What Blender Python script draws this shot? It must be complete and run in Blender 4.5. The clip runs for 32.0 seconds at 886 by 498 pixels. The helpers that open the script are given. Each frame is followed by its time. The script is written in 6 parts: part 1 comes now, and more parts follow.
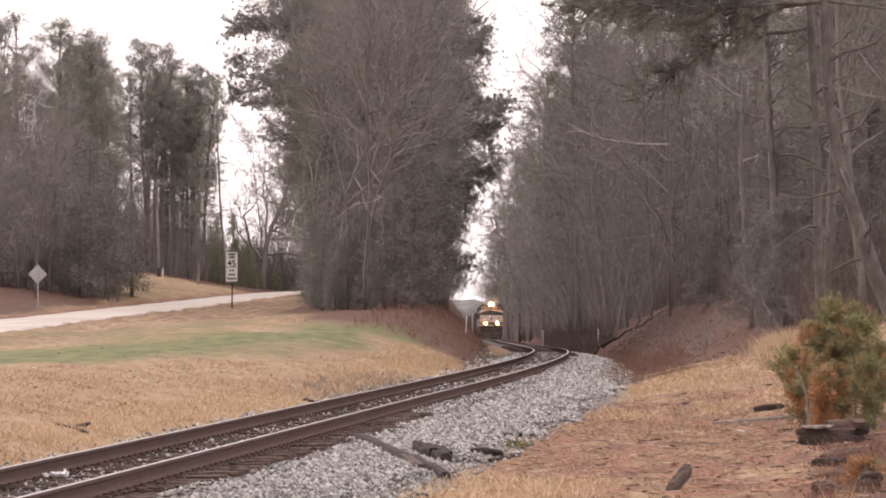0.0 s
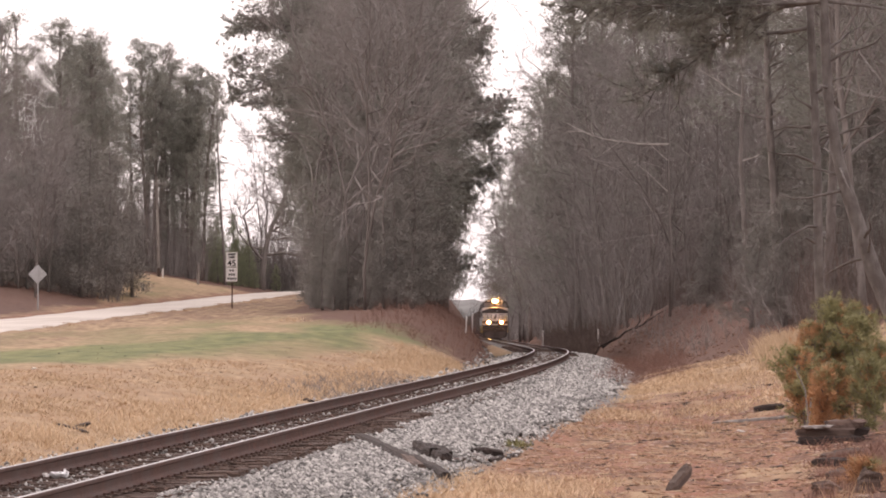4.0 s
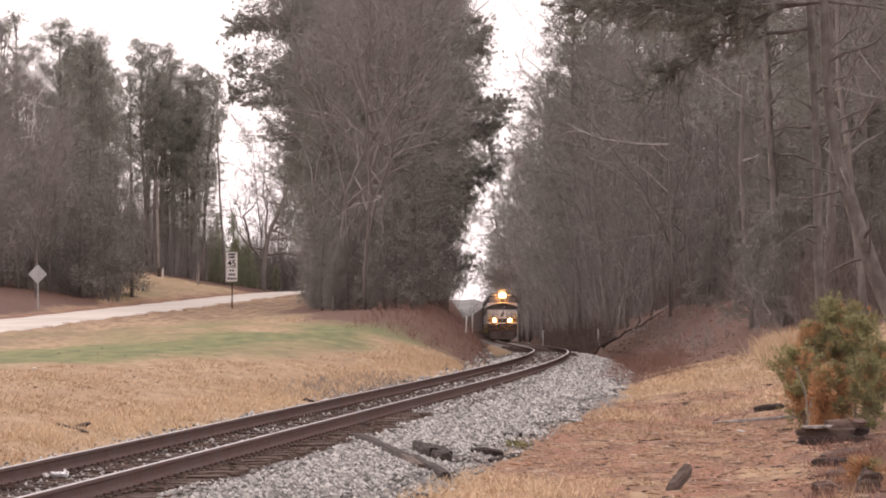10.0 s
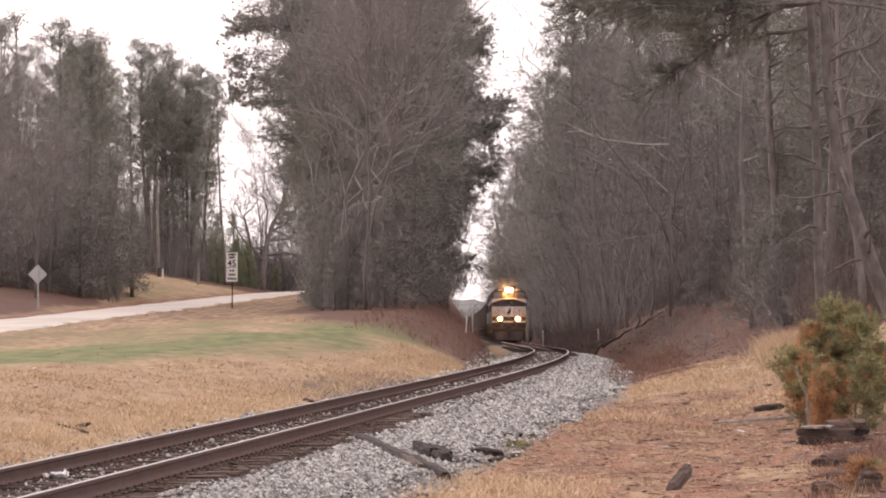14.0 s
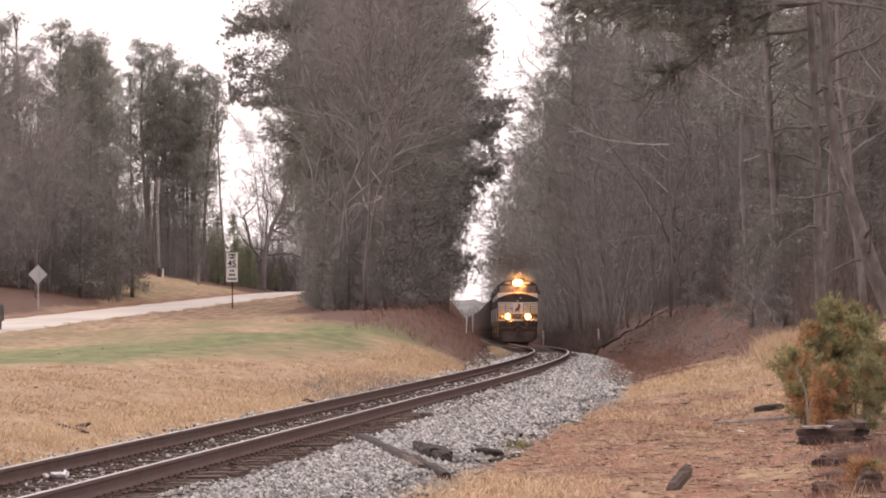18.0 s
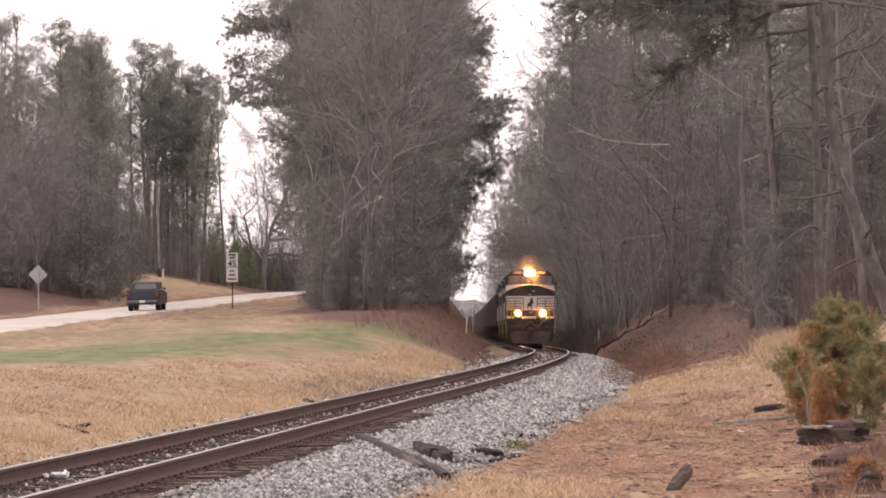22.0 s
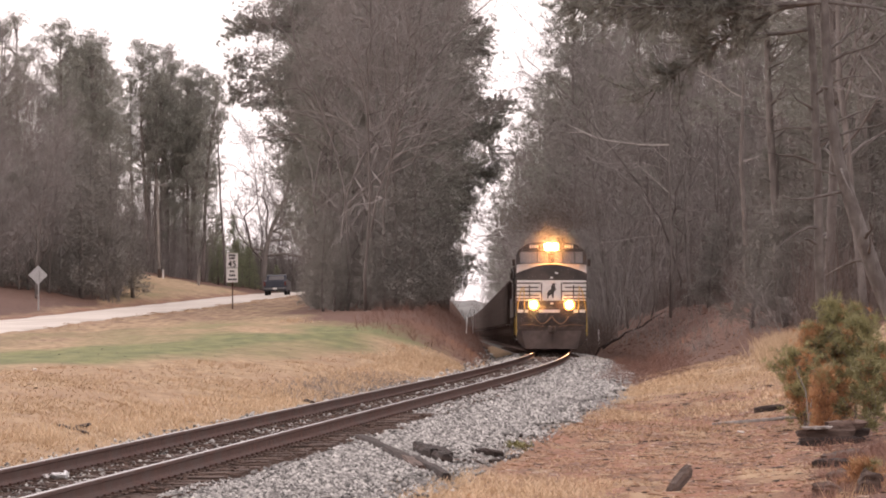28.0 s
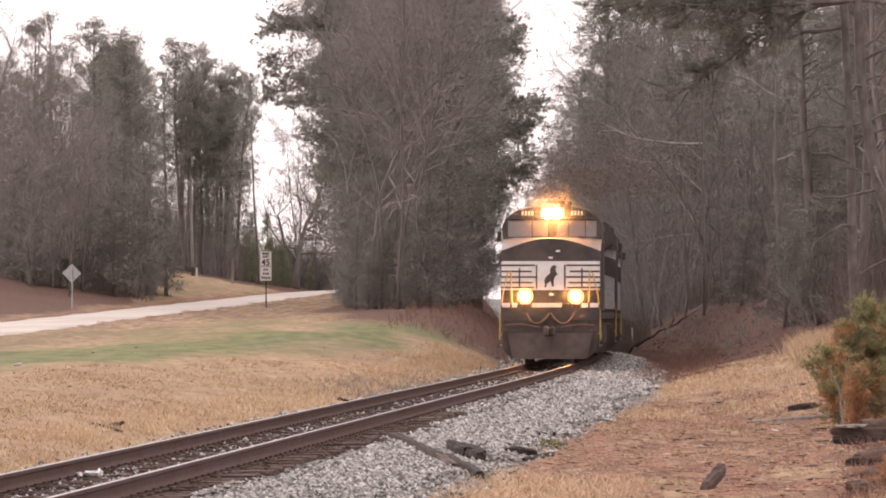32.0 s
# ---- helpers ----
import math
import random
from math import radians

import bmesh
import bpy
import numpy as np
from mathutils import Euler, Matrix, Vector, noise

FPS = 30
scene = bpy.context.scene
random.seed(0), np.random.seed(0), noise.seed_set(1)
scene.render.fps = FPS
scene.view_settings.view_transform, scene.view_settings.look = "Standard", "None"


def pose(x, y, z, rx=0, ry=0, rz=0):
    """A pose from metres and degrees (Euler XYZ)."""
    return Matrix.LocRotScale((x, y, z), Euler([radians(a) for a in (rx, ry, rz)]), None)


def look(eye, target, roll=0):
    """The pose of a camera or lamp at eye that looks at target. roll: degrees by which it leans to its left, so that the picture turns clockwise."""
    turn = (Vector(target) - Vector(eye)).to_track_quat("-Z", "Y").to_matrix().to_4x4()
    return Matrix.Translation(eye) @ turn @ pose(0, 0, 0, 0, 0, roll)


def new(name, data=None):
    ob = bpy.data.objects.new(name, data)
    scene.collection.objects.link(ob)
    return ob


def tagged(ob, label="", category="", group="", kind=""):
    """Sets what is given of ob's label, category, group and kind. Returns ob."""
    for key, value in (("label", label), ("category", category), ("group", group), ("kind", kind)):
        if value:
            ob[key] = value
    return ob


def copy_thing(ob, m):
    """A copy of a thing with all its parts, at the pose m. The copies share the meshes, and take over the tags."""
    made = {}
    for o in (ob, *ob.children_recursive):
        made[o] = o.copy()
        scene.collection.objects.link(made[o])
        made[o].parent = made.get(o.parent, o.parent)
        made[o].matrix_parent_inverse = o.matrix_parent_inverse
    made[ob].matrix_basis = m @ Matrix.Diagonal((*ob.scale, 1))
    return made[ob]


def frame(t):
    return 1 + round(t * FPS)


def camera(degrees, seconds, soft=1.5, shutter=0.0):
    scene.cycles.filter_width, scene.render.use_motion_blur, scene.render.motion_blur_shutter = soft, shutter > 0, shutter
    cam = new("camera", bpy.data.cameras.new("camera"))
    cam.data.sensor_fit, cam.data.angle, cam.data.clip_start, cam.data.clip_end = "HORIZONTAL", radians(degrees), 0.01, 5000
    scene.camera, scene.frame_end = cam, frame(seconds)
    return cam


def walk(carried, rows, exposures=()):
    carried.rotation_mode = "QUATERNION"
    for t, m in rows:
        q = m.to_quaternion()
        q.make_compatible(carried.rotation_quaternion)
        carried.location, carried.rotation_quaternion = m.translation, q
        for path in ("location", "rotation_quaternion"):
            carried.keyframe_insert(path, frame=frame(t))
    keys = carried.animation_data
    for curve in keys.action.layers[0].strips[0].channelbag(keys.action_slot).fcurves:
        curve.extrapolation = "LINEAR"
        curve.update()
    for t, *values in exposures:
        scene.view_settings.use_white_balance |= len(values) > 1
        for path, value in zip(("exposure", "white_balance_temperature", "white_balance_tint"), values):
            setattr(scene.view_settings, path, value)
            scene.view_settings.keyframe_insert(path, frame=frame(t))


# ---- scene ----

EYE = (0.0, 0.0, 1.849)
LENS = 8000.0          # focal length over 1568 units of picture width
cam = camera(math.degrees(2 * math.atan(784 / LENS)), 32.0, soft=1.85)


def aim(pan=0.0, tilt=0.0):
    """Level-headed tripod view, turned by small angles in radians."""
    return pose(*EYE, 90 + math.degrees(97 / LENS + tilt), 0, math.degrees(pan))


walk(cam, [(0.0, aim()), (9.0, aim()), (17.0, aim(0.00005, 0.00006)), (25.0, aim(0.0001, 0.0001)),
           (28.0, aim(0.0001, 0.0002)), (29.0, aim(0.00005, 0.0003)), (30.0, aim(0.0002, 0.00031)),
           (30.5, aim(0.00066, 0.00035)), (31.0, aim(0.00203, 0.0005)), (31.5, aim(0.0052, 0.00005)),
           (32.0, aim(0.0075, -0.00018))],
     exposures=[(0.0, 0.12, 7150, 26), (32.0, 0.12, 7150, 26)])

# ---------------------------------------------------------------- light
world = bpy.data.worlds.new("sky")
scene.world = world
world.use_nodes = True
wn, wl = world.node_tree.nodes, world.node_tree.links
wn.clear()
sky = wn.new("ShaderNodeTexSky")
sky.sky_type, sky.sun_disc = "NISHITA", False
sky.sun_elevation, sky.sun_rotation = radians(24), radians(-35)
sky.air_density, sky.dust_density = 1.0, 3.0
grey = wn.new("ShaderNodeHueSaturation")
grey.inputs["Saturation"].default_value = 0.15
cloud = wn.new("ShaderNodeMixRGB")
cloud.inputs[0].default_value = 0.72
cloud.inputs[2].default_value = (12.7, 12.8, 12.9, 1)
back = wn.new("ShaderNodeBackground")
back.inputs["Strength"].default_value = 0.12
wout = wn.new("ShaderNodeOutputWorld")
wl.new(sky.outputs[0], grey.inputs["Color"])
wl.new(grey.outputs[0], cloud.inputs[1])
wl.new(cloud.outputs[0], back.inputs["Color"])
wl.new(back.outputs[0], wout.inputs["Surface"])
sun_data = bpy.data.lights.new("sun", "SUN")
sun_data.energy, sun_data.angle, sun_data.color = 0.5, radians(20), (1.0, 0.93, 0.84)
sun = new("sun", sun_data)
sun.matrix_basis = look((-120, 170, 95), (0, 0, 0))
scene.view_settings.exposure = 0.0


# ---------------------------------------------------------------- materials
def mat(name, dark, light, scale=3.0, rough=0.9, metal=0.0, bump=0.0, bump_scale=None, stretch=(1, 1, 1), stain=None,
        stain_scale=0.4, island=0.0, emit=0.0):
    """Two tones of grain, an optional larger stain, relief; object space in metres."""
    m = bpy.data.materials.new(name)
    m.use_nodes = True
    n, l = m.node_tree.nodes, m.node_tree.links
    b = n["Principled BSDF"]
    tc = n.new("ShaderNodeTexCoord")
    mp = n.new("ShaderNodeMapping")
    mp.inputs["Scale"].default_value = stretch
    l.new(tc.outputs["Object"], mp.inputs[0])
    nz = n.new("ShaderNodeTexNoise")
    nz.inputs["Scale"].default_value, nz.inputs["Detail"].default_value = scale, 6
    l.new(mp.outputs[0], nz.inputs["Vector"])
    rp = n.new("ShaderNodeValToRGB")
    rp.color_ramp.elements[0].position, rp.color_ramp.elements[1].position = 0.3, 0.7
    rp.color_ramp.elements[0].color = (*dark, 1)
    rp.color_ramp.elements[1].color = (*light, 1)
    l.new(nz.outputs[0], rp.inputs[0])
    col = rp.outputs[0]
    if stain:
        nz2 = n.new("ShaderNodeTexNoise")
        nz2.inputs["Scale"].default_value, nz2.inputs["Detail"].default_value = stain_scale, 4
        l.new(tc.outputs["Object"], nz2.inputs["Vector"])
        r2 = n.new("ShaderNodeValToRGB")
        r2.color_ramp.elements[0].position, r2.color_ramp.elements[1].position = 0.45, 0.65
        mx = n.new("ShaderNodeMixRGB")
        l.new(nz2.outputs[0], r2.inputs[0])
        l.new(r2.outputs[0], mx.inputs[0])
        l.new(col, mx.inputs[1])
        mx.inputs[2].default_value = (*stain, 1)
        col = mx.outputs[0]
    if island:
        geo = n.new("ShaderNodeNewGeometry")
        info = n.new("ShaderNodeObjectInfo")
        add = n.new("ShaderNodeMath")
        l.new(geo.outputs["Random Per Island"], add.inputs[0])
        l.new(geo.outputs["Random Per Island"] if island > 0.6 else info.outputs["Random"], add.inputs[1])
        mr = n.new("ShaderNodeMapRange")
        mr.inputs["From Max"].default_value = 2.0
        mr.inputs["To Min"].default_value, mr.inputs["To Max"].default_value = 1 - island, 1 + island
        l.new(add.outputs[0], mr.inputs[0])
        hs = n.new("ShaderNodeHueSaturation")
        l.new(mr.outputs[0], hs.inputs["Value"])
        l.new(col, hs.inputs["Color"])
        col = hs.outputs[0]
    l.new(col, b.inputs["Base Color"])
    b.inputs["Roughness"].default_value, b.inputs["Metallic"].default_value = rough, metal
    if bump:
        nb = n.new("ShaderNodeTexNoise")
        nb.inputs["Scale"].default_value, nb.inputs["Detail"].default_value = bump_scale or scale * 3, 5
        l.new(mp.outputs[0], nb.inputs["Vector"])
        bp = n.new("ShaderNodeBump")
        bp.inputs["Strength"].default_value, bp.inputs["Distance"].default_value = bump, 0.05
        l.new(nb.outputs[0], bp.inputs["Height"])
        l.new(bp.outputs[0], b.inputs["Normal"])
    if emit:
        b.inputs["Emission Color"].default_value = (*light, 1)
        b.inputs["Emission Strength"].default_value = emit
    return m


def ground_material():
    """Dry grass, green grass, bare clay, leaf litter and gravel, mixed by the zones of the sheet."""
    m = bpy.data.materials.new("ground_cover")
    m.use_nodes = True
    n, l = m.node_tree.nodes, m.node_tree.links
    b = n["Principled BSDF"]
    b.inputs["Roughness"].default_value = 0.95
    tc = n.new("ShaderNodeTexCoord")

    def noise_tex(scale, detail=6, stretch=(1, 1, 1)):
        mp = n.new("ShaderNodeMapping")
        mp.inputs["Scale"].default_value = stretch
        l.new(tc.outputs["Object"], mp.inputs[0])
        t = n.new("ShaderNodeTexNoise")
        t.inputs["Scale"].default_value, t.inputs["Detail"].default_value = scale, detail
        l.new(mp.outputs[0], t.inputs["Vector"])
        return t.outputs[0]

    def ramp(src, *stops):
        r = n.new("ShaderNodeValToRGB")
        e = r.color_ramp.elements
        while len(e) < len(stops):
            e.new(0.5)
        for el, (p, c) in zip(e, stops):
            k = 1.0 if c[0] == c[2] else 0.88
            el.position, el.color = p, (c[0] * k, c[1] * k, c[2] * k, 1)
        l.new(src, r.inputs[0])
        return r.outputs[0]

    def mixed(fac, a, c, soft=None):
        if soft is not None:
            add = n.new("ShaderNodeMath")
            add.operation = "MULTIPLY_ADD"
            l.new(soft, add.inputs[0])
            add.inputs[1].default_value = 0.9
            l.new(fac, add.inputs[2])
            rg = n.new("ShaderNodeMapRange")
            rg.inputs["From Min"].default_value, rg.inputs["From Max"].default_value = 0.75, 1.15
            l.new(add.outputs[0], rg.inputs[0])
            fac = rg.outputs[0]
        x = n.new("ShaderNodeMixRGB")
        l.new(fac, x.inputs[0])
        l.new(a, x.inputs[1])
        l.new(c, x.inputs[2])
        return x.outputs[0]

    at = n.new("ShaderNodeAttribute")
    at.attribute_name = "zone"
    at2 = n.new("ShaderNodeAttribute")
    at2.attribute_name = "zone_two"
    sep, sep2 = n.new("ShaderNodeSeparateColor"), n.new("ShaderNodeSeparateColor")
    l.new(at.outputs["Color"], sep.inputs[0])
    l.new(at2.outputs["Color"], sep2.inputs[0])
    fine, mid, wide = noise_tex(9, 8), noise_tex(1.6, 6, (1, 0.25, 1)), noise_tex(0.35, 4, (1, 0.2, 1))
    tuftage = noise_tex(3.2, 8, (1, 0.35, 1))
    straw = mixed(fine, ramp(tuftage, (0.35, (0.315, 0.213, 0.118)), (0.65, (0.535, 0.388, 0.236))),
                  ramp(tuftage, (0.35, (0.25, 0.155, 0.086)), (0.65, (0.47, 0.322, 0.187))))
    straw = mixed(ramp(wide, (0.42, (0, 0, 0)), (0.62, (0.55, 0.55, 0.55))), straw, ramp(mid, (0.3, (0.27, 0.155, 0.088)), (0.7, (0.42, 0.27, 0.165))))
    green = ramp(mid, (0.3, (0.105, 0.13, 0.042)), (0.7, (0.245, 0.245, 0.095)))
    clay = mixed(ramp(mid, (0.42, (0, 0, 0)), (0.6, (1, 1, 1))), ramp(fine, (0.3, (0.12, 0.055, 0.034)), (0.7, (0.235, 0.112, 0.069))), ramp(fine, (0.3, (0.212, 0.090, 0.053)), (0.7, (0.405, 0.20, 0.125))))
    litter = mixed(mid, ramp(fine, (0.3, (0.066, 0.028, 0.019)), (0.55, (0.11, 0.051, 0.034)), (0.8, (0.175, 0.088, 0.059))),
                   ramp(fine, (0.3, (0.115, 0.05, 0.032)), (0.6, (0.18, 0.088, 0.057)), (0.8, (0.27, 0.15, 0.1))))
    gravel = ramp(noise_tex(22, 3), (0.3, (0.10, 0.094, 0.09)), (0.7, (0.32, 0.305, 0.29)))
    col = mixed(sep.outputs[1], straw, green, wide)
    patch = n.new("ShaderNodeMath")
    patch.operation = "MULTIPLY"
    l.new(sep.outputs[0], patch.inputs[0])
    l.new(ramp(noise_tex(0.9, 5, (1, 0.32, 1)), (0.36, (0.2, 0.2, 0.2)), (0.5, (1, 1, 1))), patch.inputs[1])
    col = mixed(patch.outputs[0], col, clay)
    col = mixed(sep.outputs[2], col, litter, mid)
    col = mixed(sep2.outputs[0], col, gravel, fine)
    l.new(col, b.inputs["Base Color"])
    bp = n.new("ShaderNodeBump")
    bp.inputs["Strength"].default_value, bp.inputs["Distance"].default_value = 0.4, 0.08
    l.new(fine, bp.inputs["Height"])
    l.new(bp.outputs[0], b.inputs["Normal"])
    return m


M_GROUND = ground_material()
M_BARK = mat("grey_bark", (0.131, 0.114, 0.104), (0.235, 0.207, 0.192), 4, stretch=(1, 1, 0.3), bump=0.6, island=0.25)
M_TWIG = mat("bare_twigs", (0.183, 0.164, 0.155), (0.310, 0.283, 0.270), 1.2, island=0.22)
# Brown dead undergrowth, darkened further to paint in the deep wood's shade.
M_SHADEDTWIG = mat("shaded_brown_undergrowth", (0.10, 0.074, 0.064), (0.19, 0.148, 0.130), 1.2, island=0.25)
M_PALETWIG = mat("pale_grey_limbs", (0.24, 0.212, 0.20), (0.39, 0.355, 0.337), 3, stretch=(1, 1, 0.4), island=0.2)
M_PINEBARK = mat("pine_bark", (0.12, 0.102, 0.093), (0.235, 0.205, 0.19), 5, stretch=(1, 1, 0.3), bump=0.8, island=0.2)
# Needles and cedar: greyed and lifted, with haze put into the base colour.
M_HAZY_NEEDLE = mat("hazy_pine_needles", (0.175, 0.177, 0.152), (0.303, 0.301, 0.263), 0.6, rough=0.7, island=0.15)
M_HAZY_CEDAR = mat("hazy_cedar_foliage", (0.18, 0.170, 0.154), (0.30, 0.283, 0.258), 0.6, rough=0.75, island=0.15)
M_ROAD = mat("pale_asphalt", (0.522, 0.477, 0.427), (0.648, 0.599, 0.54), 1.5, rough=0.85, bump=0.2, bump_scale=30, stain=(0.475, 0.425, 0.375), stain_scale=0.15)
M_RUST = mat("rusty_rail", (0.05, 0.020, 0.013), (0.108, 0.044, 0.030), 6, rough=0.8, bump=0.3, stain=(0.075, 0.042, 0.034), stain_scale=1.2)
M_STEEL = mat("polished_steel", (0.25, 0.243, 0.25), (0.37, 0.36, 0.365), 4, rough=0.34, metal=0.85)
M_TIE = mat("weathered_tie", (0.045, 0.029, 0.023), (0.165, 0.112, 0.092), 5, stretch=(0.3, 3, 3), bump=0.6, island=0.55)
M_STONE = mat("ballast_stone", (0.19, 0.184, 0.174), (0.47, 0.457, 0.435), 7, rough=0.9, island=0.75)
M_GRASS = mat("straw_blades", (0.46, 0.33, 0.21), (0.66, 0.50, 0.345), 2, island=0.25)
# Black base lifted and warmed a little, lamp glare put into the colour.
M_BLACK = mat("black_paint", (0.034, 0.027, 0.025), (0.056, 0.045, 0.042), 3, rough=0.5, stain=(0.085, 0.064, 0.055), stain_scale=1.1)
M_LETTER = mat("sign_black", (0.018, 0.016, 0.016), (0.03, 0.028, 0.027), 3, rough=0.6)
M_WHITE = mat("white_paint", (0.66, 0.64, 0.62), (0.80, 0.78, 0.76), 5, rough=0.5)
M_DUST = mat("dusty_steel", (0.055, 0.04, 0.034), (0.12, 0.088, 0.075), 4, rough=0.8, bump=0.2)
M_LAMP = mat("lit_lamp", (1.0, 0.47, 0.14), (1.0, 0.47, 0.14), 1, emit=600.0)
# Orange emission on the reflector discs stands in for the lamps' halo.
M_LAMP_HALO = mat("lamp_halo", (1.0, 0.42, 0.09), (1.0, 0.42, 0.09), 1, emit=3.0)
M_GREYBARK = mat("lichen_grey_bark", (0.105, 0.093, 0.086), (0.215, 0.195, 0.183), 6, stretch=(1, 1, 0.35), bump=0.9, stain=(0.10, 0.085, 0.078), stain_scale=2.0)
M_GLASS = mat("dark_glass", (0.03, 0.03, 0.032), (0.05, 0.05, 0.052), 1, rough=0.08)
M_WOODGREY = mat("grey_wood", (0.17, 0.15, 0.14), (0.34, 0.31, 0.29), 6, stretch=(1, 1, 0.2), bump=0.4)
M_GALV = mat("galvanised_steel", (0.36, 0.36, 0.36), (0.52, 0.52, 0.52), 10, rough=0.5, metal=0.4)


# ---------------------------------------------------------------- mesh helpers
class Shape:
    """Vertices and faces that become one mesh."""

    def __init__(self):
        self.v, self.f, self.mi = [], [], []

    def add(self, verts, faces, slot=0):
        o = len(self.v)
        self.v.extend(verts)
        self.f.extend([tuple(i + o for i in q) for q in faces])
        self.mi.extend([slot] * len(faces))
        return self

    def box(self, c, s, bevel=0.0, m=None, slot=0):
        bm = bmesh.new()
        bmesh.ops.create_cube(bm, size=1.0)
        bmesh.ops.scale(bm, vec=s, verts=bm.verts)
        if bevel:
            bmesh.ops.bevel(bm, geom=bm.edges[:], offset=bevel, segments=1, affect="EDGES")
        if m is not None:
            bmesh.ops.transform(bm, matrix=m, verts=bm.verts)
        bm.verts.index_update()
        self.add([(v.co.x + c[0], v.co.y + c[1], v.co.z + c[2]) for v in bm.verts], [[v.index for v in f.verts] for f in bm.faces], slot)
        bm.free()
        return self

    def prism(self, outline, axis, a, b, slot=0):
        """A closed outline of (u, w) pushed from a to b along an axis: x takes (y, z), y takes (x, z), z takes (x, y)."""
        n = len(outline)
        put = {"x": lambda u, w, t: (t, u, w), "y": lambda u, w, t: (u, t, w), "z": lambda u, w, t: (u, w, t)}[axis]
        vs = [put(u, w, t) for t in (a, b) for u, w in outline]
        return self.add(vs, [tuple(range(n))[::-1], tuple(range(n, 2 * n))] + [(i, (i + 1) % n, n + (i + 1) % n, n + i) for i in range(n)], slot)

    def tube(self, pts, radii, sides=6, cap=True, slot=0):
        pts = [Vector(p) for p in pts]
        if not hasattr(radii, "__len__"):
            radii = [radii] * len(pts)
        vs, fs = [], []
        for i, p in enumerate(pts):
            d = (pts[min(i + 1, len(pts) - 1)] - pts[max(i - 1, 0)]).normalized()
            a = d.cross(Vector((0.31, 0.95, 0.05)) if abs(d.y) < 0.9 else Vector((1, 0.1, 0))).normalized()
            b = d.cross(a)
            for k in range(sides):
                t = 2 * math.pi * k / sides
                vs.append(tuple(p + (a * math.cos(t) + b * math.sin(t)) * radii[i]))
        for i in range(len(pts) - 1):
            for k in range(sides):
                k2 = (k + 1) % sides
                fs.append((i * sides + k, i * sides + k2, (i + 1) * sides + k2, (i + 1) * sides + k))
        if cap and sides > 3:
            fs.append(tuple(range(sides))[::-1])
            fs.append(tuple(range((len(pts) - 1) * sides, len(pts) * sides)))
        return self.add(vs, fs, slot)

    def mesh(self, name, *mats, smooth=False):
        me = bpy.data.meshes.new(name)
        me.from_pydata(self.v, [], self.f)
        for m in mats:
            me.materials.append(m)
        if len(mats) > 1:
            me.polygons.foreach_set("material_index", self.mi)
        if smooth:
            me.polygons.foreach_set("use_smooth", [True] * len(me.polygons))
        me.update()
        return me


def part(name, shape, material, parent=None, label="", smooth=False):
    """One mesh object under a thing or a part."""
    me = shape if isinstance(shape, bpy.types.Mesh) else shape.mesh(name, *(material if isinstance(material, tuple) else (material,)), smooth=smooth)
    ob = new(name, me)
    if parent is not None:
        ob.parent = parent
    if label:
        tagged(ob, label)
    return ob


def raw_mesh(name, verts, faces, material, smooth=False):
    """A mesh from numpy arrays; faces all of one size."""
    me = bpy.data.meshes.new(name)
    nv, (nf, k) = len(verts), faces.shape
    me.vertices.add(nv)
    me.vertices.foreach_set("co", np.ascontiguousarray(verts, np.float32).ravel())
    me.loops.add(nf * k)
    me.loops.foreach_set("vertex_index", np.ascontiguousarray(faces, np.int32).ravel())
    me.polygons.add(nf)
    me.polygons.foreach_set("loop_start", np.arange(0, nf * k, k, dtype=np.int32))
    me.polygons.foreach_set("loop_total", np.full(nf, k, np.int32))
    if smooth:
        me.polygons.foreach_set("use_smooth", np.ones(nf, bool))
    me.materials.append(material)
    me.update(calc_edges=True)
    me.validate()
    return me


# ---------------------------------------------------------------- plan of the place
def clip01(v):
    return np.clip(v, 0.0, 1.0)


def ease(a, b, v):
    t = clip01((np.asarray(v, float) - a) / (b - a))
    return t * t * (3 - 2 * t)


def track_x(y):
    """The line of the track: straight, a long curve, straight."""
    y = np.asarray(y, float)
    u = np.clip(y, 94.6, 238.3) - 94.6
    return -3.529 + 0.08067 * (np.minimum(y, 94.6) - 60) + 0.08067 * u + (0.00322 - 0.08067) / 143.7 * u * u / 2 + 0.00322 * np.maximum(y - 238.3, 0) - 0.000012 * np.clip(y - 560, 0, 400) ** 2


def track_z(y):
    """Rail height: a faint rise, a summit, then a steady fall away from the eye."""
    y = np.asarray(y, float)
    u = np.clip(y, 84.3, 213.6) - 84.3
    return -(-0.00118 * (np.minimum(y, 84.3) - 60) - 0.00118 * u + (0.0064 + 0.00118) / 129.3 * u * u / 2 + 0.0064 * np.maximum(y - 213.6, 0))


ROAD_W = 6.0


def road_x(y):
    """The road's edge towards the track."""
    return -16.0 + 0.0371 * (np.asarray(y, float) - 195)


def road_z(y):
    y = np.asarray(y, float)
    z = 1.05 + 0.0108 * (np.minimum(y, 345) - 195)
    u = np.clip(y - 345, 0, 90)
    return z + 0.0108 * u - 0.00006 * u * u - 0.022 * np.clip(y - 440, 0, 300)


def lumps(x, y):
    return (0.06 * np.sin(x * 0.9 + 1.3 * np.sin(y * 0.13)) * np.sin(y * 0.21 + x * 0.3) + 0.03 * np.sin(x * 2.3 + y * 0.6) + 0.025 * np.sin(y * 1.1 - x * 1.7)
            + 0.015 * np.sin(x * 5.1 + 2 * np.sin(y * 0.9)))


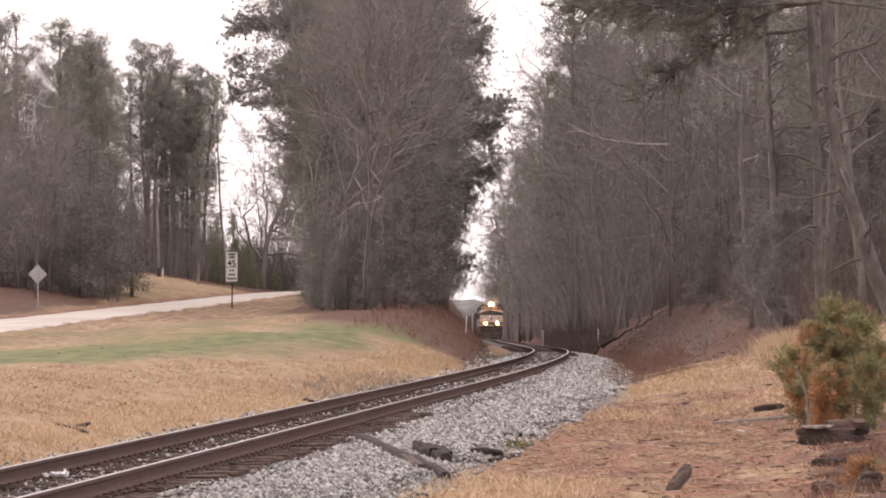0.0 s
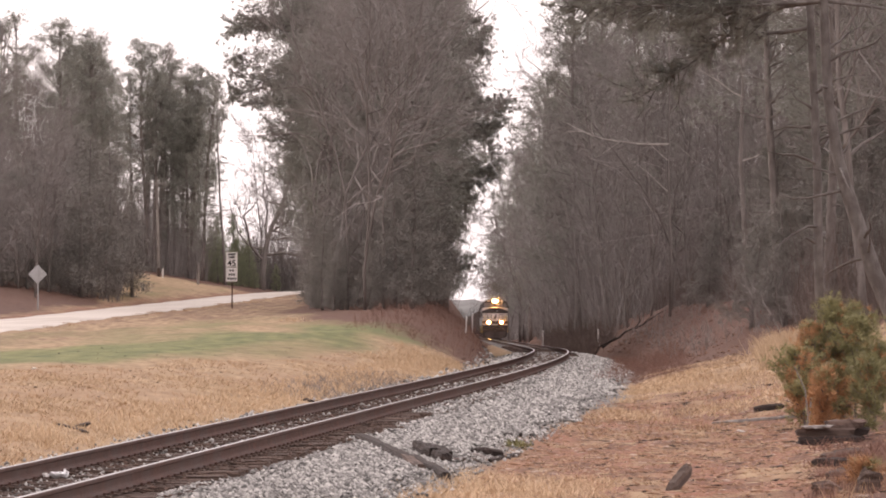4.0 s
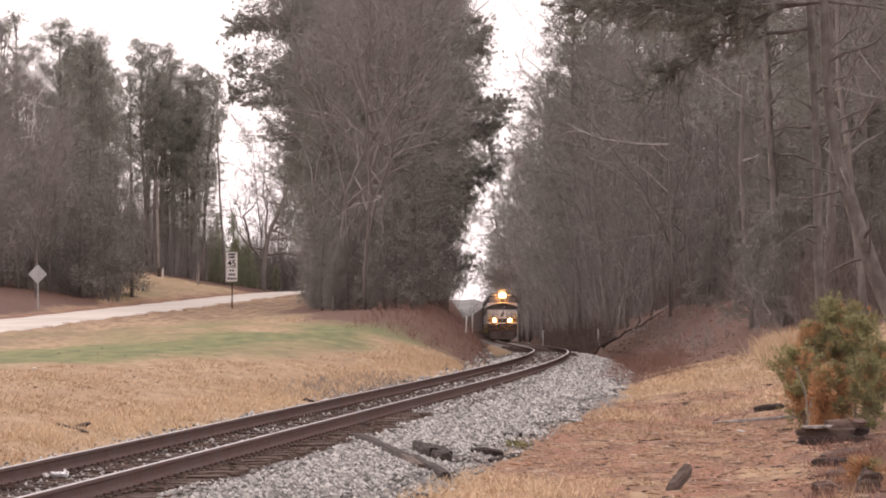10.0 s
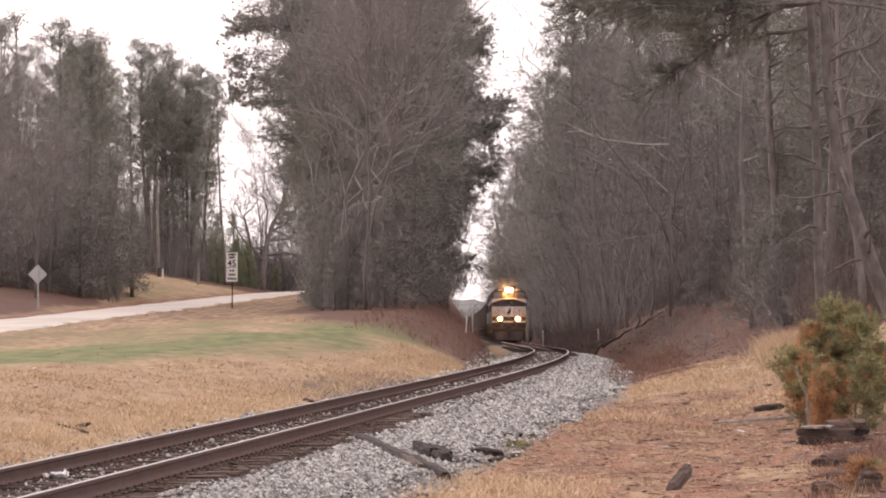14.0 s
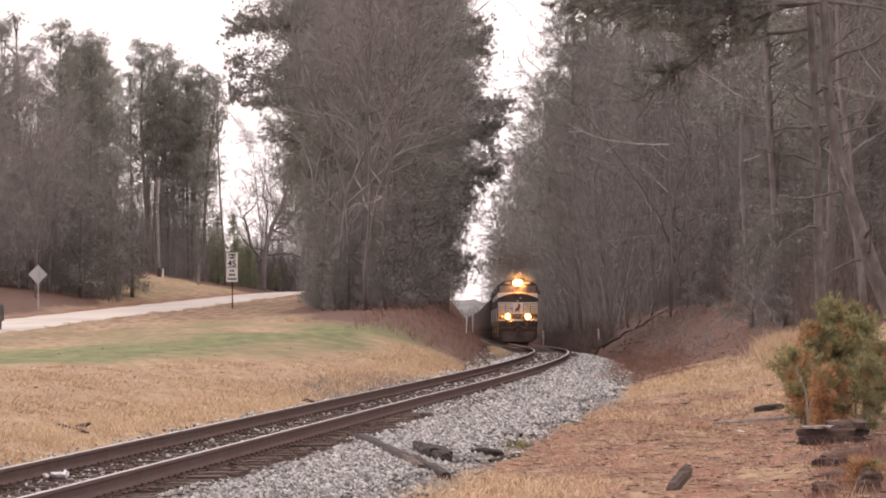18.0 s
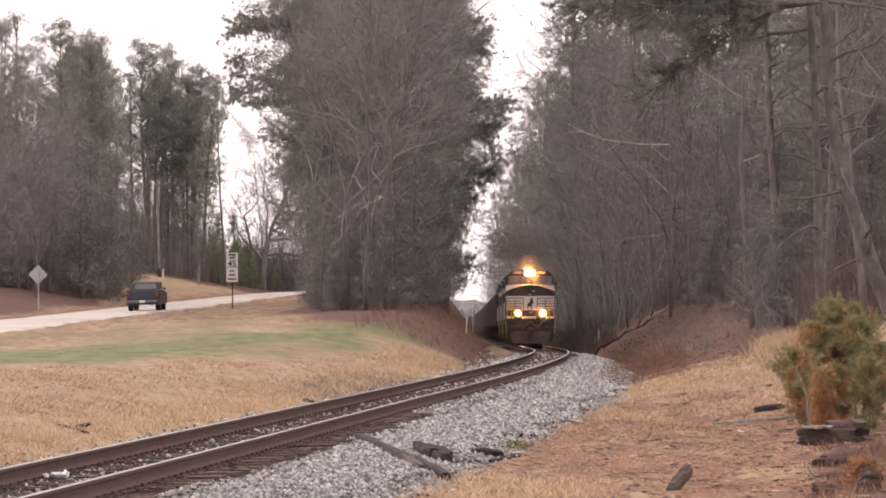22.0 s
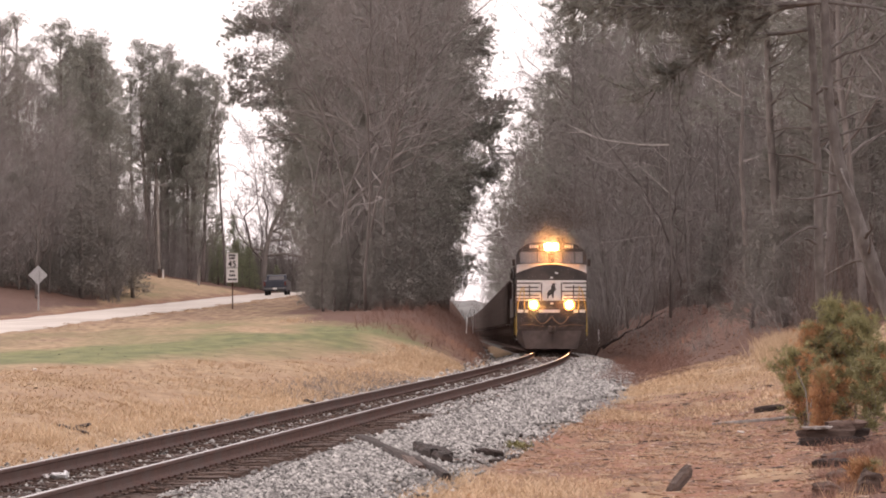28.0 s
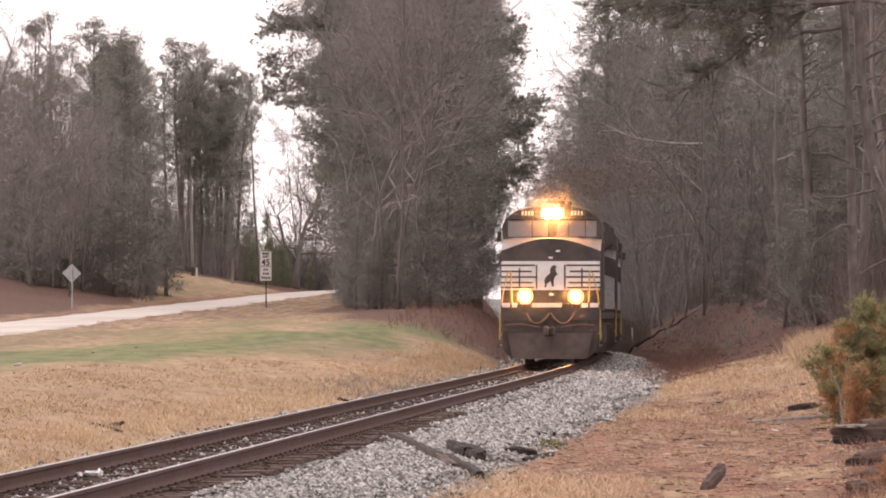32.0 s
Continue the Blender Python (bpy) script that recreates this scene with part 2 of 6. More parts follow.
def land(x, y):
    """Height of the ground, all of it."""
    x, y = np.asarray(x, float), np.asarray(y, float)
    zt, d = track_z(y), x - track_x(y)
    rough = lumps(x, y)
    bed = zt - 0.28
    # right of the track
    far = ease(120, 215, y)
    foot = 7.0 - 3.2 * ease(70, 125, y) - 0.4 * far
    steep = 0.09 + 0.12 * ease(70, 125, y) + 0.41 * far
    low = zt - 0.72 + 0.30 * ease(75, 125, y) - 0.25 * ease(140, 200, y)
    rise = steep * np.maximum(d - foot, 0)
    top = 2.0 + 0.9 * far
    rise = np.where(rise > top, top + 0.08 * (rise - top), rise)
    worn = 0.032 * np.sin(y * 4.1 + 1.6 * np.sin(x * 1.1) + 0.7 * np.sin(x * 3.7)) * (0.55 + 0.45 * np.sin(x * 0.9 + y * 0.17)) * ease(4.5, 6, d) * (1 - ease(74, 92, y))
    right = low + rise + worn + rough * (0.5 + 1.5 * ease(0.3, 2, rise))
    shoulder = clip01((d - 1.5) / 2.5)
    right = np.where(d < 4.0, bed + (low - bed) * shoulder + 0.3 * rough * shoulder, right)
    # left of the track
    left = -d
    crest = np.interp(y, [0, 50, 100, 150, 180, 205, 230, 300, 400, 700], [0.0, 0.1, 0.33, 0.62, 0.95, 1.5, 1.95, 2.3, 3.0, -1.0])
    width = 8.5 - 4.6 * ease(130, 200, y)
    toe = zt - 0.55
    bank = toe + (crest - toe) * (1 - (1 - clip01((left - 2.6) / width)) ** 1.7)
    rx, rz = road_x(y), road_z(y)
    span = np.maximum(track_x(y) - rx - 1.2 - (width + 2.6), 0.5)
    t = ease(0, 1, clip01((left - width - 2.6) / span))
    lawn = bank + (rz - 0.005 - bank) * t + rough * (0.4 + 0.6 * t) * clip01(left - 2.5)
    beyond = np.maximum(rx - ROAD_W - 1.2 - x, 0)
    hill = rz - 0.26 + (0.05 + 0.13 * ease(220, 300, y)) * np.minimum(beyond, 22) + rough * clip01(beyond)
    lawn = np.where(x < rx + 0.3, np.where(x > rx - ROAD_W - 0.8, rz - 0.06 + 0.034 * np.minimum(x - rx, 0), hill), lawn)
    lawn = np.where(left < 2.6, bed + (toe - bed) * clip01((left - 1.5) / 1.1), lawn)
    z = np.where(d > 0, right, lawn)
    z = np.where(np.abs(d) < 1.5, bed, z)
    away = ease(500, 900, y)
    plain = track_z(np.minimum(y, 1400)) - 0.8
    return z * (1 - away) + np.where(np.abs(d) < 2.5, bed, plain) * away


def zones(x, y):
    """Cover of the ground: clay, green, litter, gravel."""
    d = x - track_x(y)
    rx = road_x(y)
    n1 = np.sin(x * 0.7 + np.sin(y * 0.11) * 2) * np.sin(y * 0.09 + x * 0.2)
    clay = np.where(d > 3.0, ease(3.0, 4.3, d + 0.5 * n1) * (1 - ease(8.6, 10.0, d + n1)) * (1 - ease(92, 128, y + 8 * n1)), 0)
    road_gap = np.maximum(x - rx, rx - ROAD_W - x)
    clay = np.maximum(clay, (1 - ease(1.0, 3.2, road_gap)) * np.where(x < rx, 1.0, 0.0) * (y < 420))
    swale = y - (157 + (x + 5) * 6.67) + 7 * n1
    green = np.where((x > rx) & (d < -3.5), 0.92 * np.exp(-(swale / 21) ** 2) + 0.42 * ease(0, 12, swale) * (1 - ease(70, 130, swale)), 0)
    green = green * (1 - 0.3 * ease(-9.5, -4.5, x + 0.5 * n1))
    green = np.maximum(green, np.where(x < rx - ROAD_W - 2, 0.35 * ease(230, 280, y), 0))
    litter = np.where(d > 3, ease(116, 142, y + 6 * n1) * ease(1.9, 3.3, d), 0)
    litter = np.maximum(litter, np.where(d > 9.5, ease(9.5, 12.5, d + n1), 0) * ease(75, 100, y))
    litter = np.maximum(litter, np.where(d > 8, 0.9 * ease(8.1, 9.3, d + 0.6 * n1) * (1 - ease(80, 92, y)), 0))
    litter = np.maximum(litter, np.where((d < -2.7) & (x > rx + 0.5), ease(140, 182, y + 5 * n1 + 3 * d) * ease(-8.8, -5.8, x + 0.7 * n1), 0))
    litter = np.maximum(litter, np.where((d < -2.7) & (x > rx + 1.0), 0.46 * ease(176, 204, y + 6 * n1), 0))
    litter = np.maximum(litter, np.where(x < rx - ROAD_W - 1.0, ease(1.0, 4.5, rx - ROAD_W - x + n1) * (1 - ease(288, 305, y)) + ease(375, 400, y), 0))
    litter = np.maximum(litter, np.where(x > rx, 0.36 * (1 - ease(3.0, 9.0, x - rx + n1)) * (y < 330), 0))
    litter = np.where(y > 400, 1.0, litter)
    gravel = (1 - ease(2.6, 3.9, d - 0.010 * (np.minimum(y, 110) - 50) + 0.35 * n1)) * ease(-3.1, -2.5, d + 0.2 * n1 - 1.0 * ease(125, 160, y))
    gravel = np.where(d > 0, gravel * (1 - ease(116, 172, y) * ease(1.9, 2.9, d + 0.3 * n1)), gravel)
    gravel = np.where(d < -1.55, gravel * (1 - 0.8 * ease(150, 172, y)), gravel)
    clay = np.where(gravel > 0.5, 0, clay)
    return clip01(clay), clip01(green), clip01(litter), clip01(gravel)


def build_ground():
    ys = np.concatenate([np.arange(-150, 30, 12.0), np.arange(30, 52, 0.7), np.arange(52, 96, 0.3), np.arange(96, 150, 0.7), np.arange(150, 330, 1.2), np.arange(330, 700, 6.0),
                         np.array([720, 760, 820, 900, 1000, 1200, 1500, 2000, 2800, 4000])])
    ds = np.concatenate([np.array([-3000, -1200, -500, -250, -140, -90, -70]), np.arange(-60, -26, 1.5), np.arange(-26, -4, 0.6), np.arange(-4, 5.0, 0.22),
                         np.arange(5, 16, 0.4), np.arange(16, 45, 1.5), np.array([50, 60, 80, 120, 250, 500, 1200, 3000])])
    D, Y = np.meshgrid(ds, ys)
    X = D + track_x(np.minimum(Y, 900))
    Z = land(X, Y)
    verts = np.stack([X, Y, Z], -1).reshape(-1, 3)
    ny, nx = D.shape
    i = np.arange(ny - 1)[:, None] * nx + np.arange(nx - 1)[None, :]
    faces = np.stack([i, i + 1, i + nx + 1, i + nx], -1).reshape(-1, 4)
    me = raw_mesh("ground", verts, faces, M_GROUND, smooth=True)
    clay, green, litter, gravel = [a.ravel() for a in zones(X, Y)]
    one = np.ones_like(clay)
    for name, cols in (("zone", (clay, green, litter, one)), ("zone_two", (gravel, one * 0, one * 0, one))):
        at = me.attributes.new(name, "FLOAT_COLOR", "POINT")
        at.data.foreach_set("color", np.stack(cols, -1).astype(np.float32).ravel())
    tagged(new("ground", me), "dry straw-coloured grass, red clay and brown leaf litter", "ground", kind="structure")


def build_road():
    s = Shape()
    ys = list(range(-150, 160, 10)) + list(range(160, 480, 4))
    prof = [(-ROAD_W, -0.25), (-ROAD_W, -0.19), (-ROAD_W / 2, -0.05), (0, 0.03), (0.22, 0.0), (0.5, -0.12)]
    k = len(prof)
    for y in ys:
        for u, w in prof:
            wob = 0.12 * math.sin(y * 0.37 + u) + 0.08 * math.sin(y * 1.1 + 2 * u) if u >= 0 or u == -ROAD_W else 0
            s.v.append((float(road_x(y)) + u + wob, y, float(road_z(y)) + w))
    for i in range(len(ys) - 1):
        for j in range(k - 1):
            s.f.append((i * k + j, (i + 1) * k + j, (i + 1) * k + j + 1, i * k + j + 1))
            s.mi.append(0)
    tagged(part("road", s, M_ROAD, smooth=False), "pale worn two-lane asphalt country road", "road", kind="structure")


build_ground()
build_road()


# ---------------------------------------------------------------- railway
GAUGE = 1.506          # between the centres of the two rail heads


def track_point(y, off=0.0, up=0.0):
    """A point beside the track's centre line."""
    m = float(track_x(y + 0.5) - track_x(y - 0.5))
    n = math.hypot(1, m)
    return Vector((float(track_x(y)) + off / n, y - off * m / n, float(track_z(y)) + up))


def build_rail(side, parent):
    prof = [(-0.075, -0.185), (-0.075, -0.172), (-0.02, -0.15), (-0.011, -0.13), (-0.011, -0.055), (-0.036, -0.042), (-0.037, -0.012), (-0.030, 0.0),
            (0.030, 0.0), (0.037, -0.012), (0.036, -0.042), (0.011, -0.055), (0.011, -0.13), (0.02, -0.15), (0.075, -0.172), (0.075, -0.185)]
    ys = list(np.arange(-60, 30, 10.0)) + list(np.arange(30, 320, 1.5)) + list(np.arange(320, 1420, 12.0))
    s, k = Shape(), len(prof)
    for y in ys:
        for u, w in prof:
            s.v.append(tuple(track_point(y, side * GAUGE / 2 + u, w)))
    for i in range(len(ys) - 1):
        for j in range(k - 1):
            s.f.append((i * k + j, i * k + j + 1, (i + 1) * k + j + 1, (i + 1) * k + j))
            s.mi.append(1 if j == 7 else 0)
    return part("rail", s, (M_RUST, M_STEEL), parent, "rusty steel rail with a bright worn top")


def build_track():
    track = tagged(new("railway_track"), "single railway track of rusty rails on weathered wooden ties", "railway track", kind="structure")
    build_rail(-1, track)
    build_rail(1, track)
    rng = random.Random(4)
    variants = []
    for _ in range(5):
        s = Shape()
        s.box((0, 0, -0.09), (2.6, 0.23, 0.18), 0.012)
        s.v = [(x + rng.uniform(-0.012, 0.012), y + rng.uniform(-0.012, 0.012), z + rng.uniform(-0.006, 0.006)) for x, y, z in s.v]
        variants.append(s.mesh("tie", M_TIE))
    plates, spikes, far_ties = Shape(), Shape(), Shape()
    y, n = 34.0, 0
    while y < 330:
        yaw = -math.atan(float(track_x(y + 0.5) - track_x(y - 0.5)))
        c = track_point(y, rng.uniform(-0.10, 0.10), -0.205 - abs(rng.gauss(0, 0.022)))
        turn = Matrix.Rotation(yaw + rng.uniform(-0.03, 0.03), 4, "Z") @ Matrix.Rotation(rng.gauss(0, 0.012), 4, "Y")
        if n < 260:
            ob = new("tie", variants[n % 5])
            ob.parent = track
            ob.matrix_basis = Matrix.Translation(c) @ turn
        else:
            far_ties.box(tuple(c + Vector((0, 0, -0.09))), (2.6, 0.23, 0.18), 0, turn)
        if n < 200:
            for side in (-1, 1):
                p = track_point(y, side * GAUGE / 2, -0.196)
                plates.box(tuple(p), (0.33, 0.17, 0.016), 0, turn)
                for u, w in ((-0.1, 0.05), (0.1, -0.05)):
                    q = turn @ Vector((u, w, 0.02))
                    spikes.box(tuple(p + q), (0.03, 0.026, 0.03), 0)
        y += 0.533 + rng.uniform(-0.03, 0.03)
        n += 1
    tagged(part("far_tie", far_ties, M_TIE, track), kind="stuff")
    tagged(part("tie_plate", plates, M_TIE, track, "rusty steel tie plates"), kind="stuff")
    tagged(part("spike", spikes, M_RUST, track, "rusty rail spikes"), kind="stuff")


def build_ballast():
    """Broken stone heaped against the ties: one rough lump of eight faces for each stone."""
    rng = np.random.default_rng(8)
    sets = []
    for y0, y1, n, size in ((40, 62, 21000, 0.034), (62, 90, 22000, 0.040), (90, 130, 14000, 0.055), (130, 230, 10000, 0.075)):
        y = rng.uniform(y0, y1, n)
        d = np.where(rng.random(n) < 0.68, rng.triangular(1.42, 1.9, 4.9, n), np.where(rng.random(n) < 0.5, rng.uniform(-1.3, 0.66, n), -rng.triangular(1.2, 1.6, 3.2, n)))
        d = np.where(d > 2.7 + 0.012 * (np.minimum(y, 105) - 50) - 0.013 * np.maximum(y - 112, 0) + 0.35 * np.sin(y * 0.7) + 0.3 * np.sin(y * 0.23), np.maximum(d - 1.2 - 0.01 * np.maximum(y - 112, 0), 1.3), d)
        x = d + track_x(y)
        between = np.abs(d) < 1.3
        z = land(x, y) + np.where(between, 0.01 + 0.07 * rng.random(n) ** 3, 0.012 + 0.045 * rng.random(n))
        sets.append((x, y, z, size * rng.uniform(0.55, 1.35, n) * np.where(between, 0.8, 1.0)))
    y = rng.uniform(84, 190, 5200)
    x = track_x(y) + rng.uniform(0.82, 1.5, len(y))
    sets.append((x, y, land(x, y) + 0.03 + 0.05 * rng.random(len(y)), rng.uniform(0.025, 0.06, len(y))))
    x, y, z, r = [np.concatenate(a) for a in zip(*sets)]
    n = len(x)
    base = np.array([(1, 0, 0), (-1, 0, 0), (0, 1, 0), (0, -1, 0), (0, 0, 1), (0, 0, -1)], float)
    tri = np.array([(0, 2, 4), (2, 1, 4), (1, 3, 4), (3, 0, 4), (3, 1, 5), (0, 3, 5)])
    v = base[None] * rng.uniform(0.55, 1.3, (n, 6, 1)) + rng.normal(0, 0.22, (n, 6, 3))
    a = rng.uniform(0, 6.28, n)
    c, s = np.cos(a)[:, None], np.sin(a)[:, None]
    v = np.stack([v[..., 0] * c - v[..., 1] * s, v[..., 0] * s + v[..., 1] * c, v[..., 2] * 0.75], -1) * r[:, None, None]
    v += np.stack([x, y, z], -1)[:, None]
    f = (np.arange(n)[:, None, None] * 6 + tri[None]).reshape(-1, 3)
    tagged(new("ballast", raw_mesh("ballast", v.reshape(-1, 3), f, M_STONE)), "loose grey crushed-stone ballast along the track", "gravel", kind="stuff")


build_track()
build_ballast()


# ---------------------------------------------------------------- trees
def limb_points(rng, start, way, length, n, wander, lift):
    pts, p, d = [Vector(start)], Vector(start), Vector(way).normalized()
    for _ in range(n):
        d = (d + Vector((rng.gauss(0, wander), rng.gauss(0, wander), rng.gauss(0, wander) + lift))).normalized()
        p = p + d * (length / n)
        pts.append(p.copy())
    return pts


def along(pts, t):
    f = t * (len(pts) - 1)
    i = min(int(f), len(pts) - 2)
    return pts[i].lerp(pts[i + 1], f - i), (pts[i + 1] - pts[i]).normalized()


def side_way(rng, d, spread):
    a = Vector((rng.gauss(0, 1), rng.gauss(0, 1), rng.gauss(0, 1)))
    a = (a - d * a.dot(d)).normalized()
    return (d * math.cos(spread) + a * math.sin(spread)).normalized()


def ribbon(rng, s, pts, widths):
    """A thin twig as a narrow bent strip."""
    d = pts[-1] - pts[0]
    a = d.cross(Vector((rng.gauss(0, 1), rng.gauss(0, 1), rng.gauss(0, 1)))).normalized()
    vs = []
    for p, w in zip(pts, widths):
        vs += [tuple(p - a * w), tuple(p + a * w)]
    s.add(vs, [(2 * i, 2 * i + 1, 2 * i + 3, 2 * i + 2) for i in range(len(pts) - 1)])


def bare_tree(seed, height, girth, low=0.3, limbs=17, spread=0.8, lean=0.0, twigs=4, reach=0.34, fine=0.012, subs=6, wander=0.24, bend=0.05):
    """A leafless hardwood: trunk and limbs, and a crown of branchlets and twigs."""
    rng = random.Random(seed)
    wood, crown = Shape(), Shape()
    trunk = limb_points(rng, (0, 0, -0.4), (lean, 0.05, 1), height, 9, bend, 0.06)
    wood.tube(trunk, [girth * (1 - 0.1 * i) * (1.25 if i == 0 else 1) + 0.012 for i in range(10)], 7)
    for k in range(limbs):
        t = low + (1 - low) * (k + rng.random()) / limbs
        p, d = along(trunk, min(t, 0.98))
        length = height * reach * (1.15 - 0.75 * t) * rng.uniform(0.7, 1.25)
        r1 = girth * (1.05 - t) * 0.45 + 0.012
        way = side_way(rng, d, rng.uniform(0.5, 1.0) * spread + 0.15)
        l1 = limb_points(rng, p, way, length, 5, wander, 0.05)
        wood.tube(l1, [r1 * (1 - 0.16 * i) + 0.006 for i in range(6)], 5, False, 1)
        for j in range(subs):
            t2 = 0.2 + 0.8 * (j + rng.random()) / subs
            p2, d2 = along(l1, t2)
            l2 = limb_points(rng, p2, side_way(rng, d2, rng.uniform(0.4, 0.9)), length * rng.uniform(0.3, 0.55) * (1.25 - 0.6 * t2), 3, 0.16, 0.06)
            ribbon(rng, crown, l2, [r1 * 0.36 * (1.1 - 0.7 * t2) * (1 - 0.24 * i) + 0.007 for i in range(4)])
            for _ in range(twigs):
                p3, d3 = along(l2, rng.uniform(0.15, 1.0))
                l3 = limb_points(rng, p3, side_way(rng, d3, rng.uniform(0.4, 1.0)), rng.uniform(0.5, 1.3), 2, 0.2, 0.05)
                ribbon(rng, crown, l3, [fine, fine * 0.75, fine * 0.35])
                for _ in range(4):
                    p4, d4 = along(l3, rng.uniform(0.2, 1.0))
                    w = side_way(rng, d4, rng.uniform(0.4, 1.0)) * rng.uniform(0.3, 0.75)
                    sx = w.cross(Vector((rng.gauss(0, 1), rng.gauss(0, 1), rng.gauss(0, 1)))).normalized() * fine * 0.7
                    crown.add([tuple(p4 - sx), tuple(p4 + sx), tuple(p4 + w)], [(0, 1, 2)])
    return wood, crown


def tuft(rng, shape, p, size, n, out, width=0.05):
    """A spray of needle bundles about a twig's end."""
    for _ in range(n):
        w = (Vector((rng.gauss(0, 1), rng.gauss(0, 1), rng.gauss(0, 0.8))).normalized() + out * 0.5).normalized() * size * rng.uniform(0.5, 1.1)
        sx = w.cross(Vector((rng.gauss(0, 1), rng.gauss(0, 1), rng.gauss(0, 1)))).normalized() * width * rng.uniform(0.6, 1.2)
        shape.add([tuple(p + w * 0.1), tuple(p + w * 0.75 + sx), tuple(p + w - sx * 0.6)], [(0, 1, 2)])


def needles(rng, shape, p, size, n, out, width=0.012):
    """Long pointed needles about a twig's end."""
    for _ in range(n):
        w = (Vector((rng.gauss(0, 1), rng.gauss(0, 1), rng.gauss(0, 1))).normalized() + out * 0.7).normalized() * size * rng.uniform(0.6, 1.1)
        sx = w.cross(Vector((rng.gauss(0, 1), rng.gauss(0, 1), rng.gauss(0, 1)))).normalized() * width
        shape.add([tuple(p - sx), tuple(p + sx), tuple(p + w)], [(0, 1, 2)])


def pine_tree(seed, height, girth, low=0.45, reach=3.2, whorls=15, per=4, dead=6, lean=0.0, dense=1.0):
    """A tall pine: bare lower trunk with dead stubs, an open crown of needle clumps on rising boughs."""
    rng = random.Random(seed)
    wood, crown = Shape(), Shape()
    trunk = limb_points(rng, (0, 0, -0.4), (lean, 0, 1), height, 9, 0.03, 0.03)
    wood.tube(trunk, [girth * (1 - 0.095 * i) * (1.2 if i == 0 else 1) + 0.015 for i in range(10)], 8)
    for _ in range(dead):
        p, d = along(trunk, rng.uniform(0.15, low + 0.1))
        l1 = limb_points(rng, p, side_way(rng, d, 1.35), rng.uniform(0.8, 2.4), 4, 0.15, -0.02)
        wood.tube(l1, [0.035, 0.028, 0.02, 0.013, 0.006], 4, False)
    for k in range(whorls):
        t = low + (1 - low) * (k + rng.random() * 0.8) / whorls
        u = (t - low) / (1 - low)
        length0 = reach * (0.5 + 0.75 * u) * (1 - u ** 2.6) + 0.55
        for _ in range(per):
            if rng.random() < 0.15:
                continue
            p, d = along(trunk, min(t, 0.995))
            length = length0 * rng.uniform(0.45, 1.3)
            l1 = limb_points(rng, p, side_way(rng, d, rng.uniform(1.05, 1.55) - 0.6 * u), length, 4, 0.13, 0.09)
            wood.tube(l1, [0.05 * (1 - u * 0.5), 0.04, 0.03, 0.02, 0.008], 3, False)
            for _ in range(max(2, round(length * 1.5 * dense))):
                p2, d2 = along(l1, rng.uniform(0.4, 1.0))
                w = side_way(rng, d2, rng.uniform(0.3, 1.1))
                q = p2 + w * rng.uniform(0.2, 0.6)
                ribbon(rng, crown, [p2, q], [0.014, 0.008])
                for _ in range(5):
                    tuft(rng, crown, q + Vector((rng.gauss(0, 0.28), rng.gauss(0, 0.28), rng.gauss(0.05, 0.15))), rng.uniform(0.26, 0.46), 13, w, 0.022)
    return wood, crown


def cedar_tree(seed, height, reach):
    """A dark evergreen, bushy to the ground, its boughs in ragged tiers."""
    rng = random.Random(seed)
    wood, crown = Shape(), Shape()
    trunk = limb_points(rng, (0, 0, -0.3), (0, 0, 1), height, 6, 0.03, 0.02)
    wood.tube(trunk, [0.14 * (1 - 0.14 * i) + 0.01 for i in range(7)], 6)
    n = int(height * 15)
    for k in range(n):
        t = 0.03 + 0.96 * (k + rng.random()) / n
        p, d = along(trunk, t)
        length = (reach * (1 - t) ** 0.6 + 0.2) * rng.uniform(0.45, 1.25)
        l1 = limb_points(rng, p, side_way(rng, d, rng.uniform(1.0, 1.5)), length, 3, 0.14, 0.05)
        ribbon(rng, crown, l1, [0.02, 0.015, 0.01, 0.005])
        for _ in range(int(3 + length * 3.5)):
            p2, d2 = along(l1, rng.uniform(0.3, 1.0))
            tuft(rng, crown, p2 + Vector((rng.gauss(0, 0.16), rng.gauss(0, 0.16), rng.gauss(0, 0.12))), rng.uniform(0.22, 0.42), 14, d2, 0.023)
    return wood, crown


def brush(seed, height, stems):
    """A thicket of thin leafless stems."""
    rng = random.Random(seed)
    s = Shape()
    for _ in range(stems):
        p = Vector((rng.gauss(0, 0.55), rng.gauss(0, 0.55), -0.1))
        l1 = limb_points(rng, p, (rng.gauss(0, 0.4), rng.gauss(0, 0.4), 1), height * rng.uniform(0.5, 1.1), 4, 0.16, 0.02)
        s.tube(l1, [0.014, 0.012, 0.009, 0.007, 0.003], 3, False)
        for _ in range(9):
            p2, d2 = along(l1, rng.uniform(0.2, 1.0))
            l2 = limb_points(rng, p2, side_way(rng, d2, 0.8), height * rng.uniform(0.15, 0.4), 2, 0.2, 0.03)
            s.tube(l2, [0.008, 0.006, 0.002], 3, False)
    return s


def stand(kind, wood, crown, mats, label, category, parts=("trunk", "crown")):
    """The first tree of a kind; more are copied from it."""
    root = tagged(new(kind), label, category)
    part(parts[0], wood, mats[0], root, smooth=True)
    part(parts[1], crown, mats[1], root)
    root["planted"] = 0
    return root


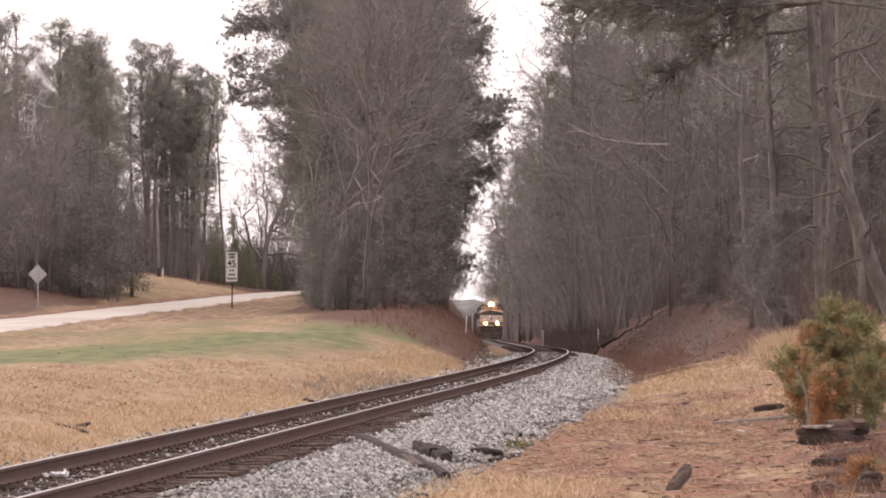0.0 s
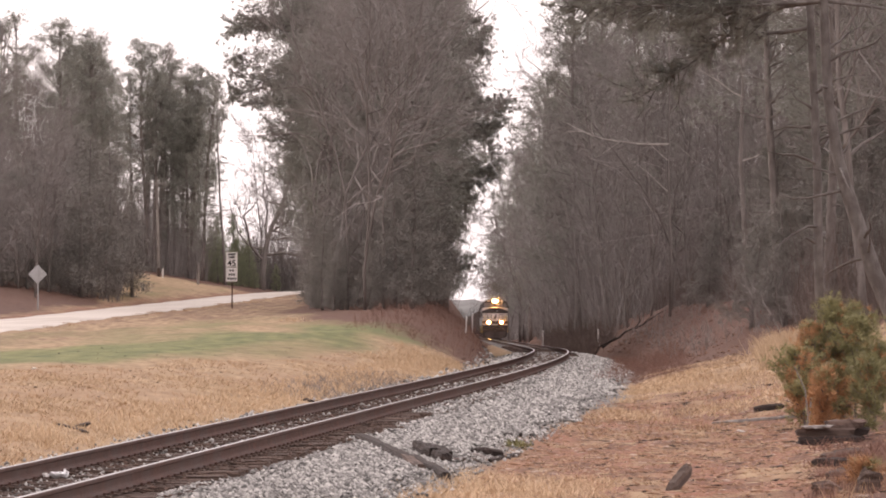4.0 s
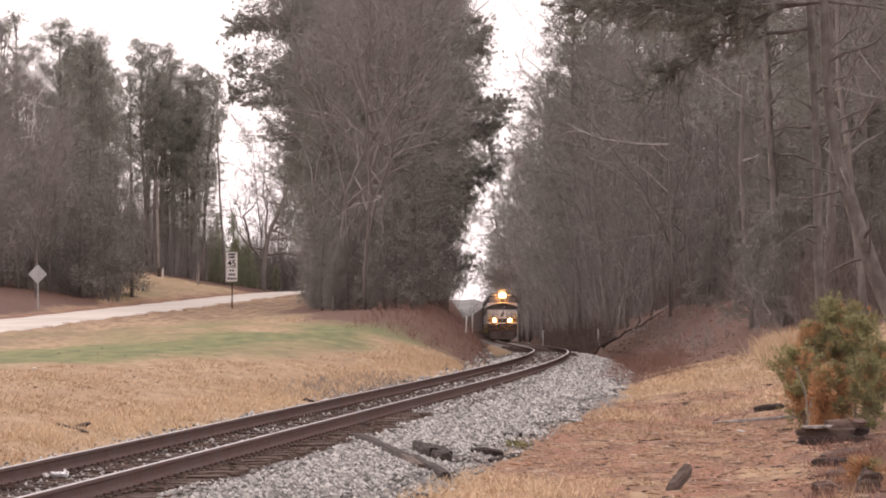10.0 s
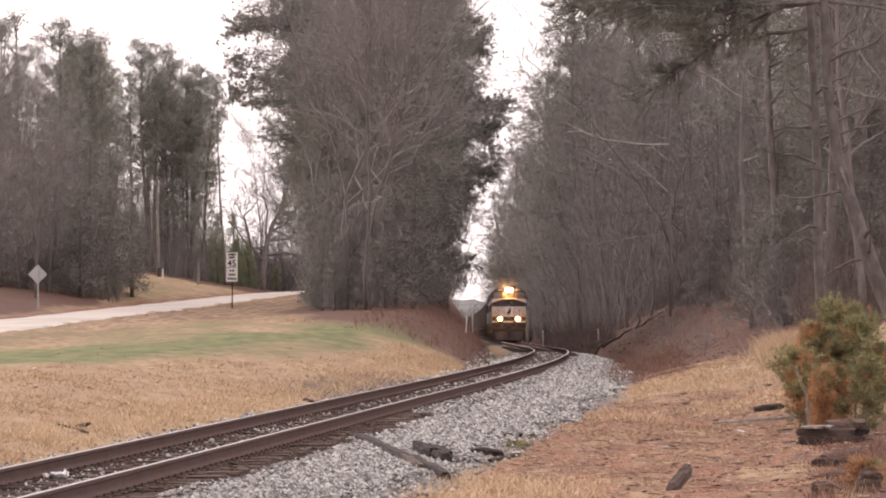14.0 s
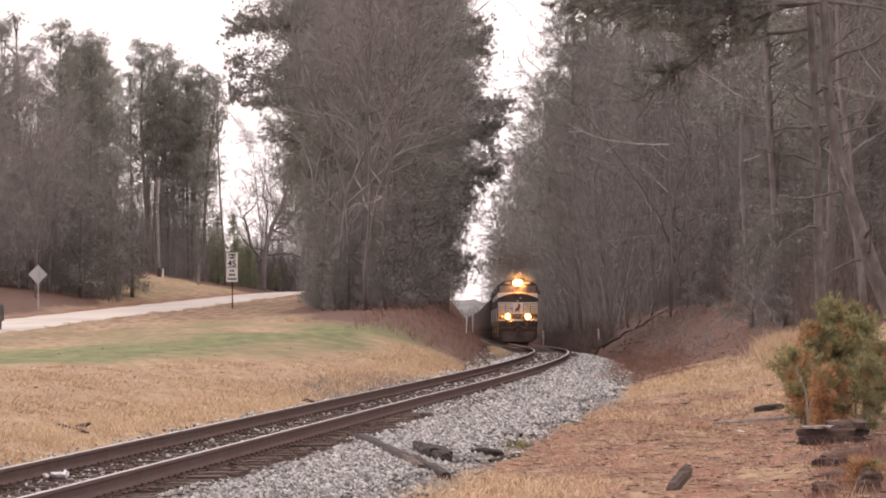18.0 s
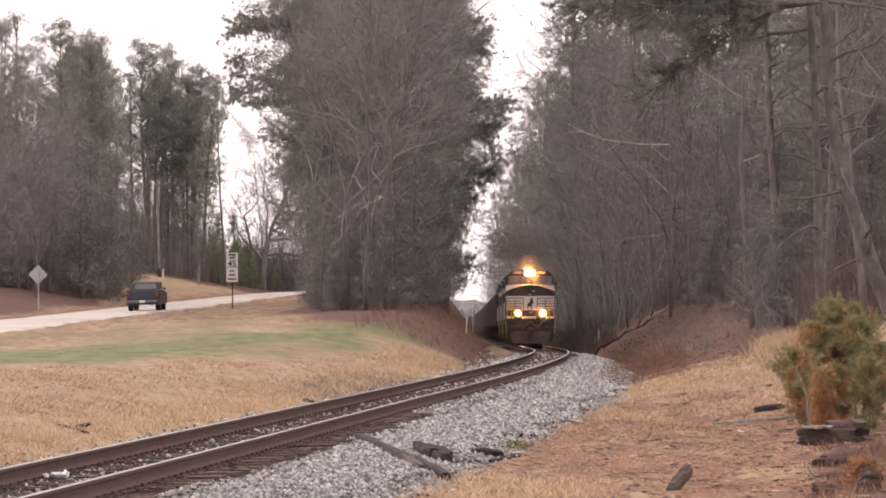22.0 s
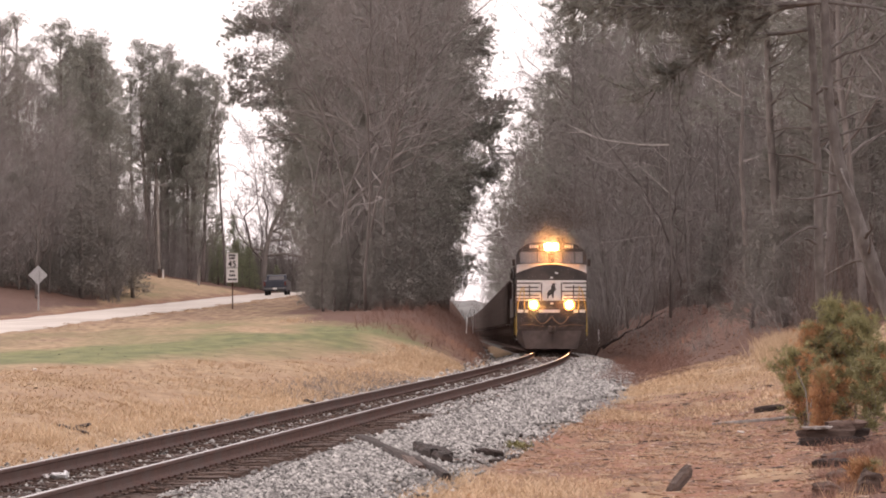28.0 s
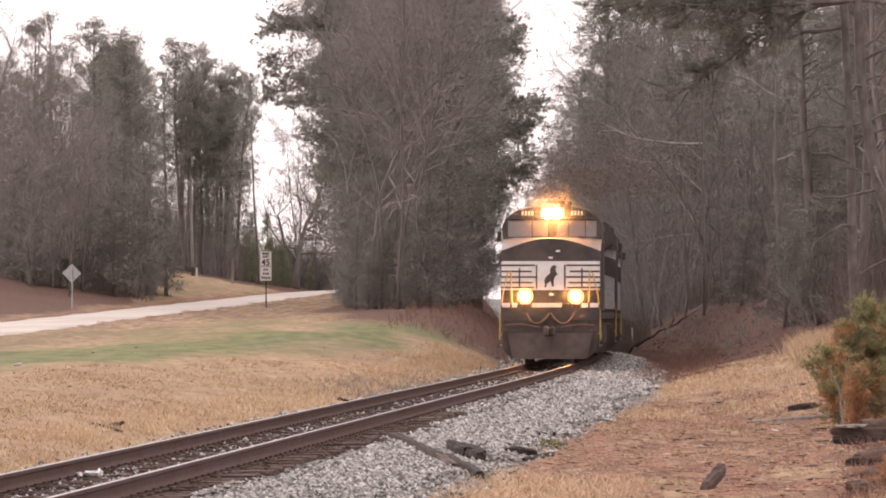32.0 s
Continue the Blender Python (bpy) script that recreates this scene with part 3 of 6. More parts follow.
def plant(root, x, y, scale=1.0, turn=0.0, group="", sink=0.0, label=""):
    m = pose(x, y, float(land(x, y)) - sink, 0, 0, turn)
    if not root["planted"]:
        root["planted"] = 1
        root.matrix_basis = m
        ob = root
    else:
        ob = copy_thing(root, m)
    ob.scale = (scale, scale, scale)
    return tagged(ob, label, group=group)


LB = "leafless grey-brown hardwood tree with a fine twiggy crown"
LP = "tall pine with a bare trunk and dark needle tufts"
BARE = [stand("bare_tree", *bare_tree(11 + i, h, g, low, n, sp, 0.06 * (i % 3 - 1), 8, rc, 0.0085, 8), (M_BARK, M_TWIG), LB, "tree")
        for i, (h, g, low, n, sp, rc) in enumerate([(19, 0.125, 0.24, 18, 0.75, 0.33), (17, 0.085, 0.18, 18, 0.8, 0.34), (21, 0.15, 0.30, 17, 0.7, 0.30),
                                                    (15, 0.075, 0.12, 19, 0.85, 0.36), (18, 0.09, 0.10, 20, 0.9, 0.36)])]
SAPLING = [stand("young_tree", *bare_tree(31 + i, h, 0.055, 0.08, 13, 0.85, 0.1 * (i - 1), 7, 0.3, 0.008), (M_BARK, M_TWIG), "slender leafless young tree in the undergrowth", "tree")
           for i, h in enumerate((7.5, 9.5, 11.5))]
FARBARE = [stand("bare_tree", *bare_tree(35 + i, h, 0.15, 0.1, 16, 0.85, 0.0, 6, 0.34, 0.013, 8), (M_BARK, M_TWIG), LB, "tree") for i, h in enumerate((17, 20, 22))]
PINE = [stand("pine_tree", *pine_tree(41 + i, h, g, low, rc, wh, 4), (M_PINEBARK, M_HAZY_NEEDLE), LP, "tree")
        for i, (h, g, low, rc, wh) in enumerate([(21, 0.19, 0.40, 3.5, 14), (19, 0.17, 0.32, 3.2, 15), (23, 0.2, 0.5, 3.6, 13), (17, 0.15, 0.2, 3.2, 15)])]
CEDAR = [stand("cedar_tree", *cedar_tree(71 + i, h, r), (M_PINEBARK, M_HAZY_CEDAR), "dark bushy evergreen cedar, full to the ground", "tree")
         for i, (h, r) in enumerate([(6.5, 2.0), (8.5, 2.3)])]


def brush_thing(i, h, n):
    root = tagged(new("bush"), "leafless tangle of thin brown stems", "bush")
    part("thicket", brush(90 + i, h, n), M_TWIG, root)
    root["planted"] = 0
    return root


BRUSH = [brush_thing(i, h, n) for i, (h, n) in enumerate([(1.6, 16), (2.4, 18), (3.4, 20)])]


def woods(seed, n, area, kinds, group, smin=0.85, smax=1.15, keep=None):
    rng = random.Random(seed)
    count = 0
    while count < n:
        y = rng.uniform(*area[2:])
        a, b = (f(y) if callable(f) else f for f in area[:2])
        x = rng.uniform(a, b)
        if keep and not keep(x, y):
            continue
        plant(rng.choice(kinds), x, y, rng.uniform(smin, smax), rng.uniform(0, 360), group)
        count += 1


def tx(y, off):
    return float(track_x(y)) + off



def thicket(name, label, seed, n, spot, h0, h1, thick, material, leaf=10):
    """Deep undergrowth and far woods, too fine to count: leaning stems, each with twigs."""
    rng = np.random.default_rng(seed)
    x, y = spot(rng, n)
    z = land(x, y) - 0.1
    h = rng.uniform(h0, h1, n) * rng.uniform(0.5, 1.0, n)
    lean = rng.normal(0, 0.2, (n, 2))
    root = np.stack([x, y, z], -1)
    tip = root + np.stack([lean[:, 0] * h, lean[:, 1] * h, h], -1)
    mid = (root + tip) / 2 + rng.normal(0, 0.06, (n, 3)) * h[:, None]
    w = thick * rng.uniform(0.5, 1.6, n)
    a = rng.uniform(-0.6, 0.6, n)
    side = np.stack([np.cos(a), np.sin(a), a * 0], -1) * w[:, None]
    v1 = np.stack([root - side, root + side, mid + side * 0.7, mid - side * 0.7], 1)
    v2 = np.stack([mid - side * 0.7, mid + side * 0.7, tip + side * 0.12, tip - side * 0.12], 1)
    t = rng.uniform(0.12, 1.0, (n, leaf, 1))
    p = np.where(t < 0.5, root[:, None] + (mid - root)[:, None] * t * 2, mid[:, None] + (tip - mid)[:, None] * (t * 2 - 1))
    ln = (h[:, None] * 0.17 * (1.2 - t[..., 0]) + 0.35) * rng.uniform(0.4, 1.5, (n, leaf))
    az, el = rng.uniform(0, 6.283, (n, leaf)), rng.uniform(-0.1, 1.0, (n, leaf))
    q = p + np.stack([np.cos(az) * np.cos(el), np.sin(az) * np.cos(el), np.sin(el)], -1) * ln[..., None]
    off = rng.normal(0, 1, (n, leaf, 3))
    off = off / np.linalg.norm(off, axis=-1, keepdims=True) * (thick * 0.45)
    v3 = np.stack([p - off, p + off, q + off * 0.2, q - off * 0.2], 2).reshape(-1, 4, 3)
    v = np.concatenate([v1, v2, v3]).reshape(-1, 3)
    me = raw_mesh(name, v, np.arange(len(v)).reshape(-1, 4), material)
    return tagged(new(name, me), label, "undergrowth", kind="stuff")


def spread(a, b, y0, y1):
    def spot(rng, n):
        y = rng.uniform(y0, y1, n)
        lo = a(y) if callable(a) else a
        hi = b(y) if callable(b) else b
        return lo + (hi - lo) * rng.random(n), y
    return spot


# Neutral grey base colour: distance haze is painted into the far woods.
M_HAZEWOOD = mat("hazy_distant_woods", (0.165, 0.165, 0.16), (0.23, 0.23, 0.222), 0.2)
# Bark tone in place of twig tone: deep-wood shade put into the colour.
thicket("undergrowth", "dense leafless brown undergrowth on the bank", 1, 4400, spread(lambda y: track_x(y) + 10.0, lambda y: y * 0.098 + 4, 165, 300), 2, 13, 0.014, M_BARK, 12)
thicket("undergrowth", "dense leafless brown undergrowth on the bank", 2, 800, spread(lambda y: track_x(y) + 4.6, lambda y: track_x(y) + 12, 150, 300), 0.3, 1.3, 0.010, M_TWIG)
thicket("undergrowth", "sparse reddish scrub on the cut bank", 8, 560, spread(lambda y: track_x(y) - 8.0, lambda y: track_x(y) - 2.9, 174, 240), 0.2, 0.8, 0.009, mat("reddish_scrub", (0.16, 0.085, 0.065), (0.27, 0.155, 0.12), 2, island=0.3))
thicket("far_woods", "far leafless woods beside the railway", 9, 2600, spread(lambda y: track_x(y) + 4.8, lambda y: track_x(y) + 10, 290, 560), 8, 22, 0.026, M_TWIG, 14)
thicket("far_woods", "far leafless woods beside the railway", 3, 3600, spread(lambda y: track_x(y) + 4.4, lambda y: track_x(y) + 20, 300, 950), 4, 17, 0.03, M_TWIG, 12)
thicket("undergrowth", "dense leafless undergrowth between road and railway", 4, 2800, spread(lambda y: -6.2 - 0.012 * (y - 190), lambda y: track_x(y) - 6.5, 222, 300), 2, 11, 0.012, M_TWIG, 12)
thicket("far_woods", "far leafless woods beside the railway", 5, 2800, spread(lambda y: np.maximum(track_x(y) - 18, -0.027 * y), lambda y: np.minimum(track_x(y) - 4.6, 0.001 * y), 310, 800), 4, 17, 0.03, M_TWIG)
thicket("undergrowth", "dense leafless undergrowth beyond the road", 6, 3400, spread(lambda y: -0.1 * y - 4, lambda y: np.minimum(-0.071 * y, road_x(y) - 8), 285, 380), 2, 13, 0.016, M_TWIG)
thicket("undergrowth", "dense leafless undergrowth behind the grassy rise", 10, 3000, spread(lambda y: -0.08 * y, lambda y: -0.052 * y, 400, 450), 2, 10, 0.02, M_TWIG)
thicket("undergrowth", "low grey brush where the road goes over the rise", 11, 2600, spread(lambda y: -0.047 * y, lambda y: -0.026 * y, 425, 460), 2.0, 6.0, 0.03, M_TWIG)
thicket("far_woods", "haze-grey far treeline on the horizon", 7, 2400, spread(-60, 60, 1060, 1090), 4.5, 8.0, 0.22, M_HAZEWOOD, 6)


def far_hill():
    """The low wooded ridge that closes the view behind the bend."""
    s, n = Shape(), 160
    for i in range(n + 1):
        x = -200 + 400 * i / n
        top = 1.6 + 0.9 * math.sin(x * 0.05 + 1) + 0.5 * math.sin(x * 0.31) + 0.25 * math.sin(x * 1.1)
        s.v += [(x, 1080, -9.0), (x, 1094, top - 2.5), (x, 1110, top), (x, 1160, -9.0)]
    for i in range(n):
        for k in range(3):
            s.f.append((4 * i + k, 4 * i + 4 + k, 4 * i + 5 + k, 4 * i + 1 + k))
            s.mi.append(0)
    tagged(part("far_hill", s, M_HAZEWOOD, smooth=True), "low haze-grey wooded ridge behind the railway bend", "hill", kind="structure")


far_hill()
thicket("far_woods", "tall grey leafless woods deep behind the bank", 13, 2400, spread(lambda y: y * 0.042, lambda y: y * 0.1 + 2, 305, 370), 12, 26, 0.02, M_SHADEDTWIG, 16)

# right of the track: the wood on the bank, back to the far bend
R = "wood right of the railway"
woods(1, 34, (lambda y: tx(y, 11.0), lambda y: y * 0.098 + 6, 150, 300), BARE, R)
woods(2, 7, (lambda y: tx(y, 10.5), lambda y: y * 0.098 + 5, 132, 160), BARE, R)
woods(21, 24, (lambda y: tx(y, 11.0), lambda y: y * 0.098 + 4, 150, 300), SAPLING, R, 0.7, 1.3)
woods(3, 26, (lambda y: tx(y, 8.0), lambda y: tx(y, 17), 300, 600), FARBARE, R, 0.9, 1.2)
woods(26, 14, (lambda y: tx(y, 3.8), lambda y: tx(y, 7.5), 560, 950), FARBARE, R, 0.9, 1.2)
woods(4, 8, (lambda y: tx(y, 5.5), lambda y: tx(y, 16), 260, 480), PINE, "pines right of the railway", 0.9, 1.2)
woods(5, 20, (lambda y: tx(y, 8.0), lambda y: y * 0.098 + 3, 150, 300), BRUSH, "undergrowth right of the railway", 0.8, 1.4)
woods(27, 7, (lambda y: tx(y, 8.2), lambda y: y * 0.098 + 1.5, 136, 168), BRUSH, "undergrowth right of the railway", 0.9, 1.5)
thicket("undergrowth", "dense leafless brown undergrowth on the bank", 14, 1300, spread(lambda y: track_x(y) + 8.6, lambda y: y * 0.098 + 2, 138, 168), 0.8, 4.5, 0.012, M_SHADEDTWIG, 12)
thicket("undergrowth", "brown brush along the foot of the far bank", 17, 1700, spread(lambda y: track_x(y) + 3.4, lambda y: track_x(y) + 5.2, 275, 430), 0.6, 2.2, 0.016, M_SHADEDTWIG, 12)
thicket("undergrowth", "low dead weeds in the ditch", 15, 620, spread(lambda y: track_x(y) + 2.7, lambda y: track_x(y) + 5.2, 124, 190), 0.15, 0.6, 0.008, bpy.data.materials["reddish_scrub"])
thicket("undergrowth", "brown brush along the crest of the bank", 18, 1500, spread(lambda y: track_x(y) + 8.2, lambda y: track_x(y) + 10.5, 190, 290), 0.6, 2.6, 0.012, M_SHADEDTWIG, 12)
# between the road and the railway
C = "clump between road and railway"
SPREADING = [stand("bare_tree", *bare_tree(121 + i, h, g, low, 17, 1.25, ln, 8, 0.40, 0.0075, 9, 0.36, 0.15), ((M_BARK, M_PALETWIG), M_TWIG), "leafless grey tree with pale crooked spreading limbs", "tree")
             for i, (h, g, low, ln) in enumerate([(20, 0.075, 0.28, 0.02), (18, 0.06, 0.30, -0.03), (21, 0.08, 0.34, 0.0)])]
for k, (x, y, sc) in enumerate(((-4.7, 213, 1.0), (-3.7, 211, 0.95), (-2.9, 216, 1.0), (-5.4, 223, 0.95), (-4.2, 219, 1.05), (-3.4, 224, 1.0))):
    plant(SPREADING[k % 3], x, y, sc, 130 * k + 75, C)
SLIM = [stand("bare_tree", *bare_tree(141 + i, h, g, 0.42, 12, 0.9, ln, 8, 0.34, 0.0075, 8, 0.3, 0.11), (M_BARK, M_TWIG), "slim straight leafless tree with a high twiggy crown", "tree") for i, (h, g, ln) in enumerate([(18, 0.055, 0.06), (19, 0.065, -0.05)])]
for k, (x, y, sc) in enumerate(((-4.5, 212, 1.0), (-3.6, 209, 1.0), (-2.7, 211, 0.85))):
    plant(SLIM[k % 2], x, y, sc, 77 * k, C)
woods(7, 9, (lambda y: -6.0 - 0.012 * (y - 190), lambda y: tx(y, -6.6), 220, 320), PINE, C, 0.9, 1.2)
woods(8, 5, (lambda y: -4.6, lambda y: tx(y, -6.6), 215, 300), CEDAR, C, 0.7, 1.15)
for k, (x, y, sc) in enumerate(((-2.2, 211, 0.9), (-1.5, 214, 0.9), (-1.0, 217, 0.8), (-5.7, 214, 0.5), (-5.1, 211, 0.42), (-6.2, 221, 0.55), (-0.7, 230, 0.9), (-1.0, 234, 0.85), (-1.7, 232, 1.1), (-0.9, 238, 1.0), (-0.7, 244, 0.95), (-5.6, 220, 0.6), (-6.0, 226, 0.75), (-2.9, 228, 1.05))):
    plant(CEDAR[k % 2], x, y, sc, 47 * k, C)
woods(22, 6, (lambda y: -5.0, lambda y: tx(y, -7.0), 196, 280), SAPLING, C, 0.8, 1.2)
woods(9, 6, (lambda y: -4.8, lambda y: tx(y, -5.4), 190, 290), BRUSH, C, 0.8, 1.4)
woods(10, 20, (lambda y: max(tx(y, -14), -0.026 * y), lambda y: min(tx(y, -4.8), -3.2), 330, 700), FARBARE, C, 0.9, 1.15)
# beyond the road
B = "wood beyond the road"
woods(12, 18, (lambda y: -0.098 * y - 8, lambda y: min(-0.074 * y, float(road_x(y)) - 8), 280, 380), BARE, B, 0.64, 0.86)
woods(13, 16, (lambda y: -0.098 * y - 4, lambda y: -0.072 * y, 315, 390), PINE, "pines beyond the road", 0.68, 0.86)
woods(24, 15, (lambda y: -0.085 * y, lambda y: -0.0525 * y, 398, 450), [PINE[0], PINE[2], PINE[1]], "pines beyond the road", 0.78, 0.95)
woods(25, 4, (lambda y: -0.098 * y - 4, lambda y: -0.072 * y, 335, 430), PINE, "pines beyond the road", 0.8, 1.0)
woods(14, 11, (lambda y: -0.098 * y - 4, lambda y: -0.058 * y, 400, 470), FARBARE, B, 0.8, 1.0)
woods(15, 9, (lambda y: -29.0, lambda y: -22.0, 285, 312), CEDAR, "cedars beyond the road", 0.85, 1.3)
woods(23, 14, (lambda y: -32.0, lambda y: -22.5, 270, 310), SAPLING, B, 0.7, 1.1)


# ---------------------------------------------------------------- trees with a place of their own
PINEWIDE = [stand("pine_tree", *pine_tree(51 + i, h, 0.21, low, 3.9, 20, 4, 6, 0.0, 1.2), (M_PINEBARK, M_HAZY_NEEDLE), "broad old pine with long boughs of dark needles", "tree")
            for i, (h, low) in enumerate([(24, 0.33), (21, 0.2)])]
for k, (x, y, sc) in enumerate(((-6.3, 238, 1.0), (-6.9, 262, 0.95), (-0.8, 240, 0.95), (-0.7, 262, 1.0), (-1.2, 246, 1.0), (-3.6, 252, 1.05), (-0.9, 282, 0.95), (0.1, 254, 0.95), (-0.2, 266, 1.0), (-1.5, 226, 0.9), (-5.6, 262, 1.0))):
    plant(PINEWIDE[k % 2], x, y, sc, 67 * k, "clump between road and railway")
# Last seven added to shade the understory, their crowns reaching out of view.
for k, (x, y, sc) in enumerate(((11.4, 402, 1.12), (12.2, 345, 1.0), (10.8, 455, 1.15), (13.5, 375, 1.1), (11.2, 520, 1.2), (14.5, 300, 1.0), (12.4, 146, 0.8), (14.2, 152, 0.85), (16.2, 158, 0.9), (13.2, 162, 0.85), (15.4, 142, 0.8), (17.0, 170, 0.95), (11.6, 156, 0.8))):
    plant(PINEWIDE[k % 2], x, y, sc, 101 * k + 30, "pines right of the railway")
for k, (x, y, sc) in enumerate(((-20.9, 304, 1.0), (-22.3, 300, 1.15), (-23.9, 297, 1.05), (-25.6, 303, 1.2), (-27.2, 299, 0.95), (-24.8, 310, 1.3))):
    plant(CEDAR[k % 2], x, y, sc, 50 * k, "cedars beyond the road")
for k, (x, y, sc) in enumerate(((-27.6, 283, 0.8), (-26.1, 284, 0.65), (-24.8, 284, 0.6), (-28.8, 287, 0.95), (-23.2, 288, 0.6), (-21.8, 292, 0.62))):
    plant(CEDAR[k % 2], x, y, sc, 64 * k, "cedars beyond the road")
for k, (x, y, sc) in enumerate(((-1.4, 236, 0.85), (-1.2, 246, 0.9), (-1.6, 230, 0.8), (-3.5, 222, 0.7), (-4.9, 224, 0.75))):
    plant(CEDAR[k % 2], x, y, sc, 33 * k, "clump between road and railway")
YOUNG = [stand("cedar_tree", *cedar_tree(91 + i, h, r), (M_PINEBARK, mat("young_evergreen_foliage", (0.18, 0.20, 0.125), (0.31, 0.33, 0.215), 0.6, rough=0.75, island=0.15)), "green bushy young evergreen beyond the road", "tree") for i, (h, r) in enumerate([(6.5, 1.6), (8.5, 1.8)])]
for k, (x, y, sc) in enumerate(((-20.6, 420, 0.72), (-19.4, 424, 0.8), (-18.3, 422, 0.7), (-21.8, 428, 0.75), (-17.2, 430, 0.62), (-20.0, 414, 0.5), (-18.8, 412, 0.45))):
    plant(YOUNG[k % 2], x, y, sc, 77 * k, "young evergreens beyond the road")
for k, (x, y, sc) in enumerate(((13.0, 430, 1.15), (13.0, 478, 1.2), (13.2, 540, 1.2), (12.8, 395, 1.0), (13.2, 600, 1.15))):
    plant(FARBARE[k % 3], x, y, sc, 88 * k, "wood right of the railway")
PINEFULL = [stand("pine_tree", *pine_tree(56 + i, h, 0.19, low, rc, wh, 5, 3, 0.0, 1.35), (M_PINEBARK, M_HAZY_NEEDLE), "dense dark pine, boughs low on the trunk", "tree")
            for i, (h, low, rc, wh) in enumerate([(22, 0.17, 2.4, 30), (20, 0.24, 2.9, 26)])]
for k, (x, y, sc) in enumerate(((-6.4, 232, 0.95), (-6.8, 244, 1.0), (-6.2, 252, 1.05), (-7.0, 262, 1.0), (-5.2, 238, 1.0), (-4.2, 228, 0.9), (-2.6, 236, 1.0), (-0.9, 262, 1.0), (-0.9, 250, 1.0), (-0.9, 276, 1.0), (-0.9, 243, 0.95), (-1.3, 238, 0.9), (-0.8, 256, 0.95), (-0.8, 270, 1.0), (-1.0, 247, 0.95), (-0.6, 258, 0.95))):
    plant(PINEFULL[k % 2], x, y, sc, 71 * k, "clump between road and railway")
for k, (x, y, sc) in enumerate(((10.4, 372, 1.1), (10.6, 415, 1.1), (15.0, 326, 1.1), (16.8, 308, 1.0), (17.2, 255, 0.9), (19.5, 236, 0.9), (17.2, 185, 0.75), (10.1, 335, 1.3))):
    plant(PINEFULL[k % 2], x, y, sc, 83 * k, "pines right of the railway")
for k, (x, y, sc) in enumerate(((11.2, 300, 0.95), (11.8, 288, 0.9), (12.6, 276, 0.9), (13.2, 262, 0.85), (12.0, 318, 1.0), (12.6, 308, 1.0), (13.8, 290, 1.0), (14.4, 272, 0.95), (13.4, 246, 0.85), (14.4, 232, 0.8), (15.4, 250, 0.95), (12.6, 344, 1.05), (13.2, 330, 1.1))):
    plant((BARE + SPREADING)[(3 * k) % 8], x, y, sc, 83 * k, "wood right of the railway")
for k, (x, y, sc) in enumerate(((11.5, 152, 0.7), (12.8, 156, 0.8), (14.0, 160, 0.9), (13.4, 150, 0.8), (15.0, 165, 1.0), (12.2, 163, 0.8), (10.9, 160, 0.6), (14.6, 153, 0.9), (14.2, 172, 0.75), (15.6, 180, 0.8), (13.0, 166, 0.6), (16.9, 176, 0.8), (18.4, 190, 0.9), (14.8, 205, 0.8), (12.6, 215, 0.7), (17.4, 215, 1.0))):
    plant(CEDAR[k % 2], x, y, sc, 41 * k, "cedars right of the railway")
for k, (x, y, sc) in enumerate(((-5.9, 226, 0.55), (-5.4, 217, 0.55), (-6.2, 238, 0.6), (-4.8, 212, 0.42), (-6.0, 231, 0.7), (-3.4, 210, 0.4))):
    plant(CEDAR[k % 2], x, y, sc, 57 * k, "clump between road and railway")
bough_pine = stand("pine_tree", *pine_tree(66, 23, 0.17, 0.40, 5.2, 14, 5, 5, 0.0, 1.5), (M_PINEBARK, M_HAZY_NEEDLE), "tall pine with long separate boughs of needles", "tree")
for k, (x, y, sc) in enumerate(((11.3, 335, 1.3), (12.6, 342, 1.25), (11.2, 356, 1.35), (13.7, 330, 1.2), (12.4, 366, 1.35))):
    plant(PINE[(2, 0)[k % 2]], x, y, sc, 59 * k, "pines right of the railway")
plant(bough_pine, -6.9, 249, 1.0, 0, "clump between road and railway")
plant(bough_pine, -6.7, 256, 0.95, 130, "clump between road and railway")
oak = stand("bare_tree", *bare_tree(49, 14.5, 0.30, 0.2, 22, 1.15, 0.0, 6, 0.58, 0.02, 7, 0.3, 0.09), (M_BARK, M_TWIG), "big leafless oak with heavy forking limbs", "tree")
plant(oak, -16.6, 415, 1.0, 40)
for k, (x, y) in enumerate(((-17.2, 428), (-15.2, 433), (-16.0, 440))):
    plant(BARE[(4, 3, 4)[k]], x, y, 0.85, 95 * k, "wood beyond the road")
for k, (off, y) in enumerate(((4.5, 470), (4.2, 540), (4.0, 610), (3.6, 690), (3.4, 770), (6.5, 500), (6.4, 640), (6.4, 800))):
    plant(PINEFULL[k % 2], tx(y, off), y, 1.15, 61 * k, "pines right of the railway")
for k, (x, y, sc) in enumerate(((-20.9, 408, 0.5), (-20.2, 406, 0.55), (-19.5, 409, 0.48), (-18.9, 405, 0.52), (-18.2, 408, 0.42), (-17.6, 410, 0.46), (-21.5, 410, 0.6), (-17.0, 409, 0.34), (-15.6, 424, 0.4), (-14.4, 430, 0.36))):
    plant(YOUNG[k % 2], x, y, sc, 57 * k, "young evergreens beyond the road")
PINEROUND = stand("pine_tree", *pine_tree(81, 19, 0.17, 0.42, 2.7, 18, 5, 4, 0.0, 1.5), (M_PINEBARK, M_HAZY_NEEDLE), "tall pine with a full rounded crown", "tree")
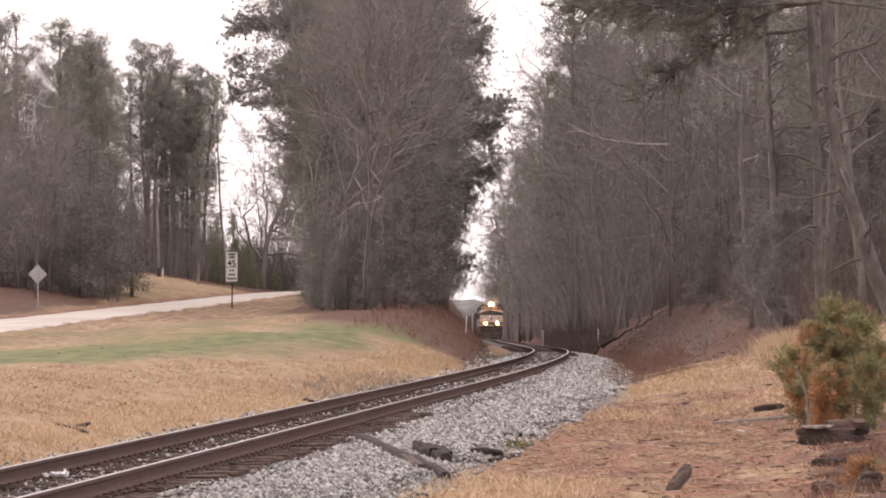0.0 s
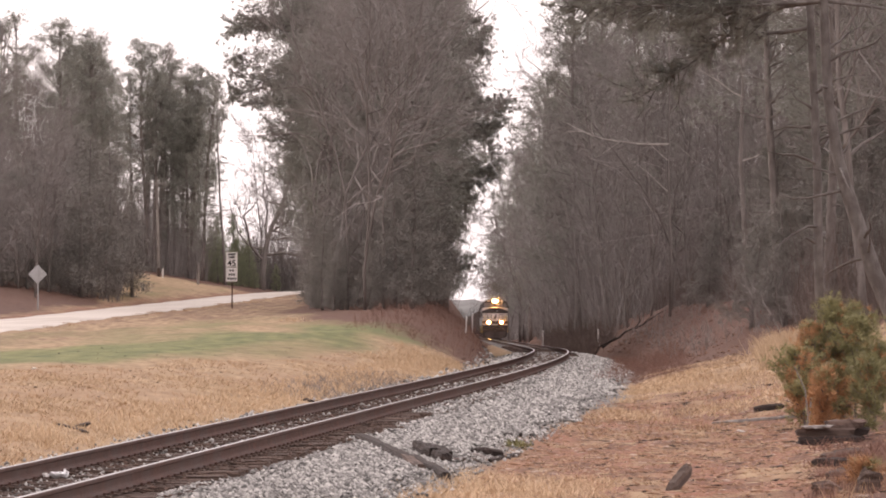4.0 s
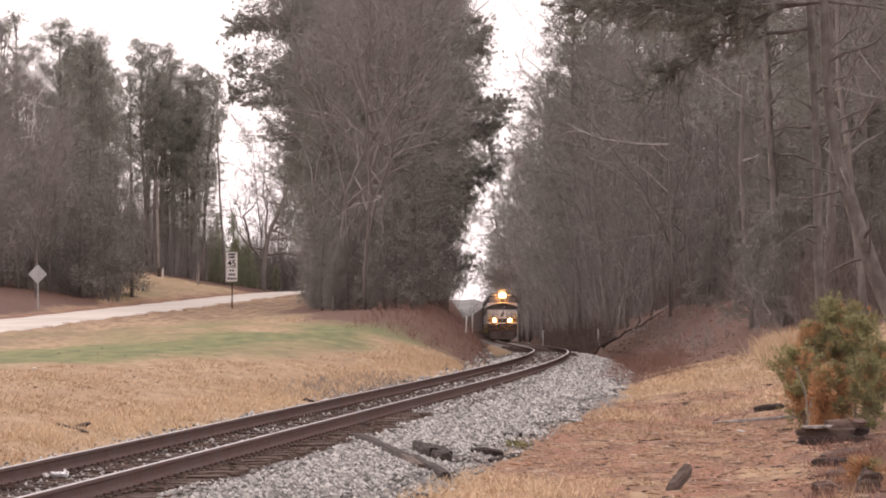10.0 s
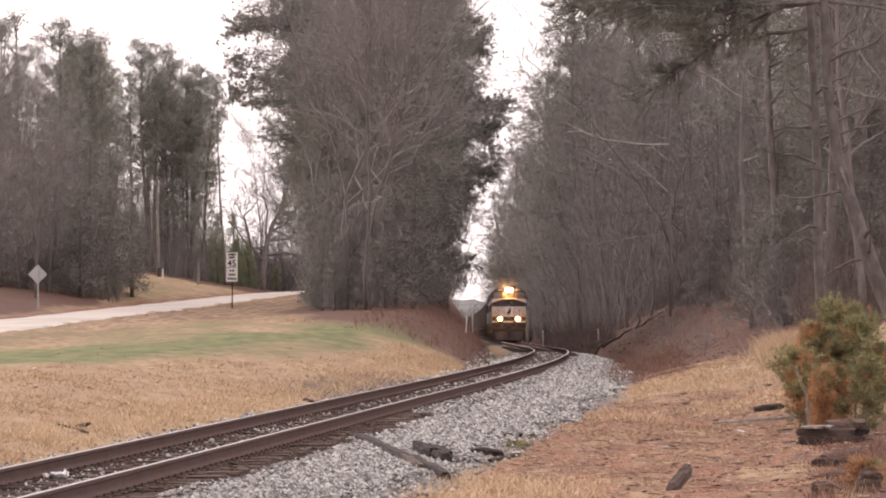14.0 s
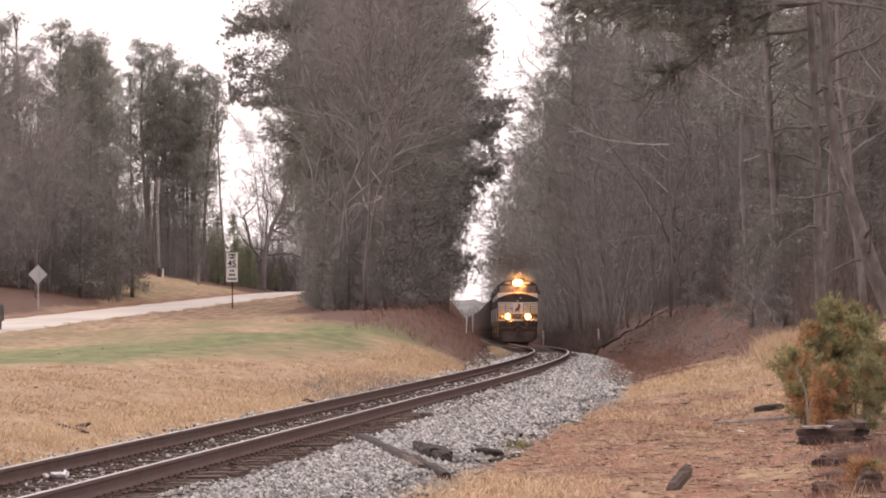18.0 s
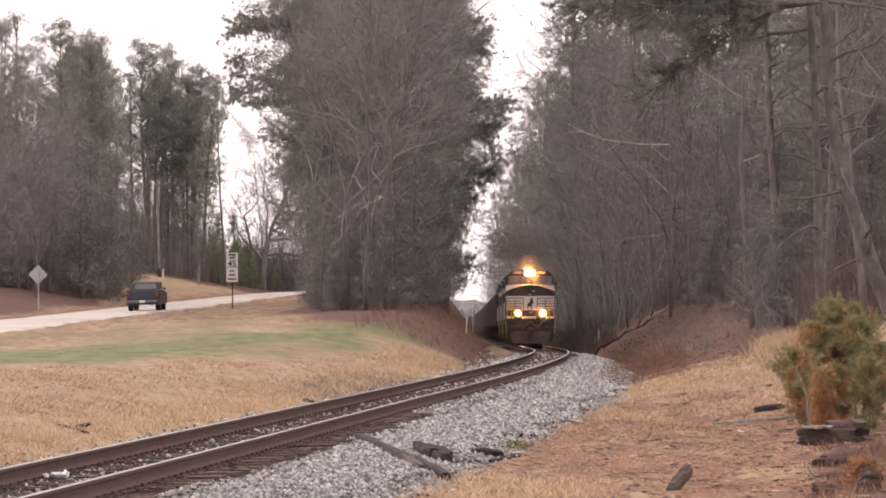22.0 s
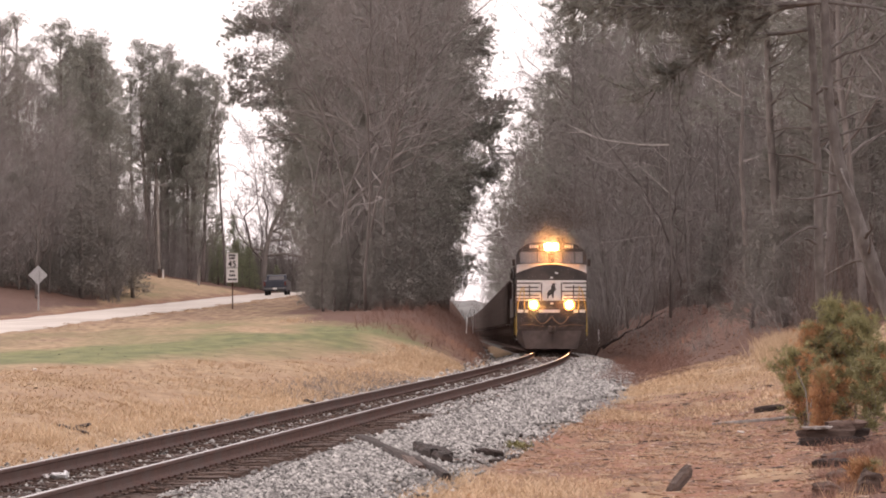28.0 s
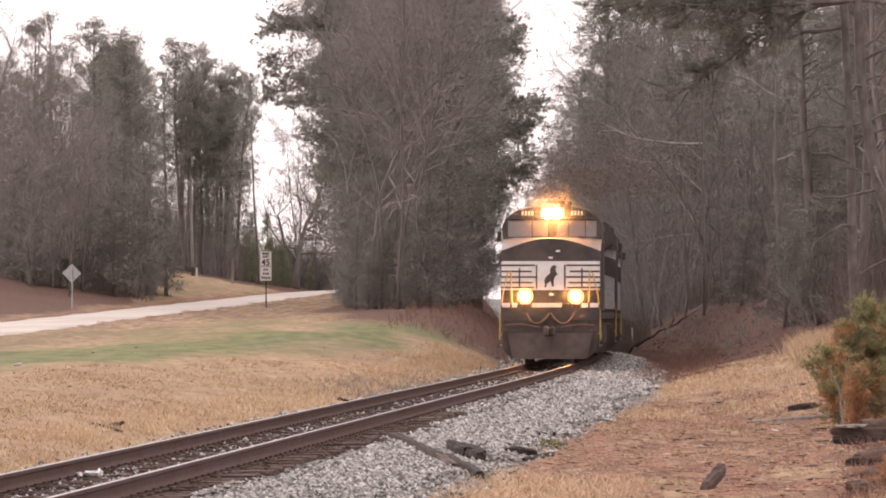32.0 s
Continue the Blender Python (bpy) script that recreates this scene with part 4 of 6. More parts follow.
for k, (x, y, sc) in enumerate(((-25.4, 340, 0.95), (-26.3, 402, 1.08), (-22.6, 404, 1.0), (-29.6, 338, 0.98), (-24.2, 408, 1.02), (-27.4, 350, 0.93))):
    plant(PINEROUND, x, y, sc, 75 * k, "pines beyond the road")
for k, (x, y, sc) in enumerate(((-21.2, 398, 0.82), (-22.6, 402, 0.9), (-24.4, 404, 0.84))):
    plant(PINEFULL[k % 2], x, y, sc, 75 * k + 20, "pines beyond the road")
thin = stand("pine_tree", *pine_tree(61, 21, 0.14, 0.8, 1.7, 6, 3, 10), (M_PINEBARK, M_HAZY_NEEDLE), "thin lone pine with a sparse small crown", "tree")
plant(thin, -19.35, 402, 0.86, 0)
for k, (x, y, sc) in enumerate(((-14.2, 426, 0.6), (-15.0, 428, 0.5), (-13.0, 436, 0.5))):
    plant(BARE[(4, 3, 1)[k]], x, y, sc, 120 * k, "wood beyond the road")


def shaped_pine(seed, pts, girth, size, label, boughs):
    """A pine on a trunk line of its own, with long boughs: height, way x, way y, length."""
    rng = random.Random(seed)
    root = tagged(new("pine_tree"), label, "tree")
    base = Vector(pts[0])
    root.matrix_basis = Matrix.Translation(base)
    line = [Vector(p) - base for p in pts]
    n = len(line) - 1
    wood, crown = Shape(), Shape()
    wood.tube([(line[0].x, 0, -0.4)] + line[1:], [girth * (1.15 - 0.09 * i) for i in range(n + 1)], 9)
    for _ in range(11):
        p, d = along(line, rng.uniform(0.15, 0.72))
        l1 = limb_points(rng, p, side_way(rng, d, 1.3), rng.uniform(0.7, 2.3), 4, 0.2, rng.choice((-0.12, 0.08)))
        wood.tube(l1, [0.05, 0.04, 0.03, 0.02, 0.008], 5, False)
    for z, bx, by, length in boughs:
        j = min(range(n), key=lambda i: abs(line[i].z - (z - base.z)))
        p = line[j].lerp(line[j + 1], min(1, max(0, (z - base.z - line[j].z) / (line[j + 1].z - line[j].z))))
        l1 = limb_points(rng, p, (bx, by, -0.12), length, 6, 0.1, 0.02)
        wood.tube(l1, [0.06, 0.052, 0.044, 0.036, 0.028, 0.02, 0.01], 5, False)
        for _ in range(int(length * (8 if size > 1 else 10))):
            p2, d2 = along(l1, rng.uniform(0.2, 1.0))
            l2 = limb_points(rng, p2, side_way(rng, d2, rng.uniform(0.4, 1.0)), rng.uniform(0.5, 1.5), 3, 0.2, 0.03)
            wood.tube(l2, [0.02, 0.015, 0.011, 0.006], 3, False)
            for _ in range(6):
                p3, d3 = along(l2, rng.uniform(0.2, 1.0))
                needles(rng, crown, p3 + Vector((rng.gauss(0, 0.12), rng.gauss(0, 0.12), rng.gauss(0, 0.06))) * (size if size > 1 else 0.5), rng.uniform(0.13, 0.25) * size, 22, d3, 0.0085 * size)
    part("trunk", wood, M_GREYBARK, root, smooth=True)
    part("crown", crown, M_HAZY_NEEDLE, root)


shaped_pine(5, [(11.1, 108, 0.7), (10.75, 108, 1.55), (10.3, 108, 2.6), (9.88, 108, 3.85), (9.6, 108, 4.7), (9.42, 108, 5.44), (9.2, 108, 6.8), (9.1, 108, 9.1), (9.3, 108, 14.0), (9.4, 108, 17.5)], 0.2, 1.0, "big pine with a bowed grey trunk and dead lower stubs",
            ((9.7, -1, 0.3, 5.4), (8.9, -1, 0.1, 6.2), (9.1, -1, -0.3, 5.6), (8.75, -1, 0.15, 6.3), (9.1, -1, -0.05, 6.4), (9.25, -1, 0.25, 6.2), (9.3, -1, 0.5, 6.3), (9.9, -1, 0.0, 6.0), (10.6, -1, -0.2, 5.6), (8.9, 1, 0.2, 3.5), (11.2, -0.4, 1, 4.5), (11.8, -1, 0.3, 5.0), (10.6, -0.2, -1, 3.0), (12.6, 1, 0.3, 4.0), (13.5, -1, -0.6, 4.2), (14.5, 0.3, 1, 3.5), (15.5, -1, 0.1, 3.0)))
M_BLEACHED = mat("bleached_dead_wood", (0.34, 0.31, 0.285), (0.50, 0.46, 0.43), 5, stretch=(1, 1, 0.4), bump=0.3)


def dead_snag(pts, girth, limbs, label):
    """A dead grey tree: a trunk along pts and bare crooked limbs, each a start on the trunk, a way and a length."""
    rng = random.Random(77)
    base = Vector(pts[0])
    line = [Vector(p) - base for p in pts]
    root = tagged(new("dead_tree"), label, "tree")
    root.matrix_basis = Matrix.Translation(base)
    n = len(line)
    part("trunk", Shape().tube([(0, 0, -0.4)] + line[1:], [girth * (1.1 - 0.75 * i / (n - 1)) for i in range(n)], 7), M_BARK, root, smooth=True)
    for t, way, length, r in limbs:
        p, d = along(line, t)
        l1 = limb_points(rng, p, way, length, 7, 0.09, 0.0)
        s = Shape().tube(l1, [r * (1 - 0.12 * i) for i in range(8)], 5, False)
        for _ in range(5):
            p2, d2 = along(l1, rng.uniform(0.35, 0.95))
            s.tube(limb_points(rng, p2, side_way(rng, d2, 0.8), length * rng.uniform(0.12, 0.3), 3, 0.2, 0.0), [r * 0.45, r * 0.35, r * 0.25, 0.006], 4, False)
        part("limb", s, M_BLEACHED, root)


dead_snag([(11.3, 225, 1.6), (11.35, 225, 5.0), (11.2, 225, 9.0), (11.3, 225, 13.0), (11.2, 225, 17.0)], 0.07,
          ((0.55, (-1, -0.25, -0.04), 6.2, 0.06), (0.74, (-1, 0.1, -0.15), 1.6, 0.03), (0.5, (-0.5, -0.6, 0.3), 2.4, 0.035), (0.40, (-0.7, 0, 0.5), 2.6, 0.035)), "dead grey tree with one long pale bare limb")
dead_snag([(13.0, 195, 1.8), (13.05, 195, 4.5), (12.85, 195, 8.0), (12.95, 195, 11.5), (12.6, 195, 15.0)], 0.13,
          ((0.5, (1, -0.3, 0.3), 2.2, 0.04), (0.7, (-1, -0.1, 0.25), 2.6, 0.04), (0.85, (0.8, 0, 0.5), 2.0, 0.035)), "pale crooked dead trunk in the wood")
dead_snag([(18.4, 178, 1.8), (18.3, 178, 6.0), (18.5, 178, 10.0), (18.4, 178, 16.0)], 0.1,
          ((0.35, (-1, -0.2, -0.25), 2.6, 0.04), (0.52, (-1, 0, 0.1), 3.4, 0.045), (0.7, (-1, 0.1, 0.1), 2.8, 0.04)), "slim grey trunk with bare level limbs")
shaped_pine(6, [(9.4, 112, 0.7), (9.3, 112, 3.0), (9.28, 112, 5.0), (9.2, 112, 7.0), (9.0, 112, 11.0), (9.0, 112, 16.0)], 0.11, 1.0, "straight grey pine trunk beside the bowed pine",
            ((8.7, -1, 0.4, 4.4), (9.6, 1, -0.2, 4.0), (10.4, -1, -0.4, 4.8), (11.4, 0.2, 1, 3.6), (12.2, -1, 0.2, 4.0), (13.2, 1, 0.4, 3.2), (14.4, -1, -0.2, 3.0)))
shaped_pine(7, [(-6.8, 244, 1.2), (-6.9, 244, 5.0), (-7.0, 244, 9.0), (-7.0, 244, 13.0), (-6.9, 244, 17.0), (-6.9, 244, 21.5)], 0.17, 1.5, "tall pine with long separate boughs of needles",
            ((10.6, -1, 0.1, 2.4), (11.9, -1, 0.2, 3.6), (12.7, -1, -0.2, 3.9), (13.9, -1, 0.1, 4.6), (14.9, -1, -0.1, 4.2), (16.4, -1, 0.1, 3.4), (17.0, -1, 0.0, 4.4), (18.0, -1, 0.2, 4.9), (19.2, -1, -0.2, 4.2), (15.6, -0.6, -1, 3.0), (20.2, -1, 0.3, 3.5), (13.0, -0.5, 1, 3.0)))
shaped_pine(8, [(-0.1, 255, 0.8), (-0.1, 255, 4.0), (-0.2, 255, 8.0), (-0.1, 255, 12.0), (0.0, 255, 16.0), (0.0, 255, 21.0)], 0.16, 1.5, "pine at the clump's edge, ragged boughs over the cutting",
            ((2.9, 1, 0.1, 1.7), (3.9, 1, -0.3, 1.1), (4.8, 1, 0.3, 0.9), (5.6, 1, -0.1, 1.0), (6.6, 1, 0.2, 1.4), (9.3, 1, 0.2, 2.9), (10.3, 1, -0.2, 3.2), (12.6, 1, 0.1, 3.4), (13.6, 1, -0.1, 3.3), (7.8, 1, 0.0, 1.7), (8.8, 1, -0.3, 2.2), (9.9, 1, 0.1, 3.4), (10.9, 1, 0.3, 3.0), (12.1, 1, 0.0, 3.7), (13.0, 1, -0.2, 2.8), (14.2, 1, 0.2, 2.4), (15.3, 1, 0.0, 2.7), (16.6, 1, -0.2, 2.0), (18.0, 1, 0.2, 1.8)))


# ---------------------------------------------------------------- beside the road
def text_bars(parent, lines, y):
    for z, marks in lines:
        for x, w, h in marks:
            part("letter_bar", Shape().box((x, y, z), (w, 0.004, h)), M_LETTER, parent)


def sign_text(parent, words, x, y, z, size):
    cu = bpy.data.curves.new("lettering", "FONT")
    cu.body, cu.size, cu.align_x, cu.extrude, cu.offset = words, size, "CENTER", 0.002, 0.008
    tmp = bpy.data.objects.new("lettering", cu)
    scene.collection.objects.link(tmp)
    bpy.context.view_layer.update()
    me = bpy.data.meshes.new_from_object(tmp.evaluated_get(bpy.context.evaluated_depsgraph_get()))
    bpy.data.objects.remove(tmp)
    me.materials.clear()
    me.materials.append(M_LETTER)
    ob = new("lettering", me)
    ob.parent = parent
    ob.matrix_basis = pose(x, y, z, 90, 0, 0)
    return tagged(ob, "black lettering " + words)


def build_signs():
    x, y = -11.45, 245.0
    sign = tagged(new("speed_limit_sign"), "white speed limit 45 sign with lower panel on steel post", "road sign")
    sign.matrix_basis = pose(x, y, float(land(x, y)), 0, 0, 2)
    part("post", Shape().box((0.02, 0.02, 1.3), (0.07, 0.04, 2.9), 0.01), M_RUST, sign)
    up = part("panel", Shape().box((0, -0.02, 2.63), (0.62, 0.02, 0.80), 0.006), M_WHITE, sign)
    low = part("panel", Shape().box((0, -0.02, 1.83), (0.62, 0.02, 0.76), 0.006), M_WHITE, sign)
    sign_text(up, "SPEED", 0, -0.034, 2.87, 0.145)
    sign_text(up, "LIMIT", 0, -0.034, 2.71, 0.145)
    sign_text(up, "45", 0, -0.034, 2.29, 0.47)
    text_bars(low, ((2.05, ((-0.08, 0.09, 0.11), (0.06, 0.09, 0.11))), (1.83, ((-0.12, 0.1, 0.11), (0.0, 0.08, 0.11), (0.12, 0.1, 0.11))),
                    (1.61, ((-0.18, 0.1, 0.11), (-0.05, 0.1, 0.11), (0.08, 0.1, 0.11), (0.2, 0.08, 0.11)))), -0.034)
    part("edge_bar", Shape().box((0, -0.034, 2.25), (0.56, 0.004, 0.02)), M_LETTER, up)
    x, y = -22.6, 252.0
    sign = tagged(new("warning_sign"), "bare grey back of a diamond road sign on a steel post", "road sign")
    sign.matrix_basis = pose(x, y, float(land(x, y)), 0, 0, -4)
    part("post", Shape().box((0.03, -0.03, 1.05), (0.08, 0.04, 2.7), 0.01), M_GALV, sign)
    s = Shape()
    s.prism([(0, -0.54), (0.54, 0), (0, 0.54), (-0.54, 0)], "y", 0.0, 0.015)
    s.v = [(a, b, c + 1.98) for a, b, c in s.v]
    part("panel", s, M_GALV, sign)
    for z in (1.7, 2.26):
        part("bolt", Shape().tube([(0, -0.03, z), (0, 0.0, z)], 0.02, 6), M_DUST, sign)
    x, y = -24.2, 385.0
    pole = tagged(new("utility_pole"), "weathered grey wooden utility pole with a short crossarm", "utility pole")
    pole.matrix_basis = pose(x, y, float(land(x, y)), 0, -1.2, 0)
    part("pole", Shape().tube([(0, 0, -0.5), (0, 0, 4), (0, 0, 8.4)], [0.13, 0.115, 0.095], 10), M_WOODGREY, pole)
    part("crossarm", Shape().box((0.1, -0.14, 7.9), (1.5, 0.09, 0.11), 0.01), M_WOODGREY, pole)
    for u in (-0.5, 0.2, 0.7):
        part("insulator", Shape().tube([(u, -0.14, 7.95), (u, -0.14, 8.12)], [0.05, 0.035], 8), M_GALV, pole)
    part("base_band", Shape().tube([(0, 0, 0.0), (0, 0, 0.75)], 0.145, 10), M_TIE, pole)
    mk = tagged(new("marker_post"), "short pale marker post beside the utility pole", "post")
    mk.matrix_basis = pose(-23.85, 384.6, float(land(-23.85, 384.6)))
    part("shaft", Shape().tube([(0, 0, -0.2), (0, 0, 0.75)], 0.08, 8), M_WHITE, mk)
    st = tagged(new("fence_post"), "old weathered wooden fence post", "post")
    st.matrix_basis = pose(-20.6, 380.0, float(land(-20.6, 380.0)))
    part("shaft", Shape().tube([(0, 0, -0.3), (0.05, 0, 1.6)], [0.12, 0.1], 8), M_WOODGREY, st)


build_signs()


def build_trackside_posts():
    for x, y, h, lean, w in ((9.75, 283.0, 1.15, -2, 0.055), (1.08, 214.0, 0.75, 3, 0.03), (1.55, 240.0, 0.95, 2, 0.03), (1.72, 262.0, 1.0, -3, 0.03), (6.1 + 3.2, 420, 1.6, 0, 0.08)):
        p = tagged(new("marker_post"), "white trackside marker post", "post", group="posts along the railway")
        p.matrix_basis = pose(x, y, float(land(x, y)), 0, lean, 0)
        part("shaft", Shape().tube([(0, 0, -0.2), (0, 0, h)], w, 8), M_WHITE, p)
        part("cap", Shape().tube([(0, 0, h), (0, 0, h + 0.03)], [w * 1.05, w * 0.6], 8), M_DUST if h > 1.2 else M_WHITE, p)


build_trackside_posts()


# ---------------------------------------------------------------- clutter along the verge
def old_timber(a, b, w, h, seed, label, category="timber", material=None, name="old_tie"):
    """A split, weathered beam lying from a to b on the ground."""
    rng = random.Random(seed)
    pa = Vector((a[0], a[1], float(land(*a)) + h * 0.45 + (a[2] if len(a) > 2 else 0))) if len(a) == 2 else Vector(a)
    pb = Vector((b[0], b[1], float(land(*b)) + h * 0.45)) if len(b) == 2 else Vector(b)
    d = pb - pa
    length = d.length
    s, n = Shape(), 7
    for i in range(n + 1):
        t = i / n
        e = 1 - 0.25 * (i in (0, n))
        for u, v in ((-0.5, -0.5), (0.5, -0.5), (0.52, 0.2), (0.3, 0.5), (-0.34, 0.46), (-0.5, 0.22)):
            s.v.append((t * length + rng.uniform(-0.04, 0.04) * (i in (0, n)), u * w * e + rng.uniform(-0.1, 0.1) * w, v * h * e + rng.uniform(-0.09, 0.09) * h))
    for i in range(n):
        for k in range(6):
            s.f.append((i * 6 + k, i * 6 + (k + 1) % 6, i * 6 + 6 + (k + 1) % 6, i * 6 + 6 + k))
            s.mi.append(0)
    s.f += [tuple(range(6))[::-1], tuple(range(n * 6, n * 6 + 6))]
    s.mi += [0, 0]
    ob = part(name, s, material or M_TIE)
    ob.matrix_basis = Matrix.Translation(pa) @ d.to_track_quat("X", "Z").to_matrix().to_4x4()
    return tagged(ob, label, category)


M_PLASTIC = mat("white_plastic", (0.78, 0.78, 0.79), (0.86, 0.86, 0.87), 9, rough=0.35, bump=0.6)


def rock(x, y, size, seed, material, label, category="rock", name="rock", flat=0.7, up=0.0):
    rng = random.Random(seed)
    bm = bmesh.new()
    bmesh.ops.create_icosphere(bm, subdivisions=2, radius=1.0)
    for v in bm.verts:
        k = 1 + (0.8 if material is M_PLASTIC else 0.35) * noise.noise(v.co * (2.6 if material is M_PLASTIC else 1.3) + Vector((seed, 0, 0)))
        v.co = Vector((v.co.x * size[0] * k, v.co.y * size[1] * k, v.co.z * size[2] * k * flat))
    me = bpy.data.meshes.new(name)
    bm.to_mesh(me)
    bm.free()
    me.materials.append(material)
    ob = new(name, me)
    ob.matrix_basis = pose(x, y, float(land(x, y)) + size[2] * 0.3 + up, rng.uniform(-15, 15), rng.uniform(-15, 15), rng.uniform(0, 90))
    return tagged(ob, label, category)


M_DARKWOOD = mat("charred_wood", (0.016, 0.011, 0.010), (0.06, 0.042, 0.036), 7, stretch=(0.3, 2, 2), bump=0.7)
M_LOGWOOD = mat("brown_rotten_wood", (0.055, 0.036, 0.029), (0.15, 0.105, 0.085), 7, stretch=(0.3, 2, 2), bump=0.8)
old_timber((-1.30, 69.8), (-0.46, 64.8), 0.17, 0.15, 1, "discarded dark railway tie lying on the ballast", material=M_DARKWOOD)
old_timber((-0.70, 66.4), (-0.30, 63.6), 0.15, 0.14, 2, "split end of an old tie", material=M_TIE)
old_timber((-0.48, 66.0), (0.05, 62.6), 0.16, 0.14, 3, "discarded weathered tie lying on the ballast", material=M_DARKWOOD)
old_timber((-0.40, 68.4), (-0.14, 67.2), 0.2, 0.24, 4, "short dark rotten block of tie", material=M_DARKWOOD, name="tie_chunk")
old_timber((-0.22, 69.0), (0.08, 67.8), 0.18, 0.2, 5, "short dark rotten block of tie", material=M_DARKWOOD, name="tie_chunk")
old_timber((-0.1, 67.3), (0.04, 66.7), 0.2, 0.2, 6, "short dark rotten block of tie", material=M_DARKWOOD, name="tie_chunk")
rock(-0.26, 67.3, (0.02, 0.03, 0.03), 16, M_WHITE, "small white scrap of litter", "litter", "litter")
old_timber((0.52, 71.6), (0.92, 71.9), 0.26, 0.14, 7, "dark flat piece of rotten tie", material=M_DARKWOOD, name="tie_chunk")
rock(0.52, 70.2, (0.12, 0.2, 0.09), 8, M_WOODGREY, "grey lump of weathered wood", "timber", "tie_chunk", 0.8)
old_timber((0.72, 70.0), (1.25, 74.2), 0.09, 0.07, 9, "dark broken stick on the gravel", material=M_DARKWOOD, name="stick")
old_timber((0.05, 68.0), (0.62, 69.8), 0.08, 0.06, 10, "rotten stick half buried in gravel", name="stick")
old_timber((0.9, 86.0), (1.35, 79.5), 0.06, 0.05, 11, "thin dark stick on the ballast", material=M_DARKWOOD, name="stick")
old_timber((1.1, 90.5), (1.7, 84.0), 0.06, 0.05, 12, "thin dark stick on the ballast", material=M_DARKWOOD, name="stick")
rock(1.16, 80.6, (0.1, 0.12, 0.07), 13, M_DARKWOOD, "dark clod of earth and wood", "clod", "clod")
rock(1.36, 81.5, (0.09, 0.1, 0.07), 14, M_DARKWOOD, "dark clod of earth and wood", "clod", "clod")
old_timber((3.10, 62.0, -0.72), (3.40, 62.7, -0.42), 0.13, 0.14, 15, "short brown log propped on bare clay", material=M_LOGWOOD, name="log")
rock(-4.58, 53.7, (0.11, 0.1, 0.06), 17, M_PLASTIC, "crumpled white plastic bag between the rails", "litter", "litter", 0.6, 0.09)
rock(-4.48, 53.75, (0.04, 0.06, 0.05), 41, M_PLASTIC, "scrap of white plastic between the rails", "litter", "litter", 0.9, 0.10)
rock(-4.72, 53.6, (0.05, 0.07, 0.04), 18, M_WHITE, "scrap of white plastic between the rails", "litter", "litter", 0.9, 0.085)
rock(-3.12, 105.0, (0.11, 0.2, 0.07), 19, M_DARKWOOD, "dark clod at the ballast's edge", "clod", "clod")
rock(5.65, 85.6, (0.08, 0.1, 0.03), 20, M_WHITE, "scrap of white paper on the clay", "litter", "litter")
rock(-10.9, 107.0, (0.1, 0.14, 0.05), 31, M_WHITE, "white scrap on the lawn", "litter", "litter")
rock(-9.6, 106.0, (0.06, 0.1, 0.03), 32, M_WHITE, "white scrap on the lawn", "litter", "litter")
old_timber((5.45, 91.0), (7.1, 89.2), 0.12, 0.06, 21, "long grey weathered board lying in grass", material=M_WOODGREY, name="board")
old_timber((6.42, 93.4), (6.98, 93.1), 0.2, 0.13, 22, "dark rotten split log", material=M_DARKWOOD, name="log")
for i, (x0, x1, dy, up, m) in enumerate(((5.95, 7.0, 0.0, 0.08, M_DARKWOOD), (6.0, 7.1, 0.3, 0.08, M_DARKWOOD), (5.92, 6.9, 0.05, 0.22, M_TIE), (6.1, 7.15, 0.32, 0.22, M_DARKWOOD), (6.45, 7.1, 0.2, 0.35, M_TIE))):
    zz = float(land(6.5, 76.0)) + up
    old_timber((x0, 75.8 + dy, zz), (x1, 76.0 + dy, zz + 0.02), 0.24, 0.15, 33 + i, "weathered tie in a low rotting stack", material=m)
old_timber((6.0, 75.7, float(land(6.5, 76)) + 0.32), (6.5, 75.75, float(land(6.5, 76)) + 0.33), 0.2, 0.05, 24, "grey weathered plank on stacked ties", material=M_WOODGREY, name="board")
old_timber((5.5, 66.5), (6.0, 66.8), 0.22, 0.14, 25, "rotten dark tie sunk in weeds", material=M_DARKWOOD)
old_timber((4.82, 57.4, float(land(4.82, 57.4)) - 0.1), (4.86, 57.45, float(land(4.82, 57.4)) + 0.14), 0.3, 0.3, 26, "sawn grey stump of old wood", "stump", M_TIE, "stump")
old_timber((5.3, 57.0, float(land(5.3, 57.0)) - 0.1), (5.4, 57.0, float(land(5.3, 57.0)) + 0.26), 0.26, 0.28, 27, "dark upright stump of rotten wood", "stump", M_LOGWOOD, "stump")
old_timber((5.3, 62.2), (5.9, 62.8), 0.22, 0.13, 51, "rotten dark tie sunk in weeds", material=M_LOGWOOD)
old_timber((5.85, 69.8), (6.5, 70.4), 0.24, 0.13, 52, "rotten dark tie sunk in weeds", material=M_LOGWOOD)
rock(-6.3, 78.0, (0.16, 0.3, 0.06), 28, M_DARKWOOD, "dark clump of dead weeds on the lawn", "clod", "clod")
old_timber((-6.7, 78.6), (-6.0, 76.4), 0.05, 0.05, 29, "dead twig lying on the lawn", material=M_DARKWOOD, name="stick")
